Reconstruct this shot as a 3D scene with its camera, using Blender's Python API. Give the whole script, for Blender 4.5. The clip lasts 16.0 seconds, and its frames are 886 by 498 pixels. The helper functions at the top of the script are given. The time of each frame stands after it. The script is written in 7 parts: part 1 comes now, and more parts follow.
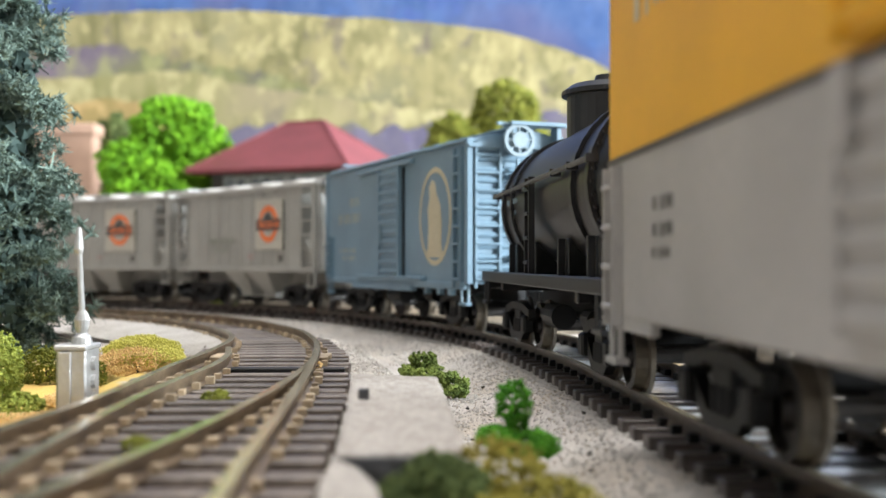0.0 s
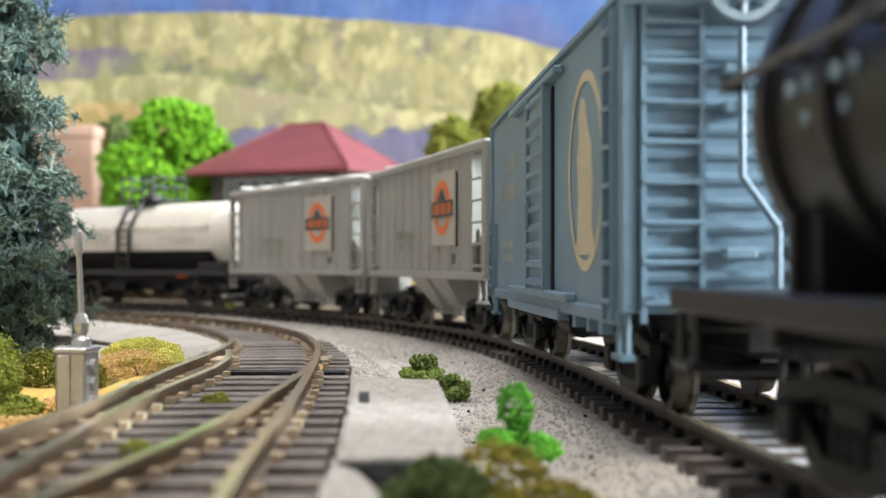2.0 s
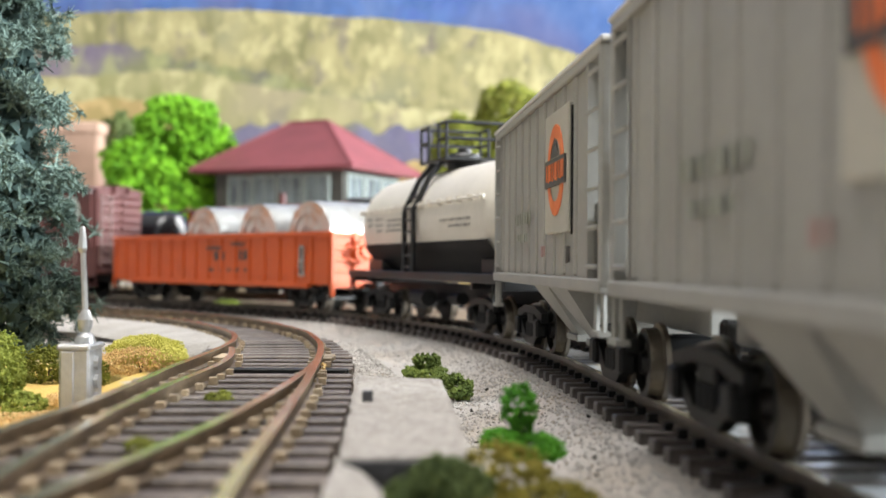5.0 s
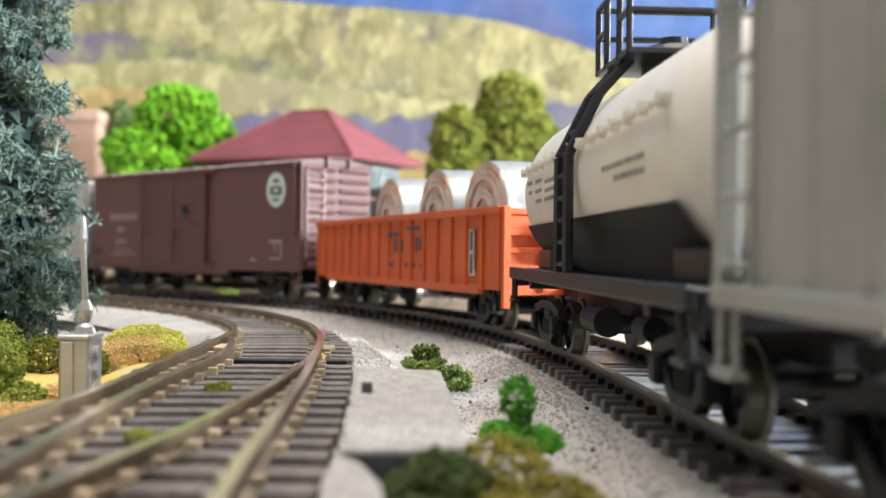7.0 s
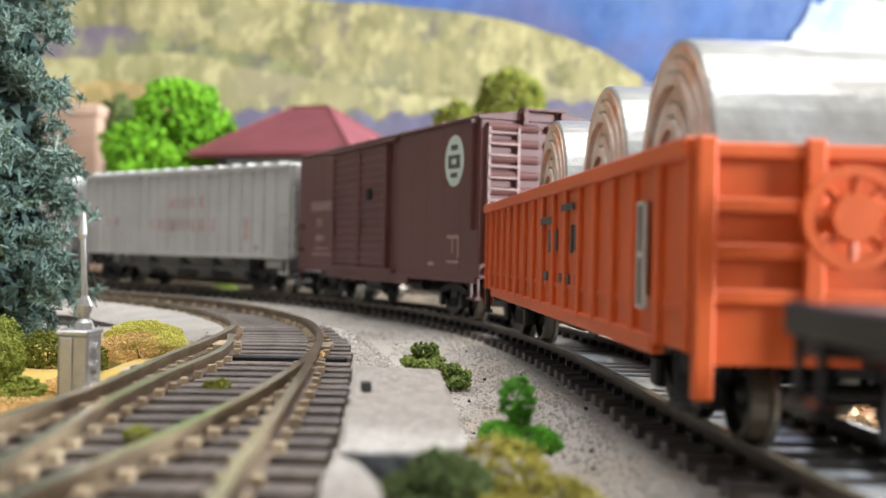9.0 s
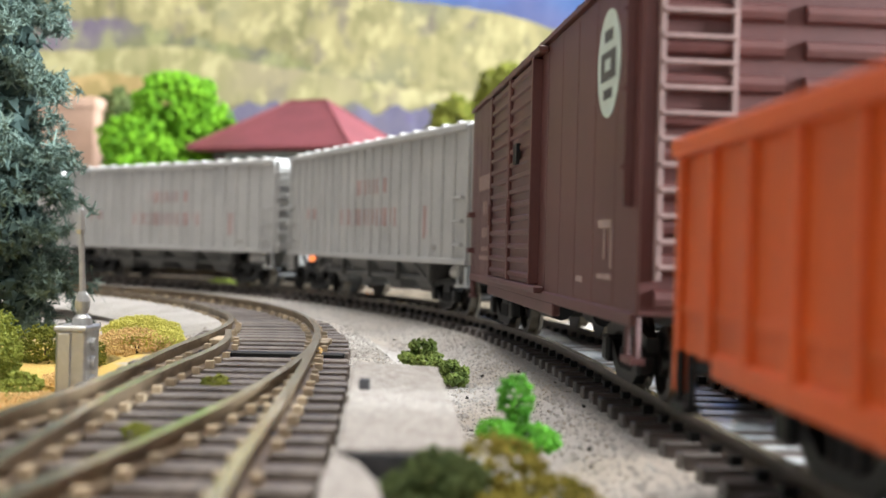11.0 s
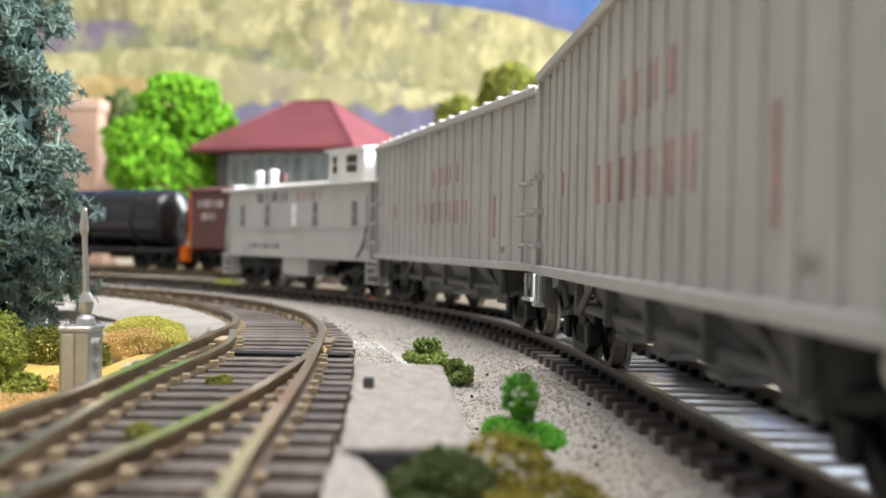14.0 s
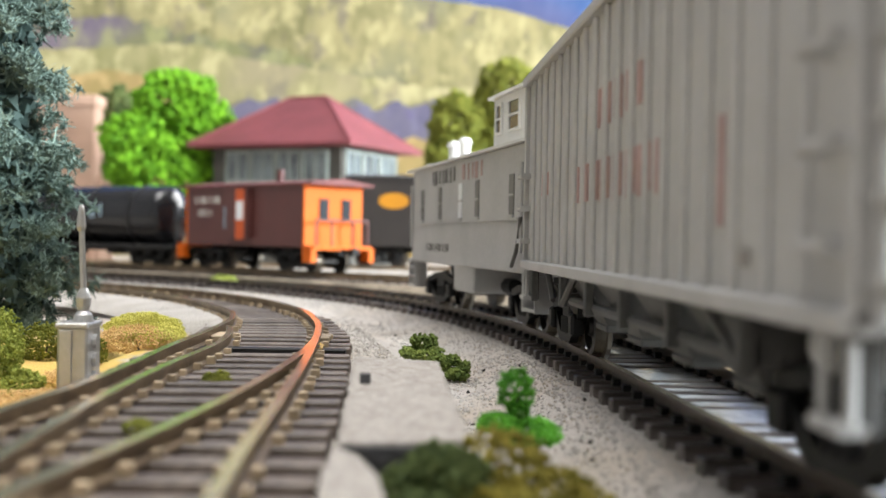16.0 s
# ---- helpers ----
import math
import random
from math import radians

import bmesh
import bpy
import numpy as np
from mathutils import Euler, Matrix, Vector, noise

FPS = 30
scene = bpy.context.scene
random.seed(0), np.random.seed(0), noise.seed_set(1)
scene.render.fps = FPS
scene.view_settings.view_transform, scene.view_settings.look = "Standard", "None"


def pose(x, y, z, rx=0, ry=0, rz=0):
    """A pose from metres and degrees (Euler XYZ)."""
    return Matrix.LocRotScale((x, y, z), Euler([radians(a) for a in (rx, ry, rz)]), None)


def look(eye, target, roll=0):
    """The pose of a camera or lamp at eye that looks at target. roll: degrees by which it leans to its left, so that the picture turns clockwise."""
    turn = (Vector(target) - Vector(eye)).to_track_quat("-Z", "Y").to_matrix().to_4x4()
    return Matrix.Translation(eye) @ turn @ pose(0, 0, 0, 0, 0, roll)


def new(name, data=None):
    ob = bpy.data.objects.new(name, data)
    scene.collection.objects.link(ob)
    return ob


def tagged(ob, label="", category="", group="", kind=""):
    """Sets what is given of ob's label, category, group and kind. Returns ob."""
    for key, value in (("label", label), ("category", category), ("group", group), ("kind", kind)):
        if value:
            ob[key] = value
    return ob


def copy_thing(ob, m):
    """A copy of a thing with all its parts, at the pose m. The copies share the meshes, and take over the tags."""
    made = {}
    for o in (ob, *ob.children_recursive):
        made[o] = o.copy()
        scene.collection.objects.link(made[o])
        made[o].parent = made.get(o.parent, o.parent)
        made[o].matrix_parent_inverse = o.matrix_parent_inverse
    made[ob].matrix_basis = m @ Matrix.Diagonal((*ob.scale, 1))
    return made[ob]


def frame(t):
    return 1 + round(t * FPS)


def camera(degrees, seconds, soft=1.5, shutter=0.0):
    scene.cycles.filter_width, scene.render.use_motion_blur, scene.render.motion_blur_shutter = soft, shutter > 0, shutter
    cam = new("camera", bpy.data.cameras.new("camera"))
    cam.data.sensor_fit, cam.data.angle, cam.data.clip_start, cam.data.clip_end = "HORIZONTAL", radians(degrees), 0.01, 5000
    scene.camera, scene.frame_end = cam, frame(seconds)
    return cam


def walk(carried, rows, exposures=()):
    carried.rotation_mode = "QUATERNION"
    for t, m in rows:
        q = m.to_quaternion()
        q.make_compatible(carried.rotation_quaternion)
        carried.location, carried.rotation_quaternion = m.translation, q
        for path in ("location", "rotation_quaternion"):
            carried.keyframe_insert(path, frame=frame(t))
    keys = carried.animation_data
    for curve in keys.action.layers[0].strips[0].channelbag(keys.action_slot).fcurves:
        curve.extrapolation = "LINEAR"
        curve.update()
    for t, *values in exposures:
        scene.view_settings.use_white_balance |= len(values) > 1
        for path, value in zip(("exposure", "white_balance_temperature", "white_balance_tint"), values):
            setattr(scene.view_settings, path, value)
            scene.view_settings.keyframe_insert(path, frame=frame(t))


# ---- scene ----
cam = camera(41.71, 16.0, soft=1.5)
cam.data.dof.use_dof = True
cam.data.dof.focus_distance = 0.198
cam.data.dof.aperture_fstop = 31.0


def aim(pitch, yaw, roll, x, y, z):
    """Camera pose from degrees (pitch up, yaw left, roll) and millimetres; level it looks along +y."""
    turn = Matrix.Rotation(radians(yaw), 4, "Z") @ Matrix.Rotation(radians(pitch), 4, "X") @ Matrix.Rotation(radians(roll), 4, "Y")
    return Matrix.Translation((x / 1000, y / 1000, z / 1000)) @ turn @ pose(0, 0, 0, 90, 0, 0)


PATH = [
    (0.0, 0.672, -0.044, -0.055, 0.02, -0.58, 17.52),
    (0.5, 0.725, -0.005, -0.042, 0.01, -0.50, 17.51),
    (1.0, 0.775, -0.008, -0.005, 0.01, -0.29, 17.55),
    (1.5, 0.779, -0.000, 0.000, -0.01, 0.11, 17.50),
    (2.0, 0.781, -0.013, -0.052, -0.02, 0.11, 17.55),
    (2.5, 0.812, -0.000, -0.078, -0.05, 0.02, 17.55),
    (3.0, 0.772, -0.010, -0.156, -0.12, -0.12, 17.59),
    (3.5, 0.823, -0.009, -0.229, -0.19, 0.11, 17.57),
    (4.0, 0.823, 0.018, -0.278, -0.23, 0.29, 17.56),
    (6.5, 0.302, 0.160, -0.643, -0.20, -0.04, 17.90),
    (7.0, 0.199, 0.092, -0.687, -0.24, -0.02, 17.95),
    (7.5, 0.163, 0.082, -0.868, -0.35, -0.07, 18.09),
    (8.0, 0.079, 0.015, -1.034, -0.40, 0.07, 18.19),
    (8.5, 0.054, 0.055, -1.073, -0.44, 0.10, 18.30),
    (9.0, 0.023, 0.042, -1.176, -0.42, 0.13, 18.31),
    (11.5, -0.312, -0.073, -1.457, -0.64, 0.23, 18.72),
    (12.0, -0.341, 0.015, -1.423, -0.66, 0.30, 18.72),
    (12.5, -0.288, -0.009, -1.407, -0.65, 0.55, 18.72),
    (13.0, -0.217, 0.066, -1.400, -0.67, 0.72, 18.67),
    (13.5, -0.259, 0.105, -1.285, -0.59, 0.75, 18.58),
    (14.0, -0.260, 0.125, -1.112, -0.51, 0.61, 18.46),
    (14.5, -0.270, 0.100, -1.048, -0.48, 0.35, 18.37),
    (15.0, -0.290, 0.065, -1.089, -0.46, 0.29, 18.39),
    (15.5, -0.438, 0.025, -0.944, -0.44, 0.09, 18.46),
    (16.0, -0.459, -0.024, -1.043, -0.40, 0.04, 18.50),
]
walk(cam, [(t, aim(*p)) for t, *p in PATH], [(0.0, -0.88), (4.0, -0.82), (7.5, -0.88), (9.0, -0.97), (12.0, -0.68), (13.5, -0.70), (15.0, -0.82), (16.0, -0.83)])

# ---- light: two windows of the room and the soft light from the ceiling ----
world = bpy.data.worlds.new("room_air")
world.use_nodes = True
world.node_tree.nodes["Background"].inputs[0].default_value = (1.0, 0.97, 0.94, 1)
world.node_tree.nodes["Background"].inputs[1].default_value = 0.35
scene.world = world


def area_lamp(name, eye, target, sx, sy, watts, color):
    d = bpy.data.lights.new(name, "AREA")
    d.shape, d.size, d.size_y, d.energy, d.color = "RECTANGLE", sx, sy, watts, color
    ob = new(name, d)
    ob.matrix_world = look(eye, target)
    return ob


area_lamp("window_light", (1.98, -0.25, 0.52), (0.0, 0.20, 0.0), 0.6, 0.5, 295, (0.86, 0.94, 1.0))
area_lamp("bright_window", (0.82, 1.285, 0.53), (0.30, 0.0, -0.05), 0.80, 0.66, 56, (1.0, 0.99, 0.97))
area_lamp("ceiling_light", (0.10, 0.08, 1.80), (0.10, 0.10, 0.0), 1.4, 1.0, 84, (1.0, 0.97, 0.94))


# ---- materials ----
def material(name, color, rough=0.6, metal=0.0, grain=900.0, var=0.12, bump=0.15, second=None, patch=60.0, random_shift=0.0, spec=0.5):
    """Paint or stuff with fine grain and broad patches, at real size (grain and patch per metre)."""
    m = bpy.data.materials.new(name)
    m.use_nodes = True
    nt = m.node_tree
    nd, ln = nt.nodes, nt.links
    b = nd["Principled BSDF"]
    tc = nd.new("ShaderNodeTexCoord")
    n1, n2 = nd.new("ShaderNodeTexNoise"), nd.new("ShaderNodeTexNoise")
    n1.inputs["Scale"].default_value, n1.inputs["Detail"].default_value = grain, 4
    n2.inputs["Scale"].default_value, n2.inputs["Detail"].default_value = patch, 5
    ln.new(tc.outputs["Object"], n1.inputs["Vector"])
    ln.new(tc.outputs["Object"], n2.inputs["Vector"])
    second = second or tuple(c * (1 - 2.2 * var) for c in color)
    mix = nd.new("ShaderNodeMixRGB")
    mix.inputs[1].default_value, mix.inputs[2].default_value = (*color, 1), (*second, 1)
    ramp = nd.new("ShaderNodeValToRGB")
    ramp.color_ramp.elements[0].position, ramp.color_ramp.elements[1].position = 0.38, 0.66
    ln.new(n2.outputs["Fac"], ramp.inputs[0])
    ln.new(ramp.outputs[0], mix.inputs[0])
    hsv = nd.new("ShaderNodeHueSaturation")
    mr = nd.new("ShaderNodeMapRange")
    mr.inputs[1].default_value, mr.inputs[2].default_value = 0.25, 0.75
    mr.inputs[3].default_value, mr.inputs[4].default_value = 1 - var, 1 + var
    ln.new(n1.outputs["Fac"], mr.inputs[0])
    value = mr.outputs[0]
    if random_shift:
        info = nd.new("ShaderNodeObjectInfo")
        mr2 = nd.new("ShaderNodeMapRange")
        mr2.inputs[3].default_value, mr2.inputs[4].default_value = 1 - random_shift, 1 + random_shift
        ln.new(info.outputs["Random"], mr2.inputs[0])
        mul = nd.new("ShaderNodeMath")
        mul.operation = "MULTIPLY"
        ln.new(value, mul.inputs[0])
        ln.new(mr2.outputs[0], mul.inputs[1])
        value = mul.outputs[0]
    ln.new(value, hsv.inputs["Value"])
    ln.new(mix.outputs[0], hsv.inputs["Color"])
    ln.new(hsv.outputs[0], b.inputs["Base Color"])
    b.inputs["Roughness"].default_value, b.inputs["Metallic"].default_value = rough, metal
    b.inputs["Specular IOR Level"].default_value = spec
    if bump:
        bp = nd.new("ShaderNodeBump")
        bp.inputs["Strength"].default_value, bp.inputs["Distance"].default_value = bump, 0.0006
        ln.new(n1.outputs["Fac"], bp.inputs["Height"])
        ln.new(bp.outputs[0], b.inputs["Normal"])
    return m


M = dict(
    blue=material("blue_paint", (0.15, 0.24, 0.31), 0.45, var=0.07, bump=0.06),
    yellow=material("yellow_paint", (0.74, 0.385, 0.014), 0.5, var=0.05, bump=0.05),
    silver=material("silver_paint", (0.38, 0.365, 0.35), 0.5, var=0.06, bump=0.05),
    black=material("black_plastic", (0.012, 0.0115, 0.012), 0.38, var=0.2, bump=0.06, spec=0.45),
    dark=material("dark_underframe", (0.006, 0.0057, 0.0057), 0.55, var=0.25, bump=0.1, spec=0.3),
    hopper=material("light_grey_paint", (0.315, 0.305, 0.275), 0.55, var=0.06, bump=0.06),
    cream=material("cream_paint", (0.70, 0.655, 0.575), 0.42, var=0.04, bump=0.04),
    orange=material("orange_paint", (0.56, 0.086, 0.008), 0.48, var=0.06, bump=0.05),
    coil=material("foil_wrapped_steel", (0.40, 0.40, 0.39), 0.34, 0.55, grain=260, var=0.12, bump=0.6, second=(0.30, 0.29, 0.27), patch=120),
    coil_end=material("rusty_coil_edge", (0.60, 0.58, 0.55), 0.45, 0.2, var=0.15, second=(0.52, 0.24, 0.12), patch=170),
    red=material("oxide_red_paint", (0.098, 0.030, 0.026), 0.5, var=0.08, bump=0.06),
    grey=material("grey_paint", (0.405, 0.40, 0.385), 0.55, var=0.06, bump=0.06),
    roofwhite=material("pale_grey_roof", (0.60, 0.59, 0.56), 0.55, var=0.06),
    white=material("white_lettering", (0.62, 0.60, 0.55), 0.6, var=0.08, bump=0),
    tan=material("tan_lettering", (0.50, 0.44, 0.30), 0.6, var=0.08, bump=0),
    bleached=material("bleached_tan_lettering", (0.33, 0.34, 0.28), 0.6, var=0.1, bump=0),
    # grey darkened for the shade under the ribbed hoppers; thin rails use it too
    bay=material("shade_and_rail_grey", (0.10, 0.098, 0.092), 0.65, var=0.15),
    dim=material("faded_lettering", (0.25, 0.35, 0.42), 0.6, var=0.08, bump=0),
    ink=material("dark_lettering", (0.07, 0.065, 0.06), 0.6, var=0.1, bump=0),
    faint=material("faint_grey_lettering", (0.33, 0.31, 0.28), 0.6, var=0.1, bump=0),
    redink=material("faded_red_lettering", (0.42, 0.27, 0.245), 0.6, var=0.15, bump=0),
    emblem=material("orange_emblem", (0.75, 0.17, 0.04), 0.5, var=0.05, bump=0),
    wheel=material("wheel_steel", (0.022, 0.019, 0.017), 0.4, 0.2, var=0.15),
    tread=material("worn_wheel_rim", (0.16, 0.135, 0.105), 0.3, 0.7, var=0.15),
    board=material("pale_beige_board", (0.43, 0.405, 0.34), 0.55, var=0.05, bump=0.05),
    dark_rail=material("dark_brown_rail", (0.085, 0.062, 0.045), 0.42, 0.3, var=0.25, second=(0.05, 0.038, 0.03), patch=140),
    dark_tie=material("dark_tie_plastic", (0.085, 0.068, 0.060), 0.45, var=0.25, bump=0.4, second=(0.05, 0.04, 0.036), patch=260, random_shift=0.3),
    end_orange=material("bright_orange_end_paint", (0.60, 0.115, 0.004), 0.6, var=0.06, bump=0.05, spec=0.25),
    rail=material("brown_rail", (0.25, 0.185, 0.115), 0.42, 0.35, var=0.25, second=(0.14, 0.10, 0.065), patch=140),
    railtop=material("worn_rail_head", (0.92, 0.85, 0.66), 0.14, 0.85, var=0.10, bump=0.02, second=(0.68, 0.58, 0.42), patch=80),
    tie=material("brown_tie_plastic", (0.165, 0.134, 0.110), 0.50, var=0.25, bump=0.4, second=(0.090, 0.070, 0.058), patch=260, random_shift=0.3),
    spike=material("tan_spike", (0.55, 0.43, 0.28), 0.55, var=0.25),
    slab=material("cast_plaster", (0.43, 0.40, 0.365), 0.9, grain=2000, var=0.30, bump=1.0, patch=900, second=(0.30, 0.27, 0.24)),
)


# ---- mesh helpers ----
def thing(name, label, category, group=""):
    return tagged(new(name), label, category, group)


def part(name, bm, mat, parent, label="", smooth=False):
    me = bpy.data.meshes.new(name)
    bm.to_mesh(me)
    bm.free()
    me.materials.append(mat)
    if smooth:
        for f in me.polygons:
            f.use_smooth = True
    ob = new(name, me)
    ob.parent = parent
    if label:
        ob["label"] = label
    return ob


def solo(name, bm, mat, label, category="", kind="", group="", smooth=False):
    return tagged(part(name, bm, mat, None, "", smooth), label, category, group, kind)


def parts(name, bm, mat, parent, label=""):
    """Links each separate piece of a bmesh as a part of its own."""
    bm.verts.ensure_lookup_table()
    bm.verts.index_update()
    seen, made = set(), []
    for v0 in bm.verts:
        if v0.index in seen:
            continue
        stack, isl = [v0], []
        seen.add(v0.index)
        while stack:
            v = stack.pop()
            isl.append(v)
            for e in v.link_edges:
                w = e.other_vert(v)
                if w.index not in seen:
                    seen.add(w.index)
                    stack.append(w)
        num = {v.index: i for i, v in enumerate(isl)}
        fs = {f for v in isl for f in v.link_faces}
        me = bpy.data.meshes.new(name)
        me.from_pydata([v.co[:] for v in isl], [], [[num[v.index] for v in f.verts] for f in sorted(fs, key=lambda q: q.index)])
        me.materials.append(mat)
        ob = new(name, me)
        ob.parent = parent
        if label:
            ob["label"] = label
        made.append(ob)
    bm.free()
    return made


def box(bm, x0, x1, y0, y1, z0, z1, bev=0.0):
    r = bmesh.ops.create_cube(bm, size=1, matrix=Matrix.Translation(((x0 + x1) / 2, (y0 + y1) / 2, (z0 + z1) / 2)) @ Matrix.Diagonal((x1 - x0, y1 - y0, z1 - z0, 1)))
    if bev:
        edges = list({e for v in r["verts"] for e in v.link_edges})
        bmesh.ops.bevel(bm, geom=edges, offset=bev, segments=1, affect="EDGES")


def rod(bm, a, b, r, seg=8, r2=None):
    a, b = Vector(a), Vector(b)
    d = b - a
    m = Matrix.Translation((a + b) / 2) @ d.to_track_quat("Z", "Y").to_matrix().to_4x4()
    bmesh.ops.create_cone(bm, cap_ends=True, segments=seg, radius1=r, radius2=r if r2 is None else r2, depth=d.length, matrix=m)


def profile_x(bm, pts, x0, x1):
    """A closed outline in (y, z) carried from x0 to x1."""
    a = [bm.verts.new((x0, y, z)) for y, z in pts]
    b = [bm.verts.new((x1, y, z)) for y, z in pts]
    n = len(pts)
    for i in range(n):
        bm.faces.new((a[i], a[(i + 1) % n], b[(i + 1) % n], b[i]))
    bm.faces.new(a[::-1])
    bm.faces.new(b)
    bmesh.ops.recalc_face_normals(bm, faces=bm.faces)


def lathe(bm, prof, seg, m):
    """prof: (radius, height) pairs turned round z, then moved by m; ends closed."""
    rings = []
    for r, h in prof:
        rings.append([bm.verts.new(m @ Vector((r * math.cos(2 * math.pi * i / seg), r * math.sin(2 * math.pi * i / seg), h))) for i in range(seg)])
    for a, b in zip(rings, rings[1:]):
        for i in range(seg):
            bm.faces.new((a[i], a[(i + 1) % seg], b[(i + 1) % seg], b[i]))
    bm.faces.new(rings[0][::-1])
    bm.faces.new(rings[-1])
    bmesh.ops.recalc_face_normals(bm, faces=bm.faces)


def one(fn, *args, **kw):
    bm = bmesh.new()
    fn(bm, *args, **kw)
    return bm


def disc_y(bm, cx, cz, rx, rz, y0, y1, seg=24, inner=0.0):
    """An upright oval plate (or ring) that faces +y."""
    out, inn = [], []
    for i in range(seg):
        c, s = math.cos(2 * math.pi * i / seg), math.sin(2 * math.pi * i / seg)
        out.append((cx + rx * c, cz + rz * s))
        inn.append((cx + (rx - inner) * c, cz + (rz - inner) * s))
    f = [bm.verts.new((x, y1, z)) for x, z in out]
    k = [bm.verts.new((x, y0, z)) for x, z in out]
    for i in range(seg):
        bm.faces.new((f[i], f[(i + 1) % seg], k[(i + 1) % seg], k[i]))
    if inner:
        g = [bm.verts.new((x, y1, z)) for x, z in inn]
        for i in range(seg):
            bm.faces.new((f[i], g[i], g[(i + 1) % seg], f[(i + 1) % seg]))
    else:
        bm.faces.new(f)
    bmesh.ops.recalc_face_normals(bm, faces=bm.faces)


# ---- the main line: centre line by its curvature (per metre) along its length ----
FAR_S, FAR_K = [0.1, 0.225, 0.35, 0.475, 0.62, 0.75, 2.0], [1.70, 2.40, 2.19, 2.52, 2.51, 1.0, 0.6]
TS = np.linspace(-1.7, 1.7, 3401)


def centre_line(knots, bends, turn, x0, y0):
    """Heading, x and y along TS; turn, x0 and y0 hold at s = 0."""
    k = np.interp(TS, knots + FAR_S, bends + FAR_K)
    th = np.concatenate([[0], np.cumsum((k[1:] + k[:-1]) / 2 * 0.001)])
    th += turn - th[1700]
    x = np.concatenate([[0], np.cumsum(-(np.sin(th[1:]) + np.sin(th[:-1])) / 2 * 0.001)])
    y = np.concatenate([[0], np.cumsum((np.cos(th[1:]) + np.cos(th[:-1])) / 2 * 0.001)])
    return th, x + x0 - x[1700], y + y0 - y[1700]


_th, _x, _y = centre_line([-2.0, -0.25, -0.18, -0.09, -0.04, 0.0, 0.05], [0.0, 0.0, 0.48, 0.353, -0.692, -0.770, 0.575], 0.06653, 0.03674, 0.13345)
# the bodies cut the shallow bend at the near end a little, leaning on their springs
_tb, _xb, _yb = centre_line([-2.0, -0.2, -0.15, -0.025], [0.0, 0.0, 1.38, -0.40], 0.0325, 0.0357, 0.1334)
_tb, _xb, _yb = 0.7 * _tb + 0.3 * _th, 0.7 * _xb + 0.3 * _x, 0.7 * _yb + 0.3 * _y
SPEED = 0.08149


def on_line(s, off=0.0):
    """Place and heading on the main line at length s, off metres towards the inside of the curve."""
    a = float(np.interp(s, TS, _th))
    return float(np.interp(s, TS, _x)) - off * math.cos(a), float(np.interp(s, TS, _y)) - off * math.sin(a), a


def smooth_line(pts, n):
    """A smooth curve of n points through a few (x, y) pairs."""
    pts = [Vector((*p, 0)) for p in pts]
    pts = [2 * pts[0] - pts[1]] + pts + [2 * pts[-1] - pts[-2]]
    segs = len(pts) - 3
    out = []
    for i in range(n):
        u = i / (n - 1) * segs
        k = min(int(u), segs - 1)
        f = u - k
        p0, p1, p2, p3 = pts[k:k + 4]
        q = 0.5 * ((2 * p1) + (p2 - p0) * f + (2 * p0 - 5 * p1 + 4 * p2 - p3) * f * f + (3 * p1 - p0 - 3 * p2 + p3) * f ** 3)
        out.append((q.x, q.y))
    return out


# ---- siding with a turnout, beside the main line and 2 mm higher ----
ZL = 0.002
SIDE_L = smooth_line([(-0.0440, 0.040), (-0.0425, 0.075), (-0.0412, 0.109), (-0.0400, 0.128), (-0.0402, 0.150), (-0.0410, 0.1747), (-0.0412, 0.2084), (-0.0433, 0.2386), (-0.0509, 0.2680), (-0.0730, 0.3150), (-0.1120, 0.3620), (-0.20, 0.424), (-0.36, 0.478), (-0.8, 0.55)], 150)
SIDE_R = smooth_line([(-0.0132, 0.030), (-0.0147, 0.073), (-0.0157, 0.091), (-0.0169, 0.121), (-0.0190, 0.1617), (-0.0222, 0.206), (-0.0262, 0.2370), (-0.0347, 0.2740), (-0.0560, 0.3230), (-0.0950, 0.3720), (-0.19, 0.440), (-0.355, 0.495), (-0.8, 0.567)], 150)
CLOSE_L = smooth_line([(-0.0300, 0.030), (-0.0325, 0.075), (-0.0340, 0.0985), (-0.0354, 0.125), (-0.0357, 0.151), (-0.0352, 0.178), (-0.0366, 0.198), (-0.0398, 0.2165)], 50)
CLOSE_R = smooth_line([(-0.0330, 0.030), (-0.0282, 0.0738), (-0.0253, 0.094), (-0.0225, 0.120), (-0.0209, 0.150), (-0.0206, 0.177), (-0.0213, 0.196)], 50)

GS = [(x, y) for x, y, a in (on_line(-0.3 + 0.004 * i) for i in range(320))]
MAIN_XY = np.array(GS)
SIDE_XY = (np.array(SIDE_L) + np.array(SIDE_R)) / 2
SIDE_HALF = np.hypot(*(np.array(SIDE_L) - np.array(SIDE_R)).T) / 2


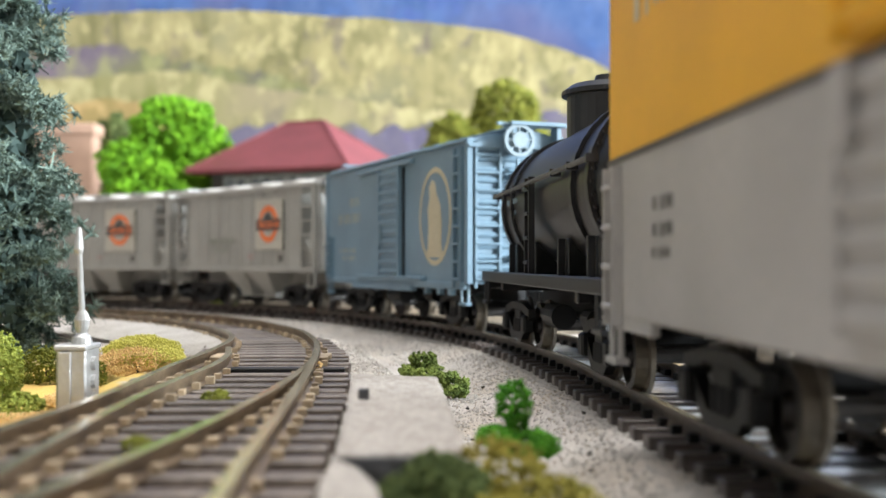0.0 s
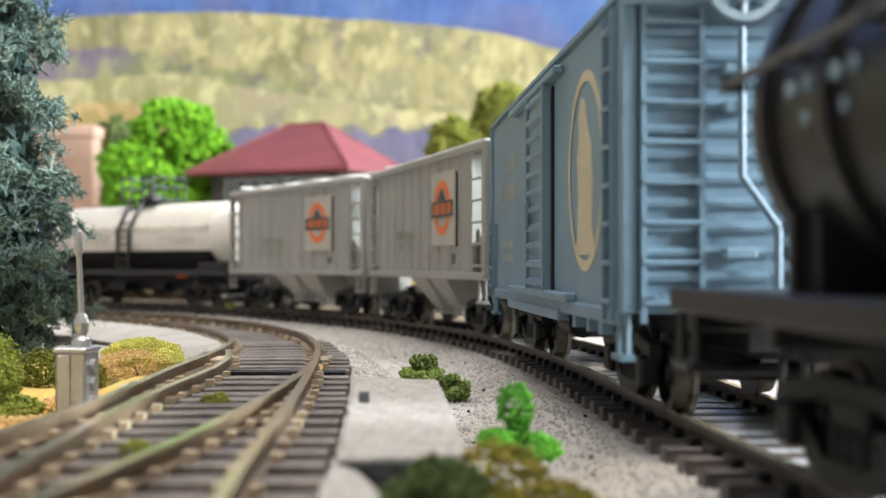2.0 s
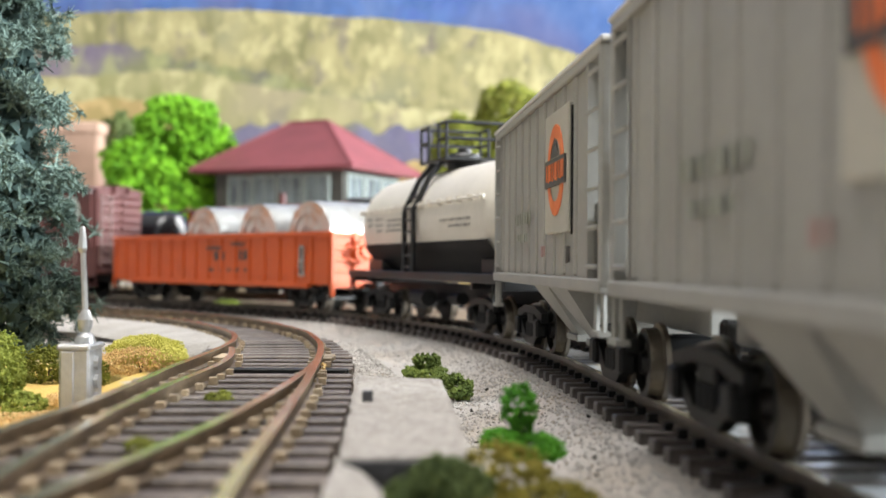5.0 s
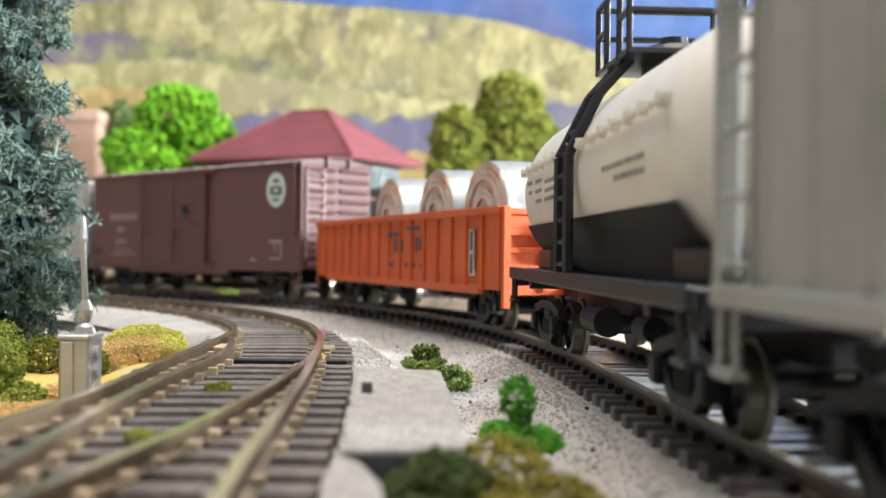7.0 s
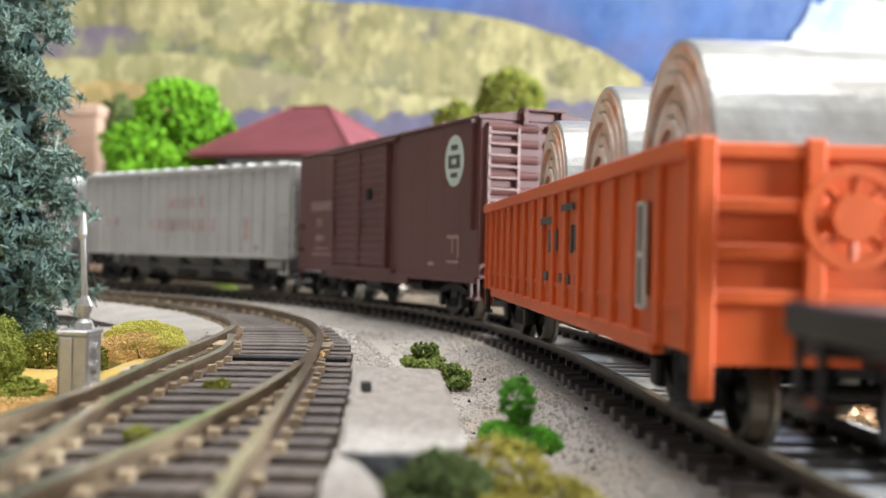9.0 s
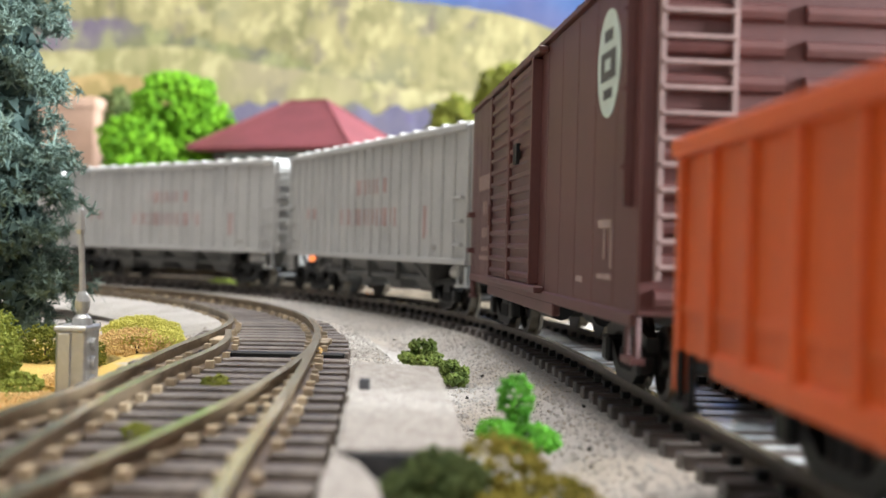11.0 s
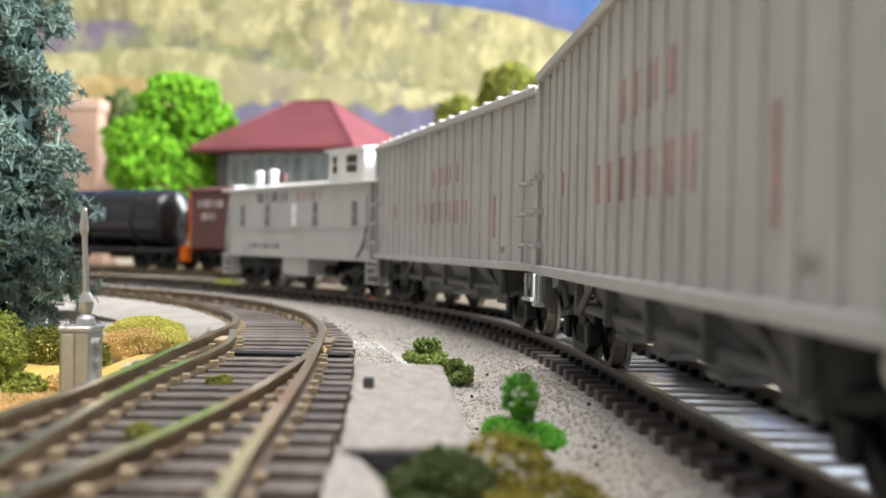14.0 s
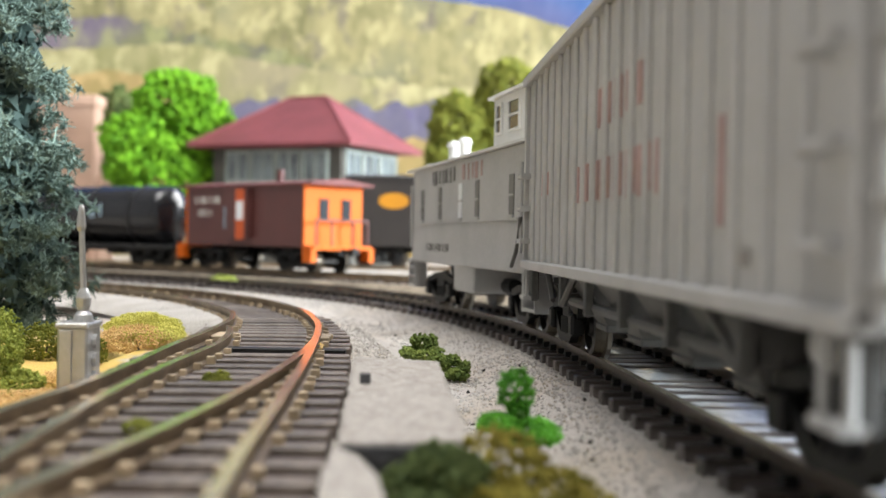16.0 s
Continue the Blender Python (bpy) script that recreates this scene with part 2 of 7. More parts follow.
def ground_height(x, y):
    """Table scenery: ballast shoulders under both tracks, dirt between, a rise behind."""
    d1 = np.hypot(MAIN_XY[:, 0] - x, MAIN_XY[:, 1] - y).min()
    j = np.hypot(SIDE_XY[:, 0] - x, SIDE_XY[:, 1] - y)
    i = int(j.argmin())
    d2 = j[i] - max(0.0, SIDE_HALF[i] - 0.0083)
    base = -0.0062
    base += 0.0016 * noise.noise((x * 35, y * 35, 1.0)) + 0.0006 * noise.noise((x * 160, y * 160, 2.0))
    t1 = min(1, max(0, (0.0265 - d1) / 0.010))
    t2 = min(1, max(0, (0.0245 - d2) / 0.007))
    z1 = base + (-0.0038 - base) * t1 * t1 * (3 - 2 * t1)
    z2 = base + (ZL - 0.0040 - base) * t2 * t2 * (3 - 2 * t2)
    z = max(z1, z2)
    if x < -0.06 and y < 0.30:
        k = min(1, (-0.06 - x) / 0.03)
        z = max(z, -0.003 + 0.001 * noise.noise((x * 80, y * 80, 5.0)) * k)
    return z


def sheet(bm, xs, ys, fn):
    grid = [[bm.verts.new((x, y, fn(x, y))) for x in xs] for y in ys]
    for j in range(len(ys) - 1):
        for i in range(len(xs) - 1):
            bm.faces.new((grid[j][i], grid[j][i + 1], grid[j + 1][i + 1], grid[j + 1][i]))


def ground_material():
    m = material("ballast_and_dirt", (0.45, 0.42, 0.39), 0.7, grain=1700, var=0.20, bump=0.8, second=(0.43, 0.375, 0.315), patch=45)
    nt = m.node_tree
    nd, ln = nt.nodes, nt.links
    b = nd["Principled BSDF"]
    old = b.inputs["Base Color"].links[0].from_socket
    geo = nd.new("ShaderNodeNewGeometry")
    sep = nd.new("ShaderNodeSeparateXYZ")
    ln.new(geo.outputs["Position"], sep.inputs[0])
    # ochre turf on the inside of the curve, beyond the siding
    nz = nd.new("ShaderNodeTexNoise")
    nz.inputs["Scale"].default_value, nz.inputs["Detail"].default_value = 120, 5
    ln.new(geo.outputs["Position"], nz.inputs["Vector"])
    add = nd.new("ShaderNodeMath")
    add.operation = "MULTIPLY_ADD"
    add.inputs[1].default_value = 0.02
    ln.new(nz.outputs["Fac"], add.inputs[0])
    ln.new(sep.outputs["X"], add.inputs[2])
    mx = nd.new("ShaderNodeMapRange")
    mx.inputs[1].default_value, mx.inputs[2].default_value = -0.0385, -0.0425
    ln.new(add.outputs[0], mx.inputs[0])
    my = nd.new("ShaderNodeMapRange")
    my.inputs[1].default_value, my.inputs[2].default_value = 0.252, 0.228
    ln.new(sep.outputs["Y"], my.inputs[0])
    mul = nd.new("ShaderNodeMath")
    mul.operation = "MULTIPLY"
    ln.new(mx.outputs[0], mul.inputs[0])
    ln.new(my.outputs[0], mul.inputs[1])
    for socket, a, c in (("X", -0.20, -0.13), ("Y", 0.06, 0.10)):
        edge = nd.new("ShaderNodeMapRange")
        edge.inputs[1].default_value, edge.inputs[2].default_value = a, c
        ln.new(sep.outputs[socket], edge.inputs[0])
        m2 = nd.new("ShaderNodeMath")
        m2.operation = "MULTIPLY"
        ln.new(mul.outputs[0], m2.inputs[0])
        ln.new(edge.outputs[0], m2.inputs[1])
        mul = m2
    turf = nd.new("ShaderNodeMixRGB")
    turf.inputs[1].default_value, turf.inputs[2].default_value = (0.58, 0.32, 0.10, 1), (0.60, 0.52, 0.10, 1)
    ln.new(nz.outputs["Fac"], turf.inputs[0])
    mix = nd.new("ShaderNodeMixRGB")
    ln.new(mul.outputs[0], mix.inputs[0])
    ln.new(old, mix.inputs[1])
    ln.new(turf.outputs[0], mix.inputs[2])
    ln.new(mix.outputs[0], b.inputs["Base Color"])
    return m


M["ground"] = ground_material()
bm = bmesh.new()
xs = np.unique(np.concatenate([np.linspace(-1.7, -0.36, 24), np.arange(-0.36, 0.18, 0.003), np.linspace(0.18, 1.2, 30)]))
ys = np.unique(np.concatenate([np.linspace(-1.4, 0.03, 24), np.arange(0.03, 0.64, 0.003), np.linspace(0.64, 1.36, 24)]))
sheet(bm, xs, ys, ground_height)
ground = solo("ground", bm, M["ground"], "grey gravel and tan dirt scenery on the layout table", kind="structure", smooth=True)


# ---- rails and ties ----
def rail_mesh(line, z, head, h=0.0021):
    """A rail with foot, web and head along a list of (x, y)."""
    prof = [(-0.0011, -h), (0.0011, -h), (0.0011, -h + 0.0003), (0.0003, -h + 0.0005), (0.0003, -0.0007), (head, -0.0006), (head, 0), (-head, 0), (-head, -0.0006), (-0.0003, -0.0007), (-0.0003, -h + 0.0005), (-0.0011, -h + 0.0003)]
    bm = bmesh.new()
    rings = []
    for i, (x, y) in enumerate(line):
        a, b = line[max(0, i - 1)], line[min(len(line) - 1, i + 1)]
        d = Vector((b[0] - a[0], b[1] - a[1])).normalized()
        rings.append([bm.verts.new((x + d.y * u, y - d.x * u, z + w)) for u, w in prof])
    n = len(prof)
    for a, b in zip(rings, rings[1:]):
        for i in range(n):
            f = bm.faces.new((a[i], a[(i + 1) % n], b[(i + 1) % n], b[i]))
            f.material_index = 1 if i == 6 else 0
    bm.faces.new(rings[0])
    bm.faces.new(rings[-1][::-1])
    bmesh.ops.recalc_face_normals(bm, faces=bm.faces)
    return bm


def rail(line, z, parent, name="rail", head=0.00055, mat="rail"):
    ob = part(name, rail_mesh(line, z, head), M[mat], parent)
    ob.data.materials.append(M["railtop"])
    return ob


def tie_mesh(length, mat="tie"):
    bm = bmesh.new()
    box(bm, -length / 2, length / 2, -0.00145, 0.00145, -0.0024, 0, 0.00018)
    me = bpy.data.meshes.new("tie")
    bm.to_mesh(me)
    bm.free()
    me.materials.append(M[mat])
    return me


def spike_geometry(bm, x, y, a, z, k=1.0):
    m = Matrix.Translation((x, y, z)) @ Matrix.Rotation(a, 4, "Z")
    for u in (-1, 1):
        q = noise.noise((x * 900, y * 900, u * 3.0))
        if k > 1.1 and k < 1.2 and q < -0.45:
            continue
        k = k * (1 + 0.25 * q)
        bmesh.ops.create_cube(bm, size=1, matrix=m @ Matrix.Translation((u * 0.00125 * k, 0, 0.0004 * k)) @ Matrix.Diagonal((0.0009 * k, 0.0014, 0.0008 * k, 1)))


main_track = thing("railway_track", "curved model track with brown ties on grey ballast", "railway track")
rail([on_line(-1.5 + 0.01 * i, 0.00825)[:2] for i in range(300)], 0, main_track, mat="dark_rail")
rail([on_line(-1.5 + 0.01 * i, -0.00825)[:2] for i in range(300)], 0, main_track, mat="dark_rail")
TIE30 = tie_mesh(0.0268, "dark_tie")
spikes = bmesh.new()
rest = bmesh.new()
for i in range(360):
    s = -0.36 + 0.0068 * i
    x, y, a = on_line(s)
    if -0.12 < s < 0.80:
        t = new("tie", TIE30)
        t.parent = main_track
        t.matrix_basis = Matrix.Translation((x, y, -0.0021 + 0.0001 * math.sin(i * 7.3))) @ Matrix.Rotation(a + 0.012 * math.sin(i * 3.7), 4, "Z")
        for o in (0.00825, -0.00825):
            px, py, _a = on_line(s, o)
            spike_geometry(spikes, px, py, a, -0.0021, 1.25)
    else:
        bmesh.ops.create_cube(rest, size=1, matrix=Matrix.Translation((x, y, -0.0033)) @ Matrix.Rotation(a, 4, "Z") @ Matrix.Diagonal((0.0295, 0.0029, 0.0024, 1)))
# added glossy sheet; its blue-white colour carries the glare between the rails
sheen = bmesh.new()
prev = None
for i in range(120):
    ring = []
    for o in (0.0066, 0.0, -0.0066):
        x, y, a = on_line(-0.12 + 0.005 * i, o)
        ring.append(sheen.verts.new((x, y, -0.00218 + 0.00010 * noise.noise((x * 300, y * 300, 3.0)))))
    if prev:
        for k in range(2):
            sheen.faces.new((prev[k], prev[k + 1], ring[k + 1], ring[k]))
    prev = ring
bmesh.ops.recalc_face_normals(sheen, faces=sheen.faces)
part("glued_ballast", sheen, material("glossy_glare_ballast", (0.76, 0.79, 0.80), 0.13, grain=900, var=0.2, bump=0.15), main_track, "glossy ballast sheet between the rails, glare put into its pale colour")
tagged(part("spike_heads", spikes, M["dark"], main_track, "small dark spike heads"), kind="stuff")
tagged(part("far_ties", rest, M["dark_tie"], main_track, "brown ties further along"), kind="stuff")

side_track = thing("railway_turnout", "curved model turnout with weathered brown rails and ties", "railway track")
for line, nm in ((SIDE_L, "stock_rail"), (SIDE_R, "stock_rail"), (CLOSE_L, "closure_rail"), (CLOSE_R, "closure_rail")):
    rail(line, ZL if nm == "stock_rail" else ZL - 0.00015, side_track, nm, 0.00058)
spikes = bmesh.new()
SIDING_RAILS = []
for line in (SIDE_L, SIDE_R, CLOSE_L, CLOSE_R):
    line = np.array(line)
    far_ = np.arange(0, len(line) - 1, 0.2)
    SIDING_RAILS.append(np.stack([np.interp(far_, np.arange(len(line)), line[:, q]) for q in (0, 1)], 1))
mid = SIDE_XY
arc = np.concatenate([[0], np.cumsum(np.hypot(*np.diff(mid, axis=0).T))])
TIES = {}
for i in range(96):
    s = 0.004 + 0.0072 * i
    if s > arc[-1] - 0.01:
        break
    x, y = np.interp(s, arc, mid[:, 0]), np.interp(s, arc, mid[:, 1])
    x2, y2 = np.interp(s + 0.004, arc, mid[:, 0]), np.interp(s + 0.004, arc, mid[:, 1])
    a = math.atan2(y2 - y, x2 - x) - math.pi / 2
    reach = []
    for rail_line in SIDING_RAILS[:2]:
        along = (rail_line[:, 0] - x) * -math.sin(a) + (rail_line[:, 1] - y) * math.cos(a)
        across = (rail_line[:, 0] - x) * math.cos(a) + (rail_line[:, 1] - y) * math.sin(a)
        reach.append(float(across[int(np.where(np.abs(across) < 0.03, np.abs(along), 9.0).argmin())]))
    wide = round((reach[1] - reach[0] + 0.0118) / 0.001) * 0.001
    shift = (reach[0] + reach[1]) / 2
    if wide not in TIES:
        TIES[wide] = tie_mesh(wide)
    if 0.188 < y < 0.1955:
        continue
    t = new("tie", TIES[wide])
    t.parent = side_track
    t.matrix_basis = Matrix.Translation((x + shift * math.cos(a), y + shift * math.sin(a), ZL - 0.0021 + 0.0001 * math.sin(i * 5.1))) @ Matrix.Rotation(a + 0.01 * math.sin(i * 2.9), 4, "Z")
    for rail_line in SIDING_RAILS:
        along = (rail_line[:, 0] - x) * -math.sin(a) + (rail_line[:, 1] - y) * math.cos(a)
        away = np.hypot(rail_line[:, 0] - x, rail_line[:, 1] - y)
        k = int(np.where(away < 0.03, np.abs(along), 9.0).argmin())
        if away[k] < 0.03 and abs(along[k]) < 0.002:
            spike_geometry(spikes, rail_line[k, 0], rail_line[k, 1], a, ZL - 0.0021, 1.12)
tagged(part("spike_heads", spikes, M["spike"], side_track, "tan spike heads"), kind="stuff")
bm = bmesh.new()
box(bm, -0.045, -0.016, 0.1905, 0.1925, ZL - 0.0028, ZL - 0.0018, 0.0002)
part("throw_bar", bm, M["dark"], side_track, "black throw bar")
bm = bmesh.new()
for x in (-0.0392, -0.0215):
    for k in range(3):
        box(bm, x - 0.0016, x + 0.0016, 0.203 + 0.003 * k, 0.2046 + 0.003 * k, ZL - 0.0019, ZL - 0.0009, 0.0002)
part("hinge_plate", bm, M["spike"], side_track, "tan metal hinge plates")


# ---- train parts: -x is the front end, +y the side towards the inside of the curve ----
def wheelset(parent, x):
    """Two wheels on an axle; the origin is the axle's middle, so that it can roll."""
    bm = bmesh.new()
    rod(bm, (0, -0.0085, 0), (0, 0.0085, 0), 0.0011, 10)
    for u in (-1, 1):
        m = Matrix.Translation((0, u * 0.0072, 0)) @ Matrix.Rotation(-u * math.pi / 2, 4, "X")
        lathe(bm, [(0.0012, -0.0004), (0.0053, -0.0004), (0.0053, 0.0003), (0.0047, 0.0005), (0.0046, 0.0022), (0.0038, 0.0024), (0.0034, 0.0014), (0.0018, 0.0015), (0.0014, 0.0026), (0.0005, 0.0026)], 22, m)
    for f in bm.faces:
        c = f.calc_center_median()
        f.material_index = 1 if abs(c.y) > 0.005 and math.hypot(c.x, c.z) > 0.0044 else 0
    ob = part("wheelset", bm, M["wheel"], parent, "dark metal wheelset with worn bright rims")
    ob.data.materials.append(M["tread"])
    ob.location = (x, 0, 0.0047)
    return ob


def sideframe(truck_, u, mat):
    """A cast frame with its window, two journal boxes and three springs."""
    outer = [(-0.0118, 0.0062), (-0.0118, 0.0080), (-0.0050, 0.0092), (0.0050, 0.0092), (0.0118, 0.0080), (0.0118, 0.0062), (0.0046, 0.0016), (-0.0046, 0.0016)]
    inner = [(-0.0080, 0.0063), (-0.0080, 0.0069), (-0.0044, 0.0077), (0.0044, 0.0077), (0.0080, 0.0069), (0.0080, 0.0063), (0.0036, 0.0031), (-0.0036, 0.0031)]
    ya, yb = u * 0.0106, u * 0.0120
    bm = bmesh.new()
    rings = [[bm.verts.new((x, y, z)) for x, z in pts] for pts, y in ((outer, ya), (outer, yb), (inner, yb), (inner, ya))]
    for q in range(4):
        p, r = rings[q], rings[(q + 1) % 4]
        for i in range(8):
            bm.faces.new((p[i], p[(i + 1) % 8], r[(i + 1) % 8], r[i]))
    bmesh.ops.recalc_face_normals(bm, faces=bm.faces)
    part("sideframe", bm, mat, truck_)
    lo, hi = min(ya, u * 0.0129), max(ya, u * 0.0129)
    for v in (-1, 1):
        part("journal_box", one(box, v * 0.0095 - 0.0016, v * 0.0095 + 0.0016, lo, hi, 0.0032, 0.0068, 0.0004), mat, truck_)
    for k in (-0.0021, 0, 0.0021):
        part("spring", one(rod, (k, u * 0.0114, 0.0030), (k, u * 0.0114, 0.0058), 0.0008, 8), mat, truck_)


def truck(car, x, mat=None):
    t = new("truck")
    t.parent = car
    t.location = (x, 0, 0)
    mat = mat or M["dark"]
    wheelset(t, -0.0095)
    wheelset(t, 0.0095)
    sideframe(t, 1, mat)
    sideframe(t, -1, mat)
    part("bolster", one(box, -0.0030, 0.0030, -0.0118, 0.0118, 0.0056, 0.0078, 0.0003), mat, t)
    part("brake_beam", one(box, -0.0048, -0.0040, -0.0080, 0.0080, 0.0040, 0.0050, 0.0001), mat, t)
    return t


def coupler(car, x, d, mat=None):
    bm = bmesh.new()
    box(bm, min(x, x + d * 0.0060), max(x, x + d * 0.0060), -0.0012, 0.0012, 0.0085, 0.0105, 0.0003)
    a, b = x + d * 0.0055, x + d * 0.0085
    box(bm, min(a, b), max(a, b), -0.0022, 0.0016, 0.0078, 0.0110, 0.0005)
    rod(bm, (x + d * 0.006, 0.0012, 0.0085), (x + d * 0.006, 0.0018, 0.0030), 0.0004, 6)
    part("coupler", bm, mat or M["dark"], car)


def ladder(car, mat, x0, x1, y, z0, z1, n, on="side", d=0.0011, name="ladder"):
    """Rungs with two stiles, held off the side (faces +-y) or the end (faces -+x)."""
    bm, rungs = bmesh.new(), bmesh.new()
    r = 0.00032
    if on == "side":
        s = 1 if y > 0 else -1
        for x in (x0, x1):
            box(bm, x - r, x + r, min(y, y + s * d), max(y, y + s * d), z0, z1)
        for i in range(n):
            z = z0 + (z1 - z0) * (i + 0.5) / n
            rod(rungs, (x0, y + s * d, z), (x1, y + s * d, z), r, 6)
    else:
        s = -1 if y < 0 else 1
        for q in (x0, x1):
            box(bm, min(y, y + s * d), max(y, y + s * d), q - r, q + r, z0, z1)
        for i in range(n):
            z = z0 + (z1 - z0) * (i + 0.5) / n
            rod(rungs, (y + s * d, x0, z), (y + s * d, x1, z), r, 6)
    lad = new(name)
    lad.parent = car
    parts("stile", bm, mat, lad)
    parts("rung", rungs, mat, lad)


def brake_wheel(car, x, y, z, mat, r=0.0047):
    bm = bmesh.new()
    m = Matrix.Translation((x, y, z)) @ Matrix.Rotation(-math.pi / 2, 4, "Y")
    prof = [(r, 0), (r, 0.0009), (r - 0.0009, 0.0009), (r - 0.0009, 0)]
    rings = [[bm.verts.new(m @ Vector((a * math.cos(i * math.pi / 14), a * math.sin(i * math.pi / 14), h))) for i in range(28)] for a, h in prof]
    for q in range(4):
        a, b = rings[q], rings[(q + 1) % 4]
        for i in range(28):
            bm.faces.new((a[i], a[(i + 1) % 28], b[(i + 1) % 28], b[i]))
    bmesh.ops.recalc_face_normals(bm, faces=bm.faces)
    wheel = part("brake_wheel", bm, mat, car, "spoked brake wheel")
    for i in range(8):
        c, s = math.cos(i * math.pi / 4), math.sin(i * math.pi / 4)
        part("spoke", one(rod, (x - 0.0004, y + 0.0011 * c, z + 0.0011 * s), (x - 0.0004, y + (r - 0.0006) * c, z + (r - 0.0006) * s), 0.00042, 5), mat, wheel)
    part("hub", one(rod, (x + 0.0012, y, z), (x - 0.0012, y, z), 0.0021, 12), mat, wheel)


def bars(car, mat, rows, y, name="lettering"):
    """Flat bars for writing on the side at y: rows of (x0, x1, z0, z1)."""
    bm = bmesh.new()
    for x0, x1, z0, z1 in rows:
        box(bm, x0, x1, y - 0.0001, y + 0.00012, z0, z1)
    part(name, bm, mat, car)


def words(car, mat, x0, x1, z0, z1, y, n, name="lettering"):
    """n upright letter-like bars between x0 and x1."""
    w = (x1 - x0) / n
    bars(car, mat, [(x0 + i * w, x0 + (i + (0.30 if (i * 7 + n) % 3 else 0.62)) * w, z0 + (0.0 if i % 2 else 0.08) * (z1 - z0), z1) for i in range(n)], y, name)


def side_sheet(car, L, W, z0, z1, mat):
    part("body", one(box, 0, L, -W / 2, W / 2, z0, z1, 0.0003), mat, car)


def running_gear(car, L, inset, mat=None, centre=True, coup=None):
    for x in (inset, L - inset):
        truck(car, x, mat)
    coupler(car, 0, -1, coup)
    coupler(car, L, 1, coup)
    if centre:
        part("centre_sill", one(box, 0.002, L - 0.002, -0.0025, 0.0025, 0.0075, 0.0118, 0.0003), M["dark"], car)
        bm = bmesh.new()
        box(bm, L * 0.42, L * 0.52, -0.010, -0.003, 0.0050, 0.0095, 0.0006)
        rod(bm, (L * 0.55, 0.008, 0.0075), (L * 0.64, 0.008, 0.0075), 0.0024, 12)
        rod(bm, (L * 0.36, 0.007, 0.008), (L * 0.41, 0.007, 0.008), 0.0018, 10)
        box(bm, L * 0.30, L * 0.70, 0.0030, 0.0042, 0.0070, 0.0080)
        parts("brake_gear", bm, M["dark"], car)


def fitted(car, s0, L, length, inset):
    """Draws a car out to its true length; trucks keep their shape."""
    k = length / L
    for ob in car.children_recursive:
        if ob.name.startswith("truck"):
            ob.location.x *= k
        elif ob.type == "MESH" and not (ob.parent and ob.parent.name.startswith("truck")):
            ob.data.transform(Matrix.Diagonal((k, 1, 1, 1)))
    return car, s0, length, inset * k


def gable(W, z0, rise, over=0.0006):
    return [(-W / 2 - over, z0), (-W / 2 - over, z0 + 0.0007), (0, z0 + rise), (W / 2 + over, z0 + 0.0007), (W / 2 + over, z0)]


def roof_ribs(car, L, W, z0, rise, n, mat):
    part("roof", one(profile_x, gable(W, z0, rise), -0.0004, L + 0.0004), mat, car)
    bm = bmesh.new()
    for i in range(n):
        x = L * (i + 0.5) / n
        profile_x(bm, gable(W, z0 + 0.0006, rise, 0.0002), x - 0.0005, x + 0.0005)
    parts("roof_rib", bm, mat, car)


def run_board(car, L, z, mat):
    bm = bmesh.new()
    for k in (-1, 0, 1):
        box(bm, -0.004, L + 0.004, k * 0.0024 - 0.0011, k * 0.0024 + 0.0011, z, z + 0.0007, 0.0001)
    for i in range(12):
        x = L * (i + 0.5) / 12
        box(bm, x - 0.0005, x + 0.0005, -0.0036, 0.0036, z - 0.0016, z)
    for x in (-0.0035, L + 0.0035):
        box(bm, x - 0.0006, x + 0.0006, -0.0105, 0.0105, z - 0.0002, z + 0.0006)
    parts("running_board_plank", bm, mat, car)


def corrugated_end(car, W, z0, z1, x, d, n, mat):
    bm = bmesh.new()
    h = (z1 - z0) / n
    for i in range(n):
        z = z0 + h * (i + 0.5)
        for y0, y1 in ((-W / 2 + 0.0018, -0.0012), (0.0012, W / 2 - 0.0018)):
            rod(bm, (x + d * 0.0001, y0, z), (x + d * 0.0001, y1, z), h * 0.27, 8)
    parts("end_rib", bm, mat, car)


def stirrups(car, L, W, z, mat):
    bm = bmesh.new()
    for x in (0.003, L - 0.003):
        for u in (-1, 1):
            y = u * (W / 2 - 0.0004)
            for q in (-0.0022, 0.0022):
                rod(bm, (x + q, y, z), (x + q, y, z - 0.0048), 0.0004, 5)
            box(bm, x - 0.0026, x + 0.0026, y - 0.0008, y + 0.0008, z - 0.0053, z - 0.0046)
    parts("stirrup", bm, mat, car)


def sliding_door(car, x0, x1, z0, z1, y, mat, ribs, name="door"):
    d = part(name, one(box, x0, x1, y - 0.0002, y + 0.0011, z0, z1, 0.0002), mat, car)
    bm = bmesh.new()
    h = (z1 - z0) / ribs
    for i in range(ribs):
        z = z0 + h * (i + 0.5)
        rod(bm, (x0 + 0.0012, y + 0.0010, z), (x1 - 0.0012, y + 0.0010, z), h * 0.26, 6)
    for x in (x0 + 0.0006, x1 - 0.0006):
        box(bm, x - 0.0006, x + 0.0006, y + 0.0008, y + 0.0017, z0, z1, 0.0001)
    parts("door_rib", bm, mat, d)
    hb = bmesh.new()
    box(hb, x1 - 0.0034, x1 - 0.0022, y + 0.0014, y + 0.0022, z0 + 0.010, z0 + 0.0145, 0.0002)
    part("latch", hb, mat, d)
    return d


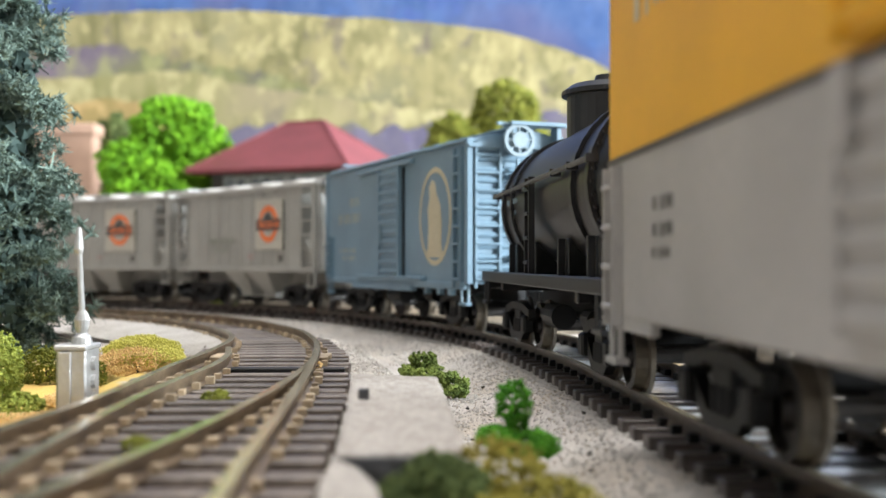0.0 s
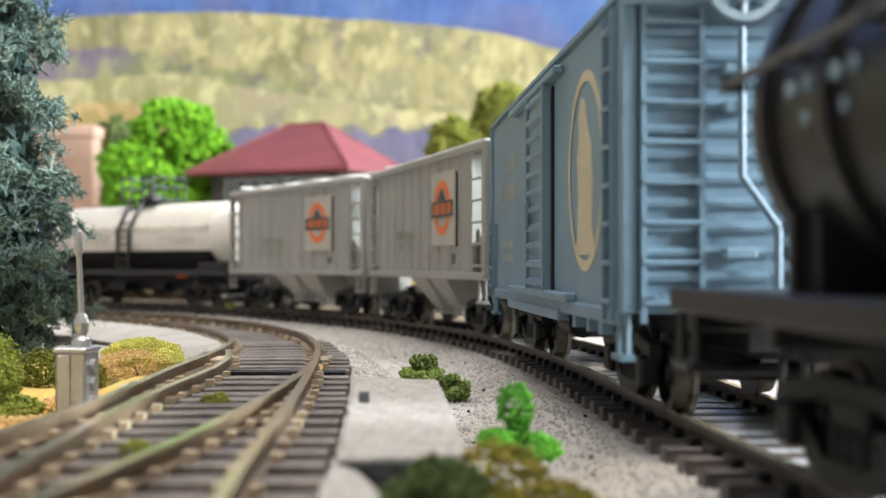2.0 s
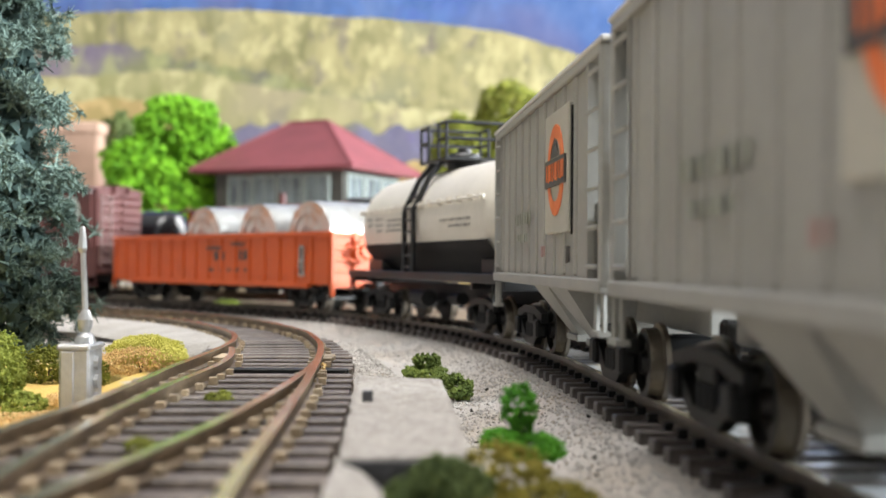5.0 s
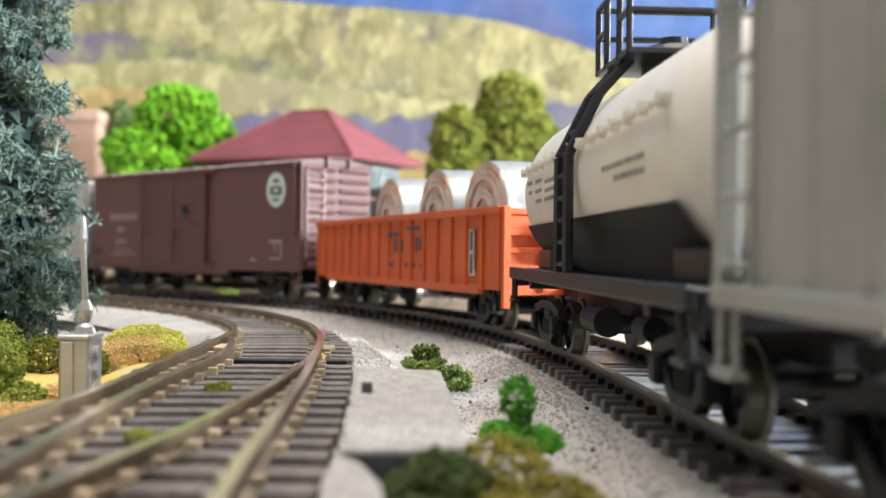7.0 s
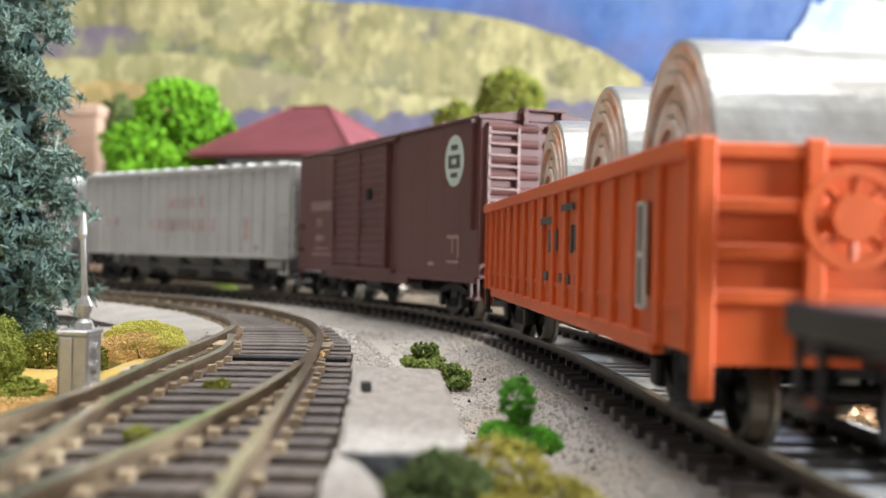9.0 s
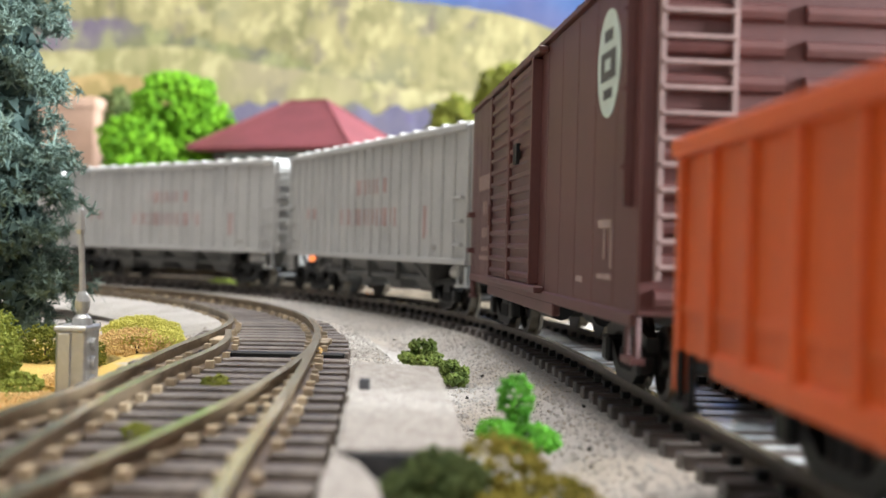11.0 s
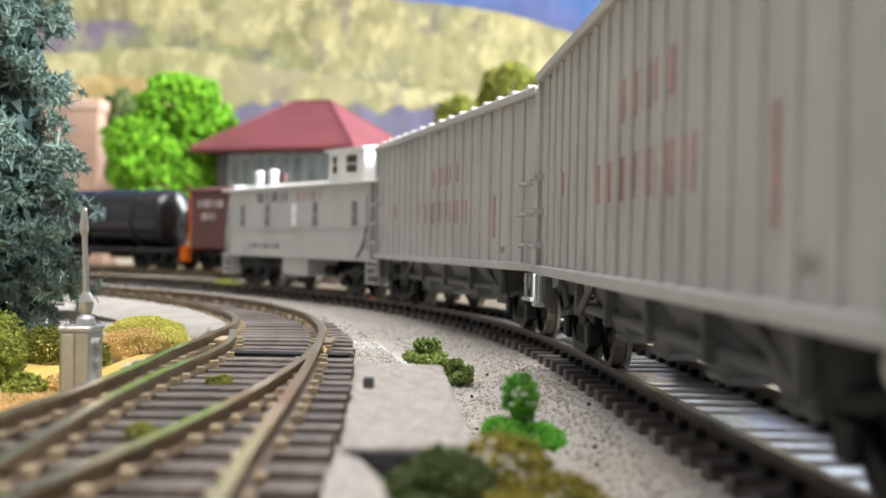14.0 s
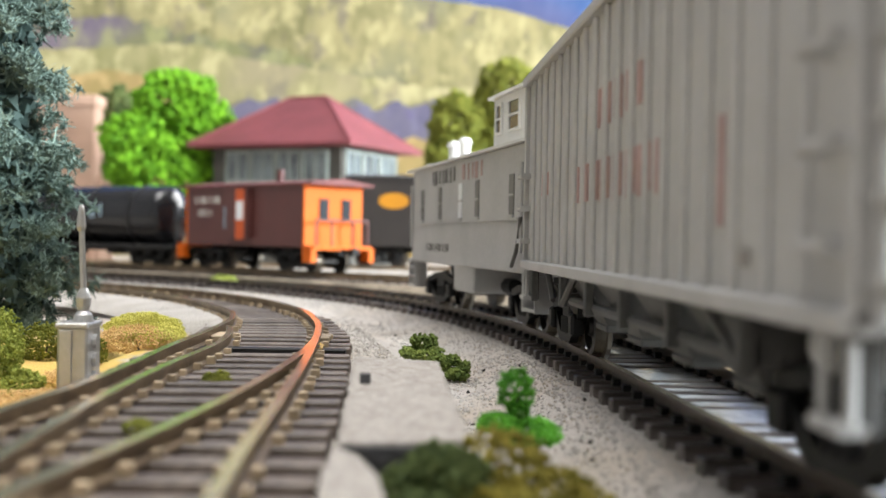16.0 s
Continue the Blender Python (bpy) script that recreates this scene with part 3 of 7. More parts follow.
def box_car_blue():
    L, W, z0, z1 = 0.132, 0.0336, 0.0122, 0.0474
    b = M["blue"]
    car = thing("boxcar", "blue boxcar with tan ring emblem and white brake wheel", "boxcar", "cars of the passing train")
    side_sheet(car, L, W, z0, z1, b)
    y = W / 2
    roof_ribs(car, L, W, z1, 0.0030, 14, b)
    run_board(car, L, z1 + 0.0042, b)
    bm = bmesh.new()
    box(bm, 0.002, L - 0.002, y - 0.0008, y + 0.0006, z0 - 0.0014, z0 + 0.0004, 0.0002)
    box(bm, 0.040, 0.098, y - 0.0008, y + 0.0010, z0 - 0.0026, z0 - 0.0010, 0.0002)
    box(bm, 0.002, L - 0.002, -y - 0.0006, -y + 0.0008, z0 - 0.0014, z0 + 0.0004, 0.0002)
    for x in (0.012, 0.020, 0.030):
        profile_x(bm, [(y - 0.001, z0 - 0.003), (y + 0.0004, z0 - 0.003), (y + 0.0004, z0), (y - 0.001, z0)], x - 0.001, x + 0.001)
    parts("side_sill", bm, b, car)
    part("door_gap", one(box, 0.0484, 0.0496, y, y + 0.0004, z0 + 0.0016, z1 - 0.003), M["dark"], car)
    sliding_door(car, 0.0500, 0.0690, z0 + 0.0012, z1 - 0.0022, y, b, 11)
    bm = bmesh.new()
    box(bm, 0.040, 0.092, y, y + 0.0016, z1 - 0.0024, z1 - 0.0012, 0.0002)
    box(bm, 0.030, 0.092, y, y + 0.0016, z0 + 0.0004, z0 + 0.0016, 0.0002)
    parts("door_track", bm, b, car)
    ladder(car, b, 0.0028, 0.0078, y, z0 - 0.001, z1 - 0.001, 8)
    ladder(car, b, L - 0.0078, L - 0.0028, y, z0 - 0.001, z0 + 0.014, 4, name="grab_irons")
    ladder(car, b, 0.0085, 0.0150, -0.0001, z0 - 0.001, z1 - 0.001, 8, on="end")
    corrugated_end(car, W, z0, z1, 0, -1, 13, b)
    corrugated_end(car, W, z0, z1, L, 1, 13, b)
    bm = bmesh.new()
    for u in (-1, 1):
        box(bm, -0.0008, 0.0012, u * y - 0.0011, u * y + 0.0006, z0, z1 + 0.0008, 0.0002)
        box(bm, L - 0.0012, L + 0.0008, u * y - 0.0011, u * y + 0.0006, z0, z1 + 0.0008, 0.0002)
    parts("corner_post", bm, b, car)
    bm = bmesh.new()
    profile_x(bm, gable(W, z1 - 0.0014, 0.0046, 0.0003), -0.0016, 0.0004)
    for u in (-0.006, 0.006):
        box(bm, -0.0046, -0.0008, u - 0.0006, u + 0.0006, z1 - 0.002, z1 + 0.0042, 0.0001)
    box(bm, -0.0056, 0.001, -0.0075, 0.0075, z1 + 0.0040, z1 + 0.0049, 0.0001)
    part("end_platform", bm, b, car)
    bm = bmesh.new()
    for i in range(9):
        for z in (z0 + 0.002, z1 - 0.0003):
            rod(bm, (-0.0018, -0.013 + 0.00325 * i, z), (-0.0010, -0.013 + 0.00325 * i, z), 0.00035, 6)
    part("rivets", bm, b, car)
    brake_wheel(car, -0.0042, 0.0050, z1 + 0.0003, material("pale_brake_wheel", (0.22, 0.29, 0.33), 0.5, var=0.08), 0.0041)
    part("brake_shaft", one(rod, (-0.0038, 0.0035, z1 - 0.002), (0, 0.0035, z1 - 0.002), 0.0008, 8), b, car)
    drop = [(0.0045, z1 - 0.004), (0.0045, z0 + 0.0150), (0.0005, z0 + 0.0095), (0.0005, z0 - 0.0015)]
    for (ya, za), (yb, zb) in zip(drop, drop[1:]):
        part("brake_rod", one(rod, (-0.0024, ya, za), (-0.0024, yb, zb), 0.00045, 8), b, car)
    for zq in (z0 + 0.006, z0 + 0.022, z1 - 0.009):
        part("end_bracket", one(box, -0.0026, 0.0, 0.0028, 0.0064, zq, zq + 0.0012, 0.0002), b, car)
    for zq in (z0 + 0.009, z1 - 0.007):
        part("grab_iron", one(rod, (-0.0020, -0.0135, zq), (-0.0020, -0.0070, zq), 0.0004, 6), b, car)
    em = part("emblem", one(disc_y, 0.0235, z0 + 0.0175, 0.0122, 0.0130, y, y + 0.00012, 40, 0.0014), M["tan"], car, "tan ring emblem with a plain upright shape")
    bm = bmesh.new()
    pts = [(-0.0062, -0.0108), (0.0066, -0.0108), (0.0052, -0.0080), (0.0048, -0.0030), (0.0054, 0.0020), (0.0040, 0.0052), (0.0046, 0.0078), (0.0022, 0.0098), (0.0000, 0.0090), (-0.0012, 0.0058), (-0.0040, 0.0030), (-0.0052, -0.0020), (-0.0048, -0.0075)]
    f = [bm.verts.new((0.0235 + a, y + 0.00013, z0 + 0.0175 + c)) for a, c in pts]
    bm.faces.new(f[::-1])
    r = bmesh.ops.extrude_face_region(bm, geom=bm.faces[:])
    bmesh.ops.translate(bm, vec=(0, -0.0002, 0), verts=[v for v in r["geom"] if isinstance(v, bmesh.types.BMVert)])
    bmesh.ops.recalc_face_normals(bm, faces=bm.faces)
    part("emblem_shape", bm, M["tan"], em)
    words(car, M["bleached"], 0.094, 0.106, z0 + 0.0232, z0 + 0.0262, y, 4)
    words(car, M["bleached"], 0.093, 0.118, z0 + 0.0180, z0 + 0.0212, y, 8)
    words(car, M["bleached"], 0.098, 0.118, z0 + 0.0085, z0 + 0.0100, y, 6)
    words(car, M["bleached"], 0.098, 0.114, z0 + 0.0060, z0 + 0.0075, y, 5)
    stirrups(car, L, W, z0, b)
    running_gear(car, L, 0.022)
    return fitted(car, 0.1584, L, 0.128, 0.022)


def box_car_yellow():
    L, W, z0, z1 = 0.141, 0.0336, 0.0116, 0.0490
    car = thing("reefer", "silver refrigerator car with yellow upper sides", "boxcar", "cars of the passing train")
    y = W / 2
    part("body", one(box, 0, L, -W / 2, W / 2, z0, 0.0288, 0.0003), M["silver"], car, "silver lower body")
    part("upper_body", one(box, 0.0001, L - 0.0001, -W / 2 + 0.0001, W / 2 - 0.0001, 0.0289, z1, 0.0003), M["yellow"], car, "yellow upper body")
    part("stripe", one(box, -0.0002, L + 0.0002, -y - 0.0001, y + 0.0001, 0.0284, 0.0291), M["ink"], car, "thin dark stripe")
    roof_ribs(car, L, W, z1, 0.003, 14, M["silver"])
    sliding_door(car, 0.046, 0.072, z0 + 0.002, 0.0280, y, M["silver"], 7)
    sliding_door(car, 0.046, 0.072, 0.0296, z1 - 0.002, y, M["yellow"], 7)
    for xq in (0.010, L - 0.010):
        part("sill_step", one(box, xq - 0.010, xq + 0.010, y - 0.0012, y - 0.0001, z0 - 0.0014, z0 + 0.0006, 0.0002), M["silver"], car)
    words(car, M["ink"], 0.112, 0.121, 0.0225, 0.0238, y, 3)
    words(car, M["ink"], 0.112, 0.121, 0.0200, 0.0213, y, 3)
    words(car, M["ink"], 0.113, 0.121, 0.0180, 0.0190, y, 3)
    words(car, M["tan"], 0.110, 0.129, 0.0420, 0.0450, y - 0.0001, 5)
    ladder(car, M["silver"], L - 0.0075, L - 0.0025, y, z0 - 0.001, 0.028, 4)
    corrugated_end(car, W, z0, z1, L, 1, 13, M["silver"])
    stirrups(car, L, W, z0, M["silver"])
    running_gear(car, L, 0.022, centre=False)
    part("centre_sill", one(box, 0.002, L - 0.002, -0.0025, 0.0025, 0.0092, 0.0117, 0.0003), M["dark"], car)
    return car, -0.141, L, 0.022


def tank(bm, x0, x1, r, zc, dome=0.006, seg=36):
    prof = []
    for i in range(7):
        a = i / 6 * math.pi / 2
        prof.append((max(0.0004, r * math.sin(a)), x0 + dome * (1 - math.cos(a))))
    for i in range(7):
        a = math.pi / 2 - i / 6 * math.pi / 2
        prof.append((max(0.0004, r * math.sin(a)), x1 - dome * (1 - math.cos(a))))
    lathe(bm, prof, seg, Matrix.Translation((0, 0, zc)) @ Matrix.Rotation(math.pi / 2, 4, "Y"))


def tank_car_black():
    L, W, zc, r = 0.108, 0.0320, 0.0290, 0.0138
    k = M["black"]
    car = thing("tank_car", "glossy black tank car with dome, bands and white lettering", "tank car", "cars of the passing train")
    bm = bmesh.new()
    tank(bm, 0.0065, L - 0.0065, r, zc, 0.0095)
    part("tank", bm, k, car, smooth=True)
    bm = bmesh.new()
    for x in (0.0165, 0.027, L - 0.027, L - 0.0165):
        lathe(bm, [(r + 0.0001, -0.0010), (r + 0.0007, -0.0010), (r + 0.0007, 0.0010), (r + 0.0001, 0.0010)], 36, Matrix.Translation((x, 0, zc)) @ Matrix.Rotation(math.pi / 2, 4, "Y"))
    parts("band", bm, k, car)
    bm = bmesh.new()
    for x in (0.0160, L - 0.0160):
        for i in range(48):
            a = 2 * math.pi * i / 48
            bmesh.ops.create_cube(bm, size=0.0005, matrix=Matrix.Translation((x + (0.0012 if x > 0.05 else -0.0012), (r + 0.0001) * math.cos(a), zc + (r + 0.0001) * math.sin(a))))
    part("rivets", bm, k, car)
    bm = bmesh.new()
    lathe(bm, [(0.0078, zc + r - 0.004), (0.0078, zc + r + 0.0050), (0.0088, zc + r + 0.0052), (0.0088, zc + r + 0.0060), (0.0070, zc + r + 0.0072), (0.0030, zc + r + 0.0078), (0.0026, zc + r + 0.0090), (0.0004, zc + r + 0.0092)], 32, Matrix.Translation((L / 2 + 0.003, 0, 0)))
    box(bm, L / 2 + 0.0105, L / 2 + 0.0135, -0.001, 0.0014, zc + r + 0.0042, zc + r + 0.0058, 0.0002)
    part("dome", bm, k, car)
    bm = bmesh.new()
    for u in (-1, 1):
        rod(bm, (0.012, u * (r + 0.0014), zc + 0.0030), (L - 0.012, u * (r + 0.0014), zc + 0.0030), 0.00045, 6)
    part("handrail", bm, M["bay"], car, "thin dark grey handrail")
    bm = bmesh.new()
    for x in (0.012, 0.024, 0.036, L - 0.036, L - 0.024, L - 0.012):
        box(bm, x - 0.0005, x + 0.0005, r, r + 0.0018, zc + 0.0024, zc + 0.0036)
    parts("bracket", bm, k, car)
    bm = bmesh.new()
    box(bm, 0, L, -W / 2, W / 2, 0.0146, 0.0154, 0.0002)
    part("frame", bm, k, car)
    for u in (-1, 1):
        part("side_sill", one(box, 0.0001, L - 0.0001, u * W / 2 - 0.0006, u * W / 2 + 0.0005, 0.0134, 0.0156, 0.0002), k, car)
    for x in (0.0010, 0.020, L - 0.020, L - 0.0010):
        part("cross_beam", one(box, x - 0.0009, x + 0.0009, -W / 2 + 0.001, W / 2 - 0.001, 0.0116, 0.0146, 0.0002), k, car)
    bm = bmesh.new()
    for x in (0.020, 0.040, L - 0.040, L - 0.020):
        box(bm, x - 0.0015, x + 0.0015, -0.0120, 0.0120, 0.0154, 0.0215, 0.0002)
        for u in (-1, 1):
            box(bm, x - 0.0005, x + 0.0005, u * 0.0128 - 0.0006, u * 0.0128 + 0.0006, 0.0154, 0.0215, 0.0001)
    parts("saddle", bm, k, car)
    ladder(car, k, L / 2 + 0.001, L / 2 + 0.005, r + 0.0006, 0.0154, zc + 0.004, 4)
    words(car, M["dim"], L - 0.0315, L - 0.020, zc + 0.0005, zc + 0.0016, r + 0.0001, 5)
    words(car, M["dim"], L - 0.0300, L - 0.022, zc - 0.0018, zc - 0.0008, r, 4)
    stirrups(car, L, W, 0.0136, k)
    running_gear(car, L, 0.020)
    return fitted(car, 0.0135, L, 0.124, 0.020)


def emblem_plate(car, x, z, y, w=0.0205, h=0.0188):
    board = part("emblem_board", one(box, x - w / 2, x + w / 2, y + 0.0004, y + 0.0020, z - h / 2, z + h / 2, 0.0002), M["board"], car, "raised beige board with an orange ring emblem")
    # thin dark strip in place of the shadow at the board's front edge
    part("board_edge", one(box, x - w / 2 - 0.0006, x - w / 2 - 0.0001, y - 0.0002, y + 0.0016, z - h / 2 - 0.0004, z + h / 2 - 0.0006), M["dark"], board)
    part("ring", one(disc_y, x, z + 0.0002, 0.0072, 0.0070, y + 0.0020, y + 0.00215, 32, 0.0022), M["emblem"], board)
    part("emblem_band", one(box, x - 0.0090, x + 0.0090, y + 0.0020, y + 0.00230, z - 0.0022, z + 0.0020), M["ink"], board)
    words(board, M["emblem"], x - 0.0082, x + 0.0082, z - 0.0015, z + 0.0013, y + 0.0023, 9)
    bm = bmesh.new()
    v = [bm.verts.new((x + a, y + 0.00225, z + c)) for a, c in ((-0.0036, 0.0021), (0.0036, 0.0021), (0.0, 0.0052))]
    bm.faces.new(v)
    part("emblem_peak", bm, M["ink"], board)


def hopper_covered(s0):
    L, W, z0, z1 = 0.114, 0.0335, 0.0148, 0.0453
    h = M["hopper"]
    car = thing("covered_hopper", "light grey covered hopper with an orange ring emblem", "hopper car", "cars of the passing train")
    y = W / 2
    a = 0.0115
    bm = bmesh.new()
    prof = [(-y + 0.0005, z0), (-y + 0.0005, z1), (-0.010, z1 + 0.0012), (0.010, z1 + 0.0012), (y - 0.0005, z1), (y - 0.0005, z0)]
    profile_x(bm, prof, a - 0.0005, L - a + 0.0005)
    part("body", bm, h, car)
    bm = bmesh.new()
    for u in (-1, 1):
        for i in range(11):
            x = a + (L - 2 * a) * i / 10
            box(bm, x - 0.00065, x + 0.00065, u * (y - 0.0006) - 0.0005, u * (y - 0.0006) + 0.0005, z0 + 0.0012, z1 - 0.0008, 0.0003)
        box(bm, 0.0005, L - 0.0005, u * y - 0.0016, u * y + 0.0005, z0 - 0.0008, z0 + 0.0010, 0.0002)
        box(bm, 0.0010, L - 0.001, u * y - 0.0016, u * y + 0.0003, z1 - 0.0010, z1 + 0.0004, 0.0002)
        for x in (0.0012, L - 0.0012):
            box(bm, x - 0.0009, x + 0.0009, u * y - 0.0016, u * y + 0.0002, z0, z1, 0.0002)
    parts("side_post", bm, h, car)
    part("roof", one(box, -0.0002, L + 0.0002, -y - 0.0004, y + 0.0004, z1 + 0.0004, z1 + 0.0012, 0.0002), M["roofwhite"], car, "pale grey roof")
    for i in range(4):
        for u in (-1, 1):
            x = 0.020 + (L - 0.040) * i / 3
            part("hatch", one(lathe, [(0.0048, z1 + 0.0010), (0.0048, z1 + 0.0022), (0.0040, z1 + 0.0028), (0.0004, z1 + 0.0030)], 16, Matrix.Translation((x, u * 0.0085, 0))), M["roofwhite"], car)
    run_board(car, L, z1 + 0.0034, M["roofwhite"])
    bm = bmesh.new()
    for e, d in ((0, 1), (L, -1)):
        v = [(e + d * 0.0005, z0), (e + d * a, z0 + 0.012), (e + d * a, z1), (e + d * (a + 0.001), z1), (e + d * (a + 0.001), z0 + 0.011), (e + d * 0.0150, z0 - 0.001), (e + d * 0.002, z0 - 0.001)]
        f = [bm.verts.new((px, -y + 0.002, pz)) for px, pz in v]
        g = [bm.verts.new((px, y - 0.002, pz)) for px, pz in v]
        bm.faces.new(f)
        bm.faces.new(g[::-1])
        for i in range(len(v)):
            bm.faces.new((f[i], f[(i + 1) % len(v)], g[(i + 1) % len(v)], g[i]))
    bmesh.ops.recalc_face_normals(bm, faces=bm.faces)
    parts("end_slope", bm, h, car)
    for x0, x1 in ((0.0022, 0.0098), (L - 0.0098, L - 0.0022)):
        ladder(car, h, x0, x1, y - 0.0008, z0, z1, 6, d=0.0009)
    for e in (-0.0001, L + 0.0001):
        ladder(car, h, 0.007, 0.0150, e, z0, z1, 6, on="end", d=0.0008)
        ladder(car, h, -0.0150, -0.007, e, z0, z1, 6, on="end", d=0.0008)
    # white panel: light on the end sheet behind the ladder, put into colour
    part("placard", one(box, -0.0012, -0.0002, 0.0072, 0.0140, z0 + 0.0090, z0 + 0.0160), M["white"], car, "white panel for the lit end sheet behind the ladder")
    bm = bmesh.new()
    for c in (0.42, 0.58):
        x = L * c
        top, bot = 0.0086, 0.0036
        v = [bm.verts.new((x + q * top, w * 0.0145, z0 - 0.0006)) for q, w in ((-1, -1), (1, -1), (1, 1), (-1, 1))]
        k = [bm.verts.new((x + q * bot, w * 0.0075, 0.0048)) for q, w in ((-1, -1), (1, -1), (1, 1), (-1, 1))]
        for i in range(4):
            bm.faces.new((v[i], v[(i + 1) % 4], k[(i + 1) % 4], k[i]))
        bm.faces.new(k)
        box(bm, x - 0.0048, x + 0.0048, -0.0085, 0.0085, 0.0040, 0.0052, 0.0002)
    bmesh.ops.recalc_face_normals(bm, faces=bm.faces)
    parts("hopper_bay", bm, h, car)
    emblem_plate(car, 0.0335, z0 + 0.0170, y - 0.0017)
    words(car, M["bleached"], 0.062, 0.084, z0 + 0.0100, z0 + 0.0122, y, 7)
    words(car, M["bleached"], 0.066, 0.080, z0 + 0.0068, z0 + 0.0084, y, 5)
    words(car, M["ink"], 0.0235, 0.0265, z0 + 0.0030, z0 + 0.0055, y, 2)
    words(car, M["redink"], 0.046, 0.050, z0 + 0.0040, z0 + 0.0058, y, 2)
    stirrups(car, L, W, z0 - 0.001, h)
    running_gear(car, L, 0.0185, centre=False)
    part("centre_sill", one(box, 0.002, L - 0.002, -0.0025, 0.0025, 0.0085, 0.0140, 0.0003), M["hopper"], car)
    return fitted(car, s0, L, 0.1105, 0.0185)


def tank_car_white():
    L, W, zc, r = 0.137, 0.0320, 0.0295, 0.0152
    k = M["black"]
    car = thing("tank_car", "cream tank car with black belly and railed dome platform", "tank car", "cars of the passing train")
    bm = bmesh.new()
    tank(bm, 0.007, L - 0.007, r, zc, 0.0075, 44)
    ob = part("tank", bm, M["cream"], car, smooth=True)
    bm = bmesh.new()
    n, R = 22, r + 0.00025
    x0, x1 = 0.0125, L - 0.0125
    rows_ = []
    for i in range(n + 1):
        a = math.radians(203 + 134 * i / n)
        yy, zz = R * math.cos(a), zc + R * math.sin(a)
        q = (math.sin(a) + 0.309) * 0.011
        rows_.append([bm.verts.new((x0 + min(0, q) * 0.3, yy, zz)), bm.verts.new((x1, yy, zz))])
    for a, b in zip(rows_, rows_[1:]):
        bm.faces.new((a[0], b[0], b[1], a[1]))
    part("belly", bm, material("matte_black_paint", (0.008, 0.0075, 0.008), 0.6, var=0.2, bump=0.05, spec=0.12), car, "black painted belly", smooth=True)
    bm = bmesh.new()
    for u in (-1, 1):
        rod(bm, (0.012, u * (r + 0.0002), zc + 0.0042), (L - 0.012, u * (r + 0.0002), zc + 0.0042), 0.0004, 6)
        for i in range(15):
            x = 0.014 + (L - 0.028) * i / 14
            box(bm, x - 0.0003, x + 0.0003, u * r - 0.0012, u * r + 0.0008, zc + 0.0034, zc + 0.0050)
    part("jacket_seam", bm, M["cream"], car)
    bm = bmesh.new()
    for e, d in ((0, 1), (L, -1)):
        bm = bmesh.new()
        box(bm, min(e, e + d * 0.026), max(e, e + d * 0.026), -W / 2, W / 2, 0.0143, 0.0151, 0.0002)
        part("end_deck", bm, k, car)
        part("saddle", one(box, e + d * 0.016 - 0.008, e + d * 0.016 + 0.008, -0.0115, 0.0115, 0.0151, 0.0190, 0.0004), k, car)
        for q in (0.001, 0.0215):
            part("cross_beam", one(box, e + d * q - 0.0009, e + d * q + 0.0009, -W / 2 + 0.001, W / 2 - 0.001, 0.0114, 0.0143, 0.0002), k, car)
    for u in (-1, 1):
        part("side_sill", one(box, 0.0001, L - 0.0001, u * W / 2 - 0.0006, u * W / 2 + 0.0005, 0.0130, 0.0153, 0.0002), k, car)
    # strap-like side ladder that goes over the tank to the platform
    xm = L / 2
    bm = bmesh.new()
    for q in (-0.0042, 0.0042):
        pts = [(r + 0.0012, 0.0153), (r + 0.0012, zc + 0.003), (r * 0.78, zc + r * 0.80), (0.0072, zc + r + 0.0022)]
        for (ya, za), (yb, zb) in zip(pts, pts[1:]):
            rod(bm, (xm + q, ya, za), (xm + q, yb, zb), 0.0008, 6)
            rod(bm, (xm + q, -ya, za), (xm + q, -yb, zb), 0.0008, 6)
    for i in range(7):
        z = 0.0165 + 0.0033 * i
        yy = r + 0.0012 if z < zc + 0.003 else r + 0.0012 - (z - zc - 0.003) * 0.45
        for u in (-1, 1):
            rod(bm, (xm - 0.0042, u * yy, z), (xm + 0.0042, u * yy, z), 0.0004, 5)
    parts("ladder_bar", bm, k, car)
    bm = bmesh.new()
    zp = zc + r + 0.0015
    box(bm, xm - 0.0115, xm + 0.0115, -0.0095, 0.0095, zp, zp + 0.0008, 0.0001)
    part("platform", bm, k, car)
    bm = bmesh.new()
    for u in (-1, 1):
        for q in (-0.0112, -0.0045, 0.0045, 0.0112):
            rod(bm, (xm + q, u * 0.0092, zp), (xm + q, u * 0.0092, zp + 0.0105), 0.0005, 6)
        for z in (zp + 0.0060, zp + 0.0105):
            rod(bm, (xm - 0.0112, u * 0.0092, z), (xm - 0.0045, u * 0.0092, z), 0.0005, 6)
            rod(bm, (xm + 0.0045, u * 0.0092, z), (xm + 0.0112, u * 0.0092, z), 0.0005, 6)
    for q in (-0.0112, 0.0112):
        for z in (zp + 0.0060, zp + 0.0105):
            rod(bm, (xm + q, -0.0092, z), (xm + q, 0.0092, z), 0.0005, 6)
    parts("railing_bar", bm, k, car)
    bm = bmesh.new()
    lathe(bm, [(0.0048, zp - 0.002), (0.0048, zp + 0.0020), (0.0042, zp + 0.0028), (0.0022, zp + 0.0030), (0.0020, zp + 0.0042), (0.0004, zp + 0.0043)], 22, Matrix.Translation((xm, 0, 0)))
    part("dome_lid", bm, k, car)
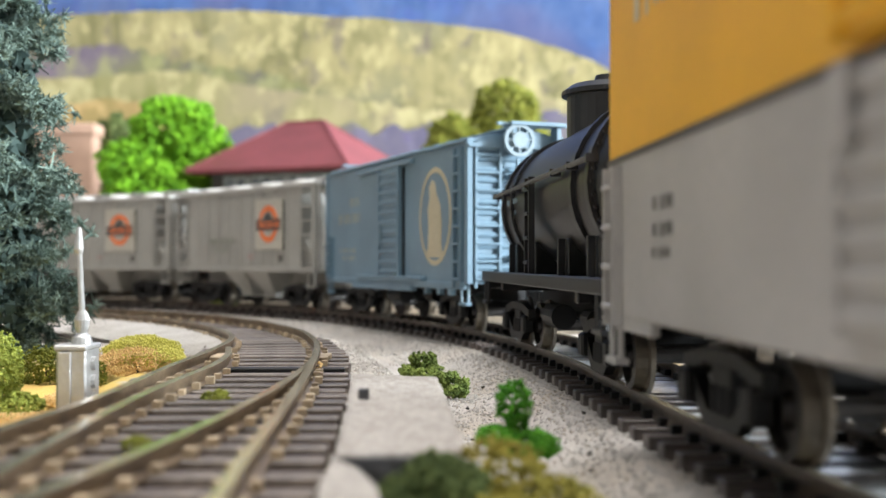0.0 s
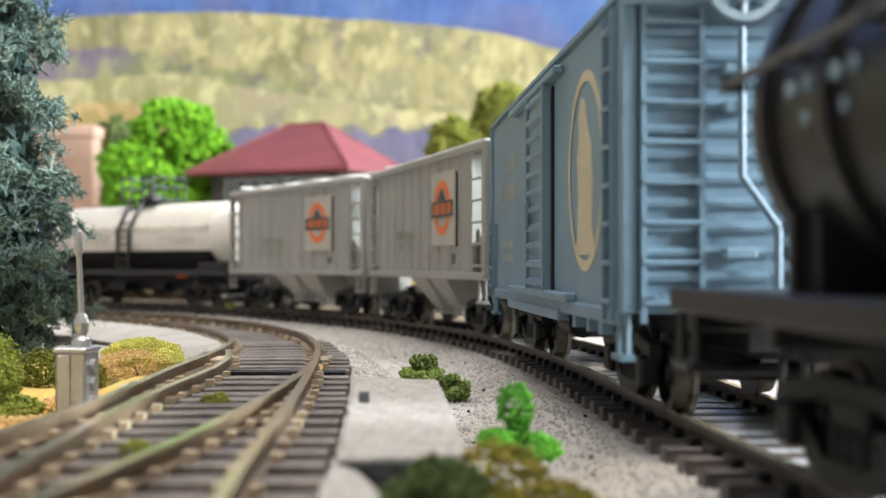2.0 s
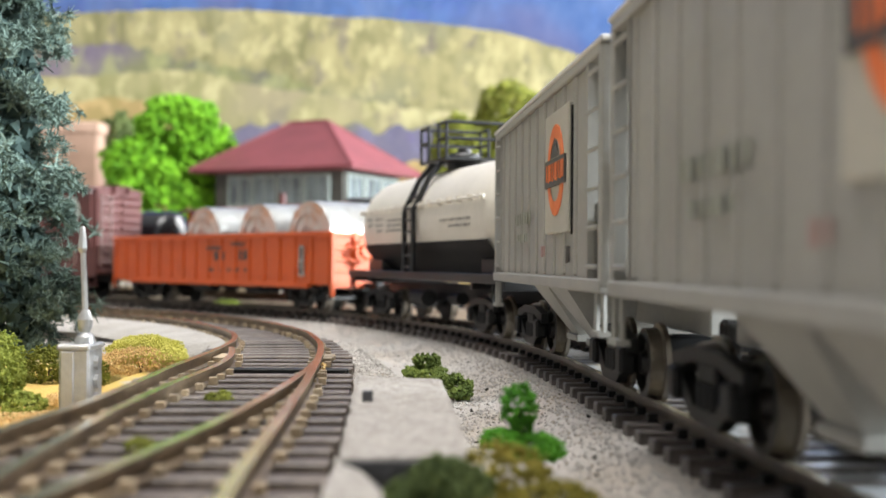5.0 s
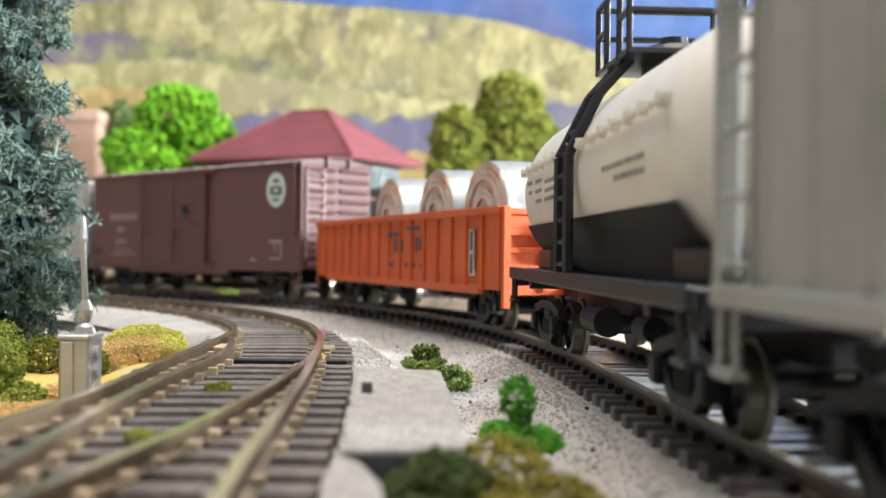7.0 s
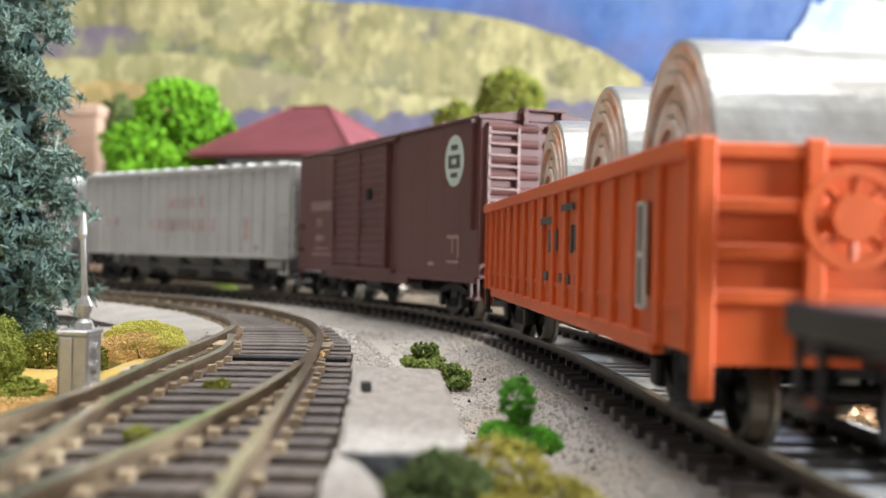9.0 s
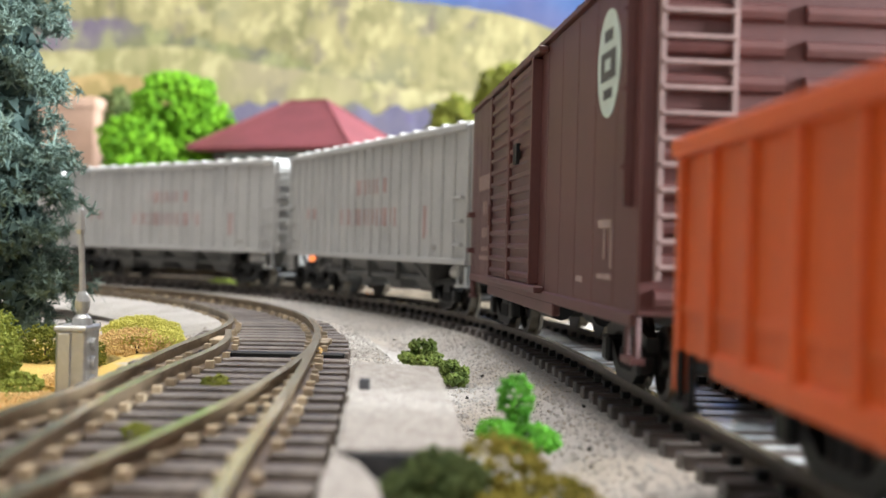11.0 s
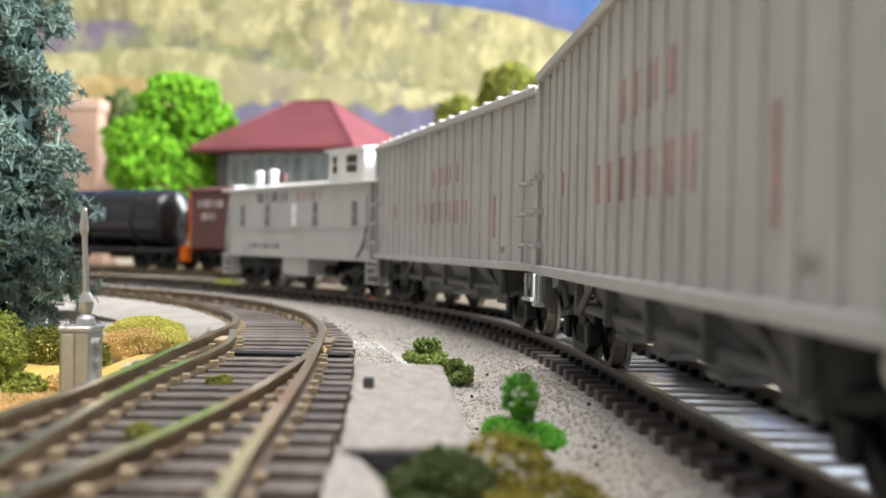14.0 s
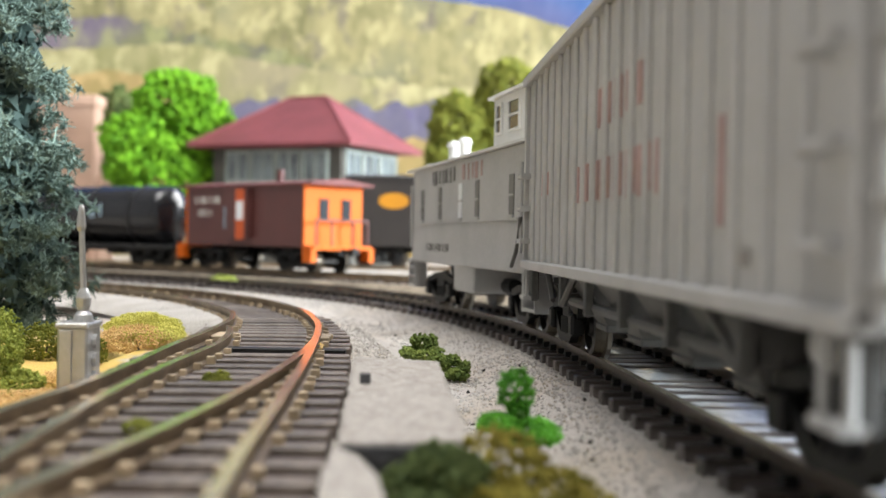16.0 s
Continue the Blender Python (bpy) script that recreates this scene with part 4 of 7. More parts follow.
    for x0_, x1_, z, n_ in ((0.080, 0.096, zc + 0.0005, 9), (0.080, 0.096, zc - 0.0010, 9), (0.081, 0.096, zc - 0.0025, 8), (0.100, 0.108, zc + 0.0012, 4), (0.100, 0.108, zc - 0.0006, 4), (0.100, 0.107, zc - 0.0024, 4), (0.112, 0.119, zc + 0.0014, 4), (0.112, 0.117, zc - 0.0004, 3), (0.022, 0.046, zc - 0.0010, 12), (0.022, 0.038, zc - 0.0026, 8)):
        words(car, M["faint"], x0_, x1_, z, z + 0.0007, r + 0.0001, n_)
    stirrups(car, L, W, 0.0132, k)
    running_gear(car, L, 0.0215)
    return fitted(car, 0.5410, L, 0.1395, 0.0215)


def gondola():
    L, W, z0, z1 = 0.179, 0.0335, 0.0096, 0.0287
    o = M["orange"]
    car = thing("gondola_car", "orange gondola with dark lettering, loaded with steel coils", "gondola car", "cars of the passing train")
    y = W / 2
    bm = bmesh.new()
    for u in (-1, 1):
        box(bm, 0.0006, L - 0.0006, min(u * (y - 0.0012), u * (y - 0.0004)), max(u * (y - 0.0012), u * (y - 0.0004)), z0, z1 - 0.0006)
    parts("side", bm, o, car)
    bm = bmesh.new()
    for e, d in ((0, 1), (L, -1)):
        box(bm, min(e, e + d * 0.0010), max(e, e + d * 0.0010), -y + 0.0004, y - 0.0004, z0 - 0.001, z1 - 0.0006)
    parts("end", bm, o, car)
    bm = bmesh.new()
    box(bm, 0.0008, L - 0.0008, -y + 0.001, y - 0.001, 0.0118, 0.0130)
    part("floor_plate", bm, M["dark"], car)
    bm = bmesh.new()
    for u in (-1, 1):
        for i in range(17):
            x = 0.0012 + (L - 0.0024) * i / 16
            box(bm, x - 0.0008, x + 0.0008, u * y - 0.0012, u * y + 0.0003, z0, z1 - 0.001, 0.0002)
        box(bm, 0, L, u * y - 0.0014, u * y + 0.0008, z1 - 0.0018, z1, 0.0002)
        box(bm, 0.014, L - 0.014, u * y - 0.0014, u * y + 0.0002, z0 - 0.0012, z0 + 0.0008, 0.0002)
        for i in range(16):
            x = 0.0012 + (L - 0.0024) * (i + 0.5) / 16
            box(bm, x - 0.0042, x + 0.0042, u * y - 0.001, u * y - 0.0001, z0 + 0.0035, z0 + 0.0042)
    parts("side_post", bm, o, car)
    bm = bmesh.new()
    for e, d in ((0, -1), (L, 1)):
        for z in (z1 - 0.0012, z1 - 0.0060, z1 - 0.0100, z1 - 0.0140):
            box(bm, min(e, e + d * 0.0010), max(e, e + d * 0.0010), -y, y, z - 0.0007, z + 0.0007, 0.0002)
        for q in (-y + 0.001, -0.006, 0.006, y - 0.001):
            box(bm, min(e, e + d * 0.0014), max(e, e + d * 0.0014), q - 0.0009, q + 0.0009, z0 - 0.004 if abs(q) > 0.01 else z0, z1, 0.0002)
    parts("end_rib", bm, o, car)
    brake_wheel(car, -0.0042, 0.0040, z1 - 0.0070, o, 0.0045)
    part("brake_shaft", one(rod, (-0.0038, 0.0040, z1 - 0.0070), (0, 0.0040, z1 - 0.0070), 0.001, 8), o, car)
    bm = bmesh.new()
    for z in (z1 - 0.0078, z1 - 0.0132):
        box(bm, 0.0168, 0.0192, y + 0.00005, y + 0.0004, z - 0.0024, z + 0.0024)
    bo = part("data_plate", bm, M["ink"], car, "black data plates with pale border")
    bm = bmesh.new()
    for z in (z1 - 0.0078, z1 - 0.0132):
        for q in (0.0166, 0.0192):
            box(bm, q, q + 0.0003, y + 0.0001, y + 0.0005, z - 0.0027, z + 0.0027)
        for w in (-0.0027, 0.0024):
            box(bm, 0.0166, 0.0195, y + 0.0001, y + 0.0005, z + w, z + w + 0.0003)
    part("plate_border", bm, M["white"], bo)
    k = M["ink"]
    bars(car, k, [(0.060, 0.070, z1 - 0.0046, z1 - 0.0036), (0.078, 0.090, z1 - 0.0062, z1 - 0.0051)], y + 0.0002)
    words(car, k, 0.058, 0.072, z1 - 0.0105, z1 - 0.0066, y - 0.0002, 3)
    words(car, k, 0.076, 0.086, z1 - 0.0105, z1 - 0.0070, y - 0.0002, 2)
    words(car, k, 0.058, 0.092, z1 - 0.0150, z1 - 0.0135, y - 0.0002, 5)
    words(car, M["white"], 0.0165, 0.0205, z0 + 0.0030, z0 + 0.0045, y, 3)
    stirrups(car, L, W, z0, M["dark"])
    running_gear(car, L, 0.023)
    return fitted(car, 0.7032, L, 0.1668, 0.023)


def coil_load():
    """A foil-wrapped steel coil, its axis across the car."""
    c = thing("steel_coil", "foil-wrapped steel coil with a rusty spiral edge in the gondola", "steel coil", "coils in the gondola")
    r, w, z = 0.0135, 0.0140, 0.0131 + 0.0135
    m = Matrix.Translation((0, 0, z)) @ Matrix.Rotation(-math.pi / 2, 4, "X")
    bm = bmesh.new()
    lathe(bm, [(r * 0.985, -w), (r, -w + 0.0003), (r * 1.004, -w * 0.3), (r, w - 0.0003), (r * 0.985, w)], 48, m)
    part("wrap", bm, M["coil"], c, smooth=False)
    for u in (-1, 1):
        bm = bmesh.new()
        for i in range(7):
            a = r * (0.96 - 0.11 * i)
            b = a - r * 0.085
            e = u * w
            o = 0.0002 + 0.0003 * (i % 3)
            rings = [[bm.verts.new(m @ Vector((q * math.cos(k * math.pi / 20), q * math.sin(k * math.pi / 20), h))) for k in range(40)] for q, h in ((a, e), (a, e + u * o), (b, e + u * o), (b, e))]
            for p, q in zip(rings, rings[1:]):
                for k in range(40):
                    bm.faces.new((p[k], p[(k + 1) % 40], q[(k + 1) % 40], q[k]))
        bmesh.ops.recalc_face_normals(bm, faces=bm.faces)
        part("coil_edge", bm, M["coil_end"], c)
    return c


def box_car_red():
    L, W, z0, z1 = 0.168, 0.0336, 0.0113, 0.0506
    b = M["red"]
    car = thing("boxcar", "oxide red double-door boxcar with a pale round emblem", "boxcar", "cars of the passing train")
    y = W / 2
    side_sheet(car, L, W, z0, z1, b)
    roof_ribs(car, L, W, z1, 0.0028, 16, b)
    bm = bmesh.new()
    box(bm, -0.0022, 0.002, -0.0060, 0.0060, z1 + 0.0024, z1 + 0.0030, 0.0001)
    for q in (-0.0052, 0.0052):
        profile_x(bm, [(q - 0.0006, z1 - 0.001), (q + 0.0006, z1 - 0.001), (q + 0.0006, z1 + 0.0024), (q - 0.0006, z1 + 0.0024)], -0.0018, -0.0002)
    part("end_platform", bm, b, car)
    corrugated_end(car, W, z0, z1, 0, -1, 10, b)
    corrugated_end(car, W, z0, z1, L, 1, 10, b)
    sliding_door(car, 0.0660, 0.0930, z0 + 0.0012, z1 - 0.0016, y, b, 15)
    sliding_door(car, 0.0932, 0.1200, z0 + 0.0012, z1 - 0.0016, y, b, 15)
    part("placard", one(box, 0.0795, 0.0835, y + 0.0014, y + 0.0021, z0 + 0.0215, z0 + 0.0250), M["dark"], car, "small dark placard holder")
    bm = bmesh.new()
    box(bm, 0.060, 0.126, y, y + 0.0017, z1 - 0.0014, z1 - 0.0004, 0.0002)
    box(bm, 0.060, 0.126, y, y + 0.0017, z0, z0 + 0.0011, 0.0002)
    box(bm, 0.001, L - 0.001, y - 0.0008, y + 0.0004, z0 - 0.0012, z0 + 0.0004, 0.0002)
    box(bm, 0.050, 0.130, y - 0.0008, y + 0.0004, z0 - 0.0030, z0 - 0.001, 0.0002)
    parts("door_track", bm, b, car)
    bm = bmesh.new()
    for x in (0.012, 0.024, 0.036, 0.048, 0.060, 0.126, 0.138, 0.150, 0.160):
        for u in (-1, 1):
            box(bm, x - 0.00022, x + 0.00022, u * y - 0.0004, u * y + 0.00004, z0 + 0.0006, z1 - 0.001)
    parts("panel_seam", bm, b, car)
    ladder(car, b, 0.0030, 0.0034, y, z0 + 0.012, z1 - 0.001, 3, name="corner_post")
    ladder(car, material("worn_pink_ladder", (0.26, 0.17, 0.155), 0.5, var=0.15), 0.0068, 0.0148, -0.0002, z0 + 0.004, z1 - 0.002, 12, on="end")
    # highlight on the corner, laid on as a pale strip
    bm = bmesh.new()
    box(bm, 0.0028, 0.0038, y, y + 0.0009, z0 + 0.0125, z1, 0.0001)
    part("corner_strip", bm, M["roofwhite"], car, "pale strip as a highlight on the car corner")
    for zq in (z0 + 0.006, z0 + 0.0145):
        bm = bmesh.new()
        rod(bm, (L - 0.007, y + 0.0010, zq), (L - 0.002, y + 0.0010, zq), 0.0005, 6)
        box(bm, L - 0.0072, L - 0.0062, y, y + 0.0014, zq - 0.0006, zq + 0.0006)
        box(bm, L - 0.0028, L - 0.0018, y, y + 0.0014, zq - 0.0006, zq + 0.0006)
        part("grab_iron", bm, b, car)
    pale = material("pale_green_emblem", (0.50, 0.58, 0.52), 0.6, var=0.06, bump=0)
    e = part("emblem", one(disc_y, 0.0165, z1 - 0.0095, 0.0062, 0.0066, y, y + 0.00012, 32), pale, car, "pale round emblem with dark crossed shapes")
    bm = bmesh.new()
    box(bm, 0.0125, 0.0205, y, y + 0.00020, z1 - 0.0115, z1 - 0.0080)
    box(bm, 0.0143, 0.0187, y, y + 0.00020, z1 - 0.0138, z1 - 0.0126)
    box(bm, 0.0143, 0.0187, y, y + 0.00020, z1 - 0.0068, z1 - 0.0054)
    part("emblem_mark", bm, M["ink"], e)
    part("emblem_spot", one(box, 0.0150, 0.0180, y, y + 0.00024, z1 - 0.0104, z1 - 0.0090), pale, e)
    w = material("faded_pink_lettering", (0.36, 0.25, 0.22), 0.6, var=0.12, bump=0)
    bars(car, w, [(0.0125, 0.0205, z0 + 0.0098, z0 + 0.0108), (0.0125, 0.0134, z0 + 0.0050, z0 + 0.0108), (0.0165, 0.0172, z0 + 0.0060, z0 + 0.0100), (0.0125, 0.0205, z0 + 0.0036, z0 + 0.0042), (0.030, 0.034, z0 + 0.0028, z0 + 0.0036)], y)
    words(car, w, 0.126, 0.152, z0 + 0.0195, z0 + 0.0228, y + 0.0002, 15)
    words(car, w, 0.137, 0.145, z0 + 0.0140, z0 + 0.0170, y, 4)
    words(car, w, 0.136, 0.146, z0 + 0.0090, z0 + 0.0112, y, 6)
    words(car, w, 0.130, 0.146, z0 + 0.0060, z0 + 0.0070, y, 14)
    words(car, w, 0.126, 0.150, z0 + 0.0040, z0 + 0.0050, y, 20)
    stirrups(car, L, W, z0, b)
    running_gear(car, L, 0.026)
    return fitted(car, 0.8904, L, 0.1585, 0.026)


def hopper_ribbed(s0):
    L, W, z0, z1 = 0.160, 0.0338, 0.0140, 0.0489
    g = M["grey"]
    car = thing("open_hopper", "grey ribbed hopper car with faded red lettering", "hopper car", "cars of the passing train")
    y = W / 2
    part("body", one(box, 0.0008, L - 0.0008, -y + 0.0009, y - 0.0009, z0 + 0.0004, z1 - 0.0010, 0.0003), g, car)
    bm = bmesh.new()
    n = 19
    for u in (-1, 1):
        for i in range(n):
            x = 0.010 + (L - 0.020) * i / (n - 1)
            box(bm, x - 0.0009, x + 0.0009, min(u * (y - 0.0018), u * (y - 0.0003)), max(u * (y - 0.0018), u * (y - 0.0003)), z0 + 0.0008, z1 - 0.0008, 0.0003)
        for x in (0.0008, L - 0.0008):
            box(bm, x - 0.0008, x + 0.0008, min(u * (y - 0.002), u * y), max(u * (y - 0.002), u * y), z0, z1, 0.0002)
    parts("side_post", bm, g, car)
    bm = bmesh.new()
    for u in (-1, 1):
        box(bm, 0, L, u * y - 0.0018, u * y + 0.0005, z1 - 0.0014, z1 + 0.0002, 0.0002)
        box(bm, 0, L, u * y - 0.0018, u * y + 0.0004, z0 - 0.0006, z0 + 0.0010, 0.0002)
    parts("chord", bm, g, car)
    bm = bmesh.new()
    box(bm, 0.0008, L - 0.0008, -y + 0.001, y - 0.001, z1 - 0.001, z1 + 0.0010, 0.0003)
    for i in range(15):
        x = 0.008 + (L - 0.016) * i / 14
        box(bm, x - 0.0007, x + 0.0007, -y + 0.0006, y - 0.0006, z1, z1 + 0.0015, 0.0002)
    part("roof", bm, M["roofwhite"], car, "pale roof sheets")
    bm = bmesh.new()
    for x in (0.0042, L - 0.0042):
        for i in range(3):
            z = z0 + 0.0045 + 0.0060 * i
            rod(bm, (x - 0.0025, y + 0.0010, z), (x + 0.0025, y + 0.0010, z), 0.0004, 6)
            for q in (-0.0025, 0.0025):
                box(bm, x + q - 0.0005, x + q + 0.0005, y - 0.002, y + 0.0013, z - 0.0005, z + 0.0005)
    parts("grab_iron", bm, g, car)
    for e in (-0.0001, L + 0.0001):
        ladder(car, g, 0.0070, 0.0155, e, z0, z1, 7, on="end", d=0.0016)
        ladder(car, g, -0.0155, -0.0070, e, z0, z1, 7, on="end", d=0.0016)
    bm = bmesh.new()
    for e, d in ((0, -1), (L, 1)):
        for i in range(7):
            z = z0 + 0.0024 + 0.0046 * i
            for q in (0.0120, -0.0120):
                box(bm, min(e + d * 0.0002, e + d * 0.0030), max(e + d * 0.0002, e + d * 0.0030), q - 0.0042, q + 0.0042, z, z + 0.0006, 0.0001)
    parts("end_step", bm, g, car)
    bm = bmesh.new()
    for c in (0.27, 0.42, 0.58, 0.73):
        x = L * c
        v = [bm.verts.new((x + q * 0.0100, w * 0.0140, z0)) for q, w in ((-1, -1), (1, -1), (1, 1), (-1, 1))]
        k = [bm.verts.new((x + q * 0.0040, w * 0.0090, 0.0055)) for q, w in ((-1, -1), (1, -1), (1, 1), (-1, 1))]
        for i in range(4):
            bm.faces.new((v[i], v[(i + 1) % 4], k[(i + 1) % 4], k[i]))
        bm.faces.new(k)
        box(bm, x - 0.0046, x + 0.0046, -0.0095, 0.0095, 0.0050, 0.0060, 0.0002)
    bmesh.ops.recalc_face_normals(bm, faces=bm.faces)
    # the shade below the body is put into the bays' dark colour
    parts("hopper_bay", bm, M["bay"], car, "grey hopper bay darkened for the shade under the car")
    bm = bmesh.new()
    for u in (-1, 1):
        rod(bm, (0.034, u * 0.0125, 0.0090), (L - 0.034, u * 0.0125, 0.0090), 0.0008, 8)
        rod(bm, (0.006, u * 0.0130, z0), (0.012, u * 0.0125, 0.0080), 0.0006, 6)
        rod(bm, (L - 0.006, u * 0.0130, z0), (L - 0.012, u * 0.0125, 0.0080), 0.0006, 6)
        box(bm, 0.0015, 0.0055, u * 0.0150 - 0.0007, u * 0.0150 + 0.0007, 0.0075, z0, 0.0002)
        box(bm, L - 0.0055, L - 0.0015, u * 0.0150 - 0.0007, u * 0.0150 + 0.0007, 0.0075, z0, 0.0002)
        box(bm, L * 0.2, L * 0.24, u * 0.0105 - 0.003, u * 0.0105 + 0.003, 0.0080, z0, 0.0004)
    # light grey braces, coloured dark for the shade they stand in
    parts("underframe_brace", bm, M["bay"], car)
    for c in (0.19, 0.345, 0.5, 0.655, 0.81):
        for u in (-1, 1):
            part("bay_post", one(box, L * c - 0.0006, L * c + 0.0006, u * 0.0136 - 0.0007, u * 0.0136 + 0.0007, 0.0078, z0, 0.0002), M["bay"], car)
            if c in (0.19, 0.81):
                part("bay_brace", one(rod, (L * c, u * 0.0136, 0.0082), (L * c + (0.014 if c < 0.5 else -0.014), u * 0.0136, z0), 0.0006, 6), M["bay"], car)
    for u in (-1, 1):
        part("air_tank", one(rod, (L * 0.075, u * 0.0095, 0.0112), (L * 0.135, u * 0.0095, 0.0112), 0.0021, 14), g, car)
    r = M["redink"]
    words(car, r, 0.060, 0.092, z0 + 0.0190, z0 + 0.0240, y - 0.0008, 9)
    words(car, r, 0.048, 0.104, z0 + 0.0095, z0 + 0.0150, y - 0.0008, 15)
    words(car, r, 0.0270, 0.0310, z0 + 0.0060, z0 + 0.0150, y - 0.0008, 2)
    words(car, r, 0.126, 0.140, z0 + 0.0120, z0 + 0.0160, y - 0.0008, 5)
    words(car, M["faint"], 0.020, 0.0235, z0 + 0.0028, z0 + 0.0042, y - 0.0003, 4)
    stirrups(car, L, W, z0 - 0.001, g)
    running_gear(car, L, 0.0215, centre=False)
    part("centre_sill", one(box, 0.002, L - 0.002, -0.0025, 0.0025, 0.0085, 0.0138, 0.0003), g, car)
    return fitted(car, s0, L, 0.1555, 0.0215)


def window(car, x0, x1, z0, z1, y, frame_mat):
    w = part("window", one(box, x0, x1, y - 0.0002, y + 0.0003, z0, z1), M["glass_dark"], car, "dark window with thin frame")
    bm = bmesh.new()
    for a, b, c, d in ((x0 - 0.0005, x0, z0 - 0.0005, z1 + 0.0005), (x1, x1 + 0.0005, z0 - 0.0005, z1 + 0.0005), (x0, x1, z0 - 0.0005, z0), (x0, x1, z1, z1 + 0.0005), (x0, x1, (z0 + z1) / 2 - 0.0002, (z0 + z1) / 2 + 0.0002)):
        box(bm, a, b, y - 0.0002, y + 0.0006, c, d)
    part("window_frame", bm, frame_mat, w)


M["glass_dark"] = material("dark_window_pane", (0.03, 0.035, 0.04), 0.12, var=0.1, bump=0, spec=0.8)
M["pane_white"] = material("frosted_pane", (0.75, 0.78, 0.80), 0.3, var=0.05, bump=0)


def caboose_grey():
    L, W, z0, z1 = 0.124, 0.0330, 0.0122, 0.0378
    g = M["grey"]
    car = thing("caboose", "grey caboose with white cupola and dark lettering", "caboose", "cars of the passing train")
    y = W / 2
    a = 0.0065
    part("body", one(box, a, L - a, -y, y, z0, z1, 0.0003), g, car)
    bm = bmesh.new()
    profile_x(bm, [(-y - 0.0010, z1), (-y - 0.0010, z1 + 0.0006), (-0.008, z1 + 0.0024), (0.008, z1 + 0.0024), (y + 0.0010, z1 + 0.0006), (y + 0.0010, z1)], 0.001, L - 0.001)
    part("roof", bm, M["roofwhite"], car, "pale roof")
    bm = bmesh.new()
    for x0, x1 in ((0.0005, a), (L - a, L - 0.0005)):
        box(bm, x0, x1, -y, y, z0 - 0.0004, z0 + 0.0008, 0.0002)
    parts("platform", bm, g, car)
    bm = bmesh.new()
    for x in (0.0012, L - 0.0012):
        for q in (-0.0150, -0.0050, 0.0050, 0.0150):
            rod(bm, (x, q, z0), (x, q, z0 + 0.0120), 0.0005, 6)
        for z in (z0 + 0.0060, z0 + 0.0120):
            rod(bm, (x, -0.0150, z), (x, 0.0150, z), 0.0005, 6)
        rod(bm, (x, 0.0060, z0), (x, 0.0060, z1), 0.0004, 6)
    parts("railing_bar", bm, g, car)
    bm = bmesh.new()
    for x0 in (0.0010, L - 0.0090):
        for u in (-1, 1):
            for i in range(3):
                box(bm, x0, x0 + 0.008, u * (y - 0.002) - 0.0018, u * (y - 0.002) + 0.0018, z0 - 0.0072 + 0.0026 * i, z0 - 0.0066 + 0.0026 * i)
            for q in (x0, x0 + 0.008):
                box(bm, q - 0.0003, q + 0.0003, u * (y - 0.002) - 0.0018, u * (y - 0.002) + 0.0018, z0 - 0.0074, z0)
    parts("step", bm, g, car)
    cx = 0.0265
    wht = material("white_cupola_paint", (0.74, 0.74, 0.72), 0.5, var=0.05)
    part("cupola", one(box, cx - 0.0120, cx + 0.0120, -y + 0.002, y - 0.002, z1 + 0.0010, z1 + 0.0118, 0.0003), wht, car, "white cupola")
    bm = bmesh.new()
    profile_x(bm, [(-y + 0.0008, z1 + 0.0116), (-y + 0.0008, z1 + 0.0122), (0, z1 + 0.0138), (y - 0.0008, z1 + 0.0122), (y - 0.0008, z1 + 0.0116)], cx - 0.0132, cx + 0.0132)
    part("cupola_roof", bm, wht, car)
    window(car, cx - 0.0085, cx - 0.0010, z1 + 0.0040, z1 + 0.0098, y - 0.0020, wht)
    window(car, cx + 0.0050, cx + 0.0085, z1 + 0.0040, z1 + 0.0098, y - 0.0020, wht)
    bm = bmesh.new()
    for q in (-0.0100, 0.0045):
        box(bm, cx - 0.0124, cx - 0.0119, q, q + 0.0055, z1 + 0.0046, z1 + 0.0092)
    part("cupola_window", bm, M["glass_dark"], car)
    # body-coloured recesses; a darker grey gives them their shade
    recess_grey = material("window_recess_shade", (0.15, 0.148, 0.14), 0.5, var=0.1)
    for x0 in (0.0165, 0.044, 0.060, 0.082, 0.104):
        w = part("window", one(box, x0 - 0.0017, x0 + 0.0017, y - 0.0002, y + 0.0002, z1 - 0.0140, z1 - 0.0058), M["pane_white"] if x0 == 0.060 else recess_grey, car, "pale window" if x0 == 0.060 else "window recess, its shade put into darker grey")
        part("window_sill", one(box, x0 - 0.0022, x0 + 0.0022, y - 0.0002, y + 0.0005, z1 - 0.0146, z1 - 0.0141), g, w)
        part("window_bar", one(box, x0 - 0.0017, x0 + 0.0017, y, y + 0.0004, z1 - 0.0102, z1 - 0.0098), g, w)
    arc = [(a + 0.0012, z0 + 0.0110), (a + 0.0020, z0 + 0.0075), (a + 0.0040, z0 + 0.0040), (a + 0.0070, z0 + 0.0012)]
    for (xa, za), (xb, zb) in zip(arc, arc[1:]):
        part("grab_iron", one(rod, (xa, y + 0.0008, za), (xb, y + 0.0008, zb), 0.0004, 6), M["bay"], car)
    bm = bmesh.new()
    for x in (0.099, 0.112):
        rod(bm, (x, 0.006, z1 + 0.001), (x, 0.006, z1 + 0.0075), 0.0016, 12)
        lathe(bm, [(0.0021, z1 + 0.0072), (0.0018, z1 + 0.0084), (0.0004, z1 + 0.0090)], 12, Matrix.Translation((x, 0.006, 0)))
    parts("roof_vent", bm, wht, car, "two short white roof vents")
    run_board(car, L, z1 + 0.0026, M["roofwhite"])
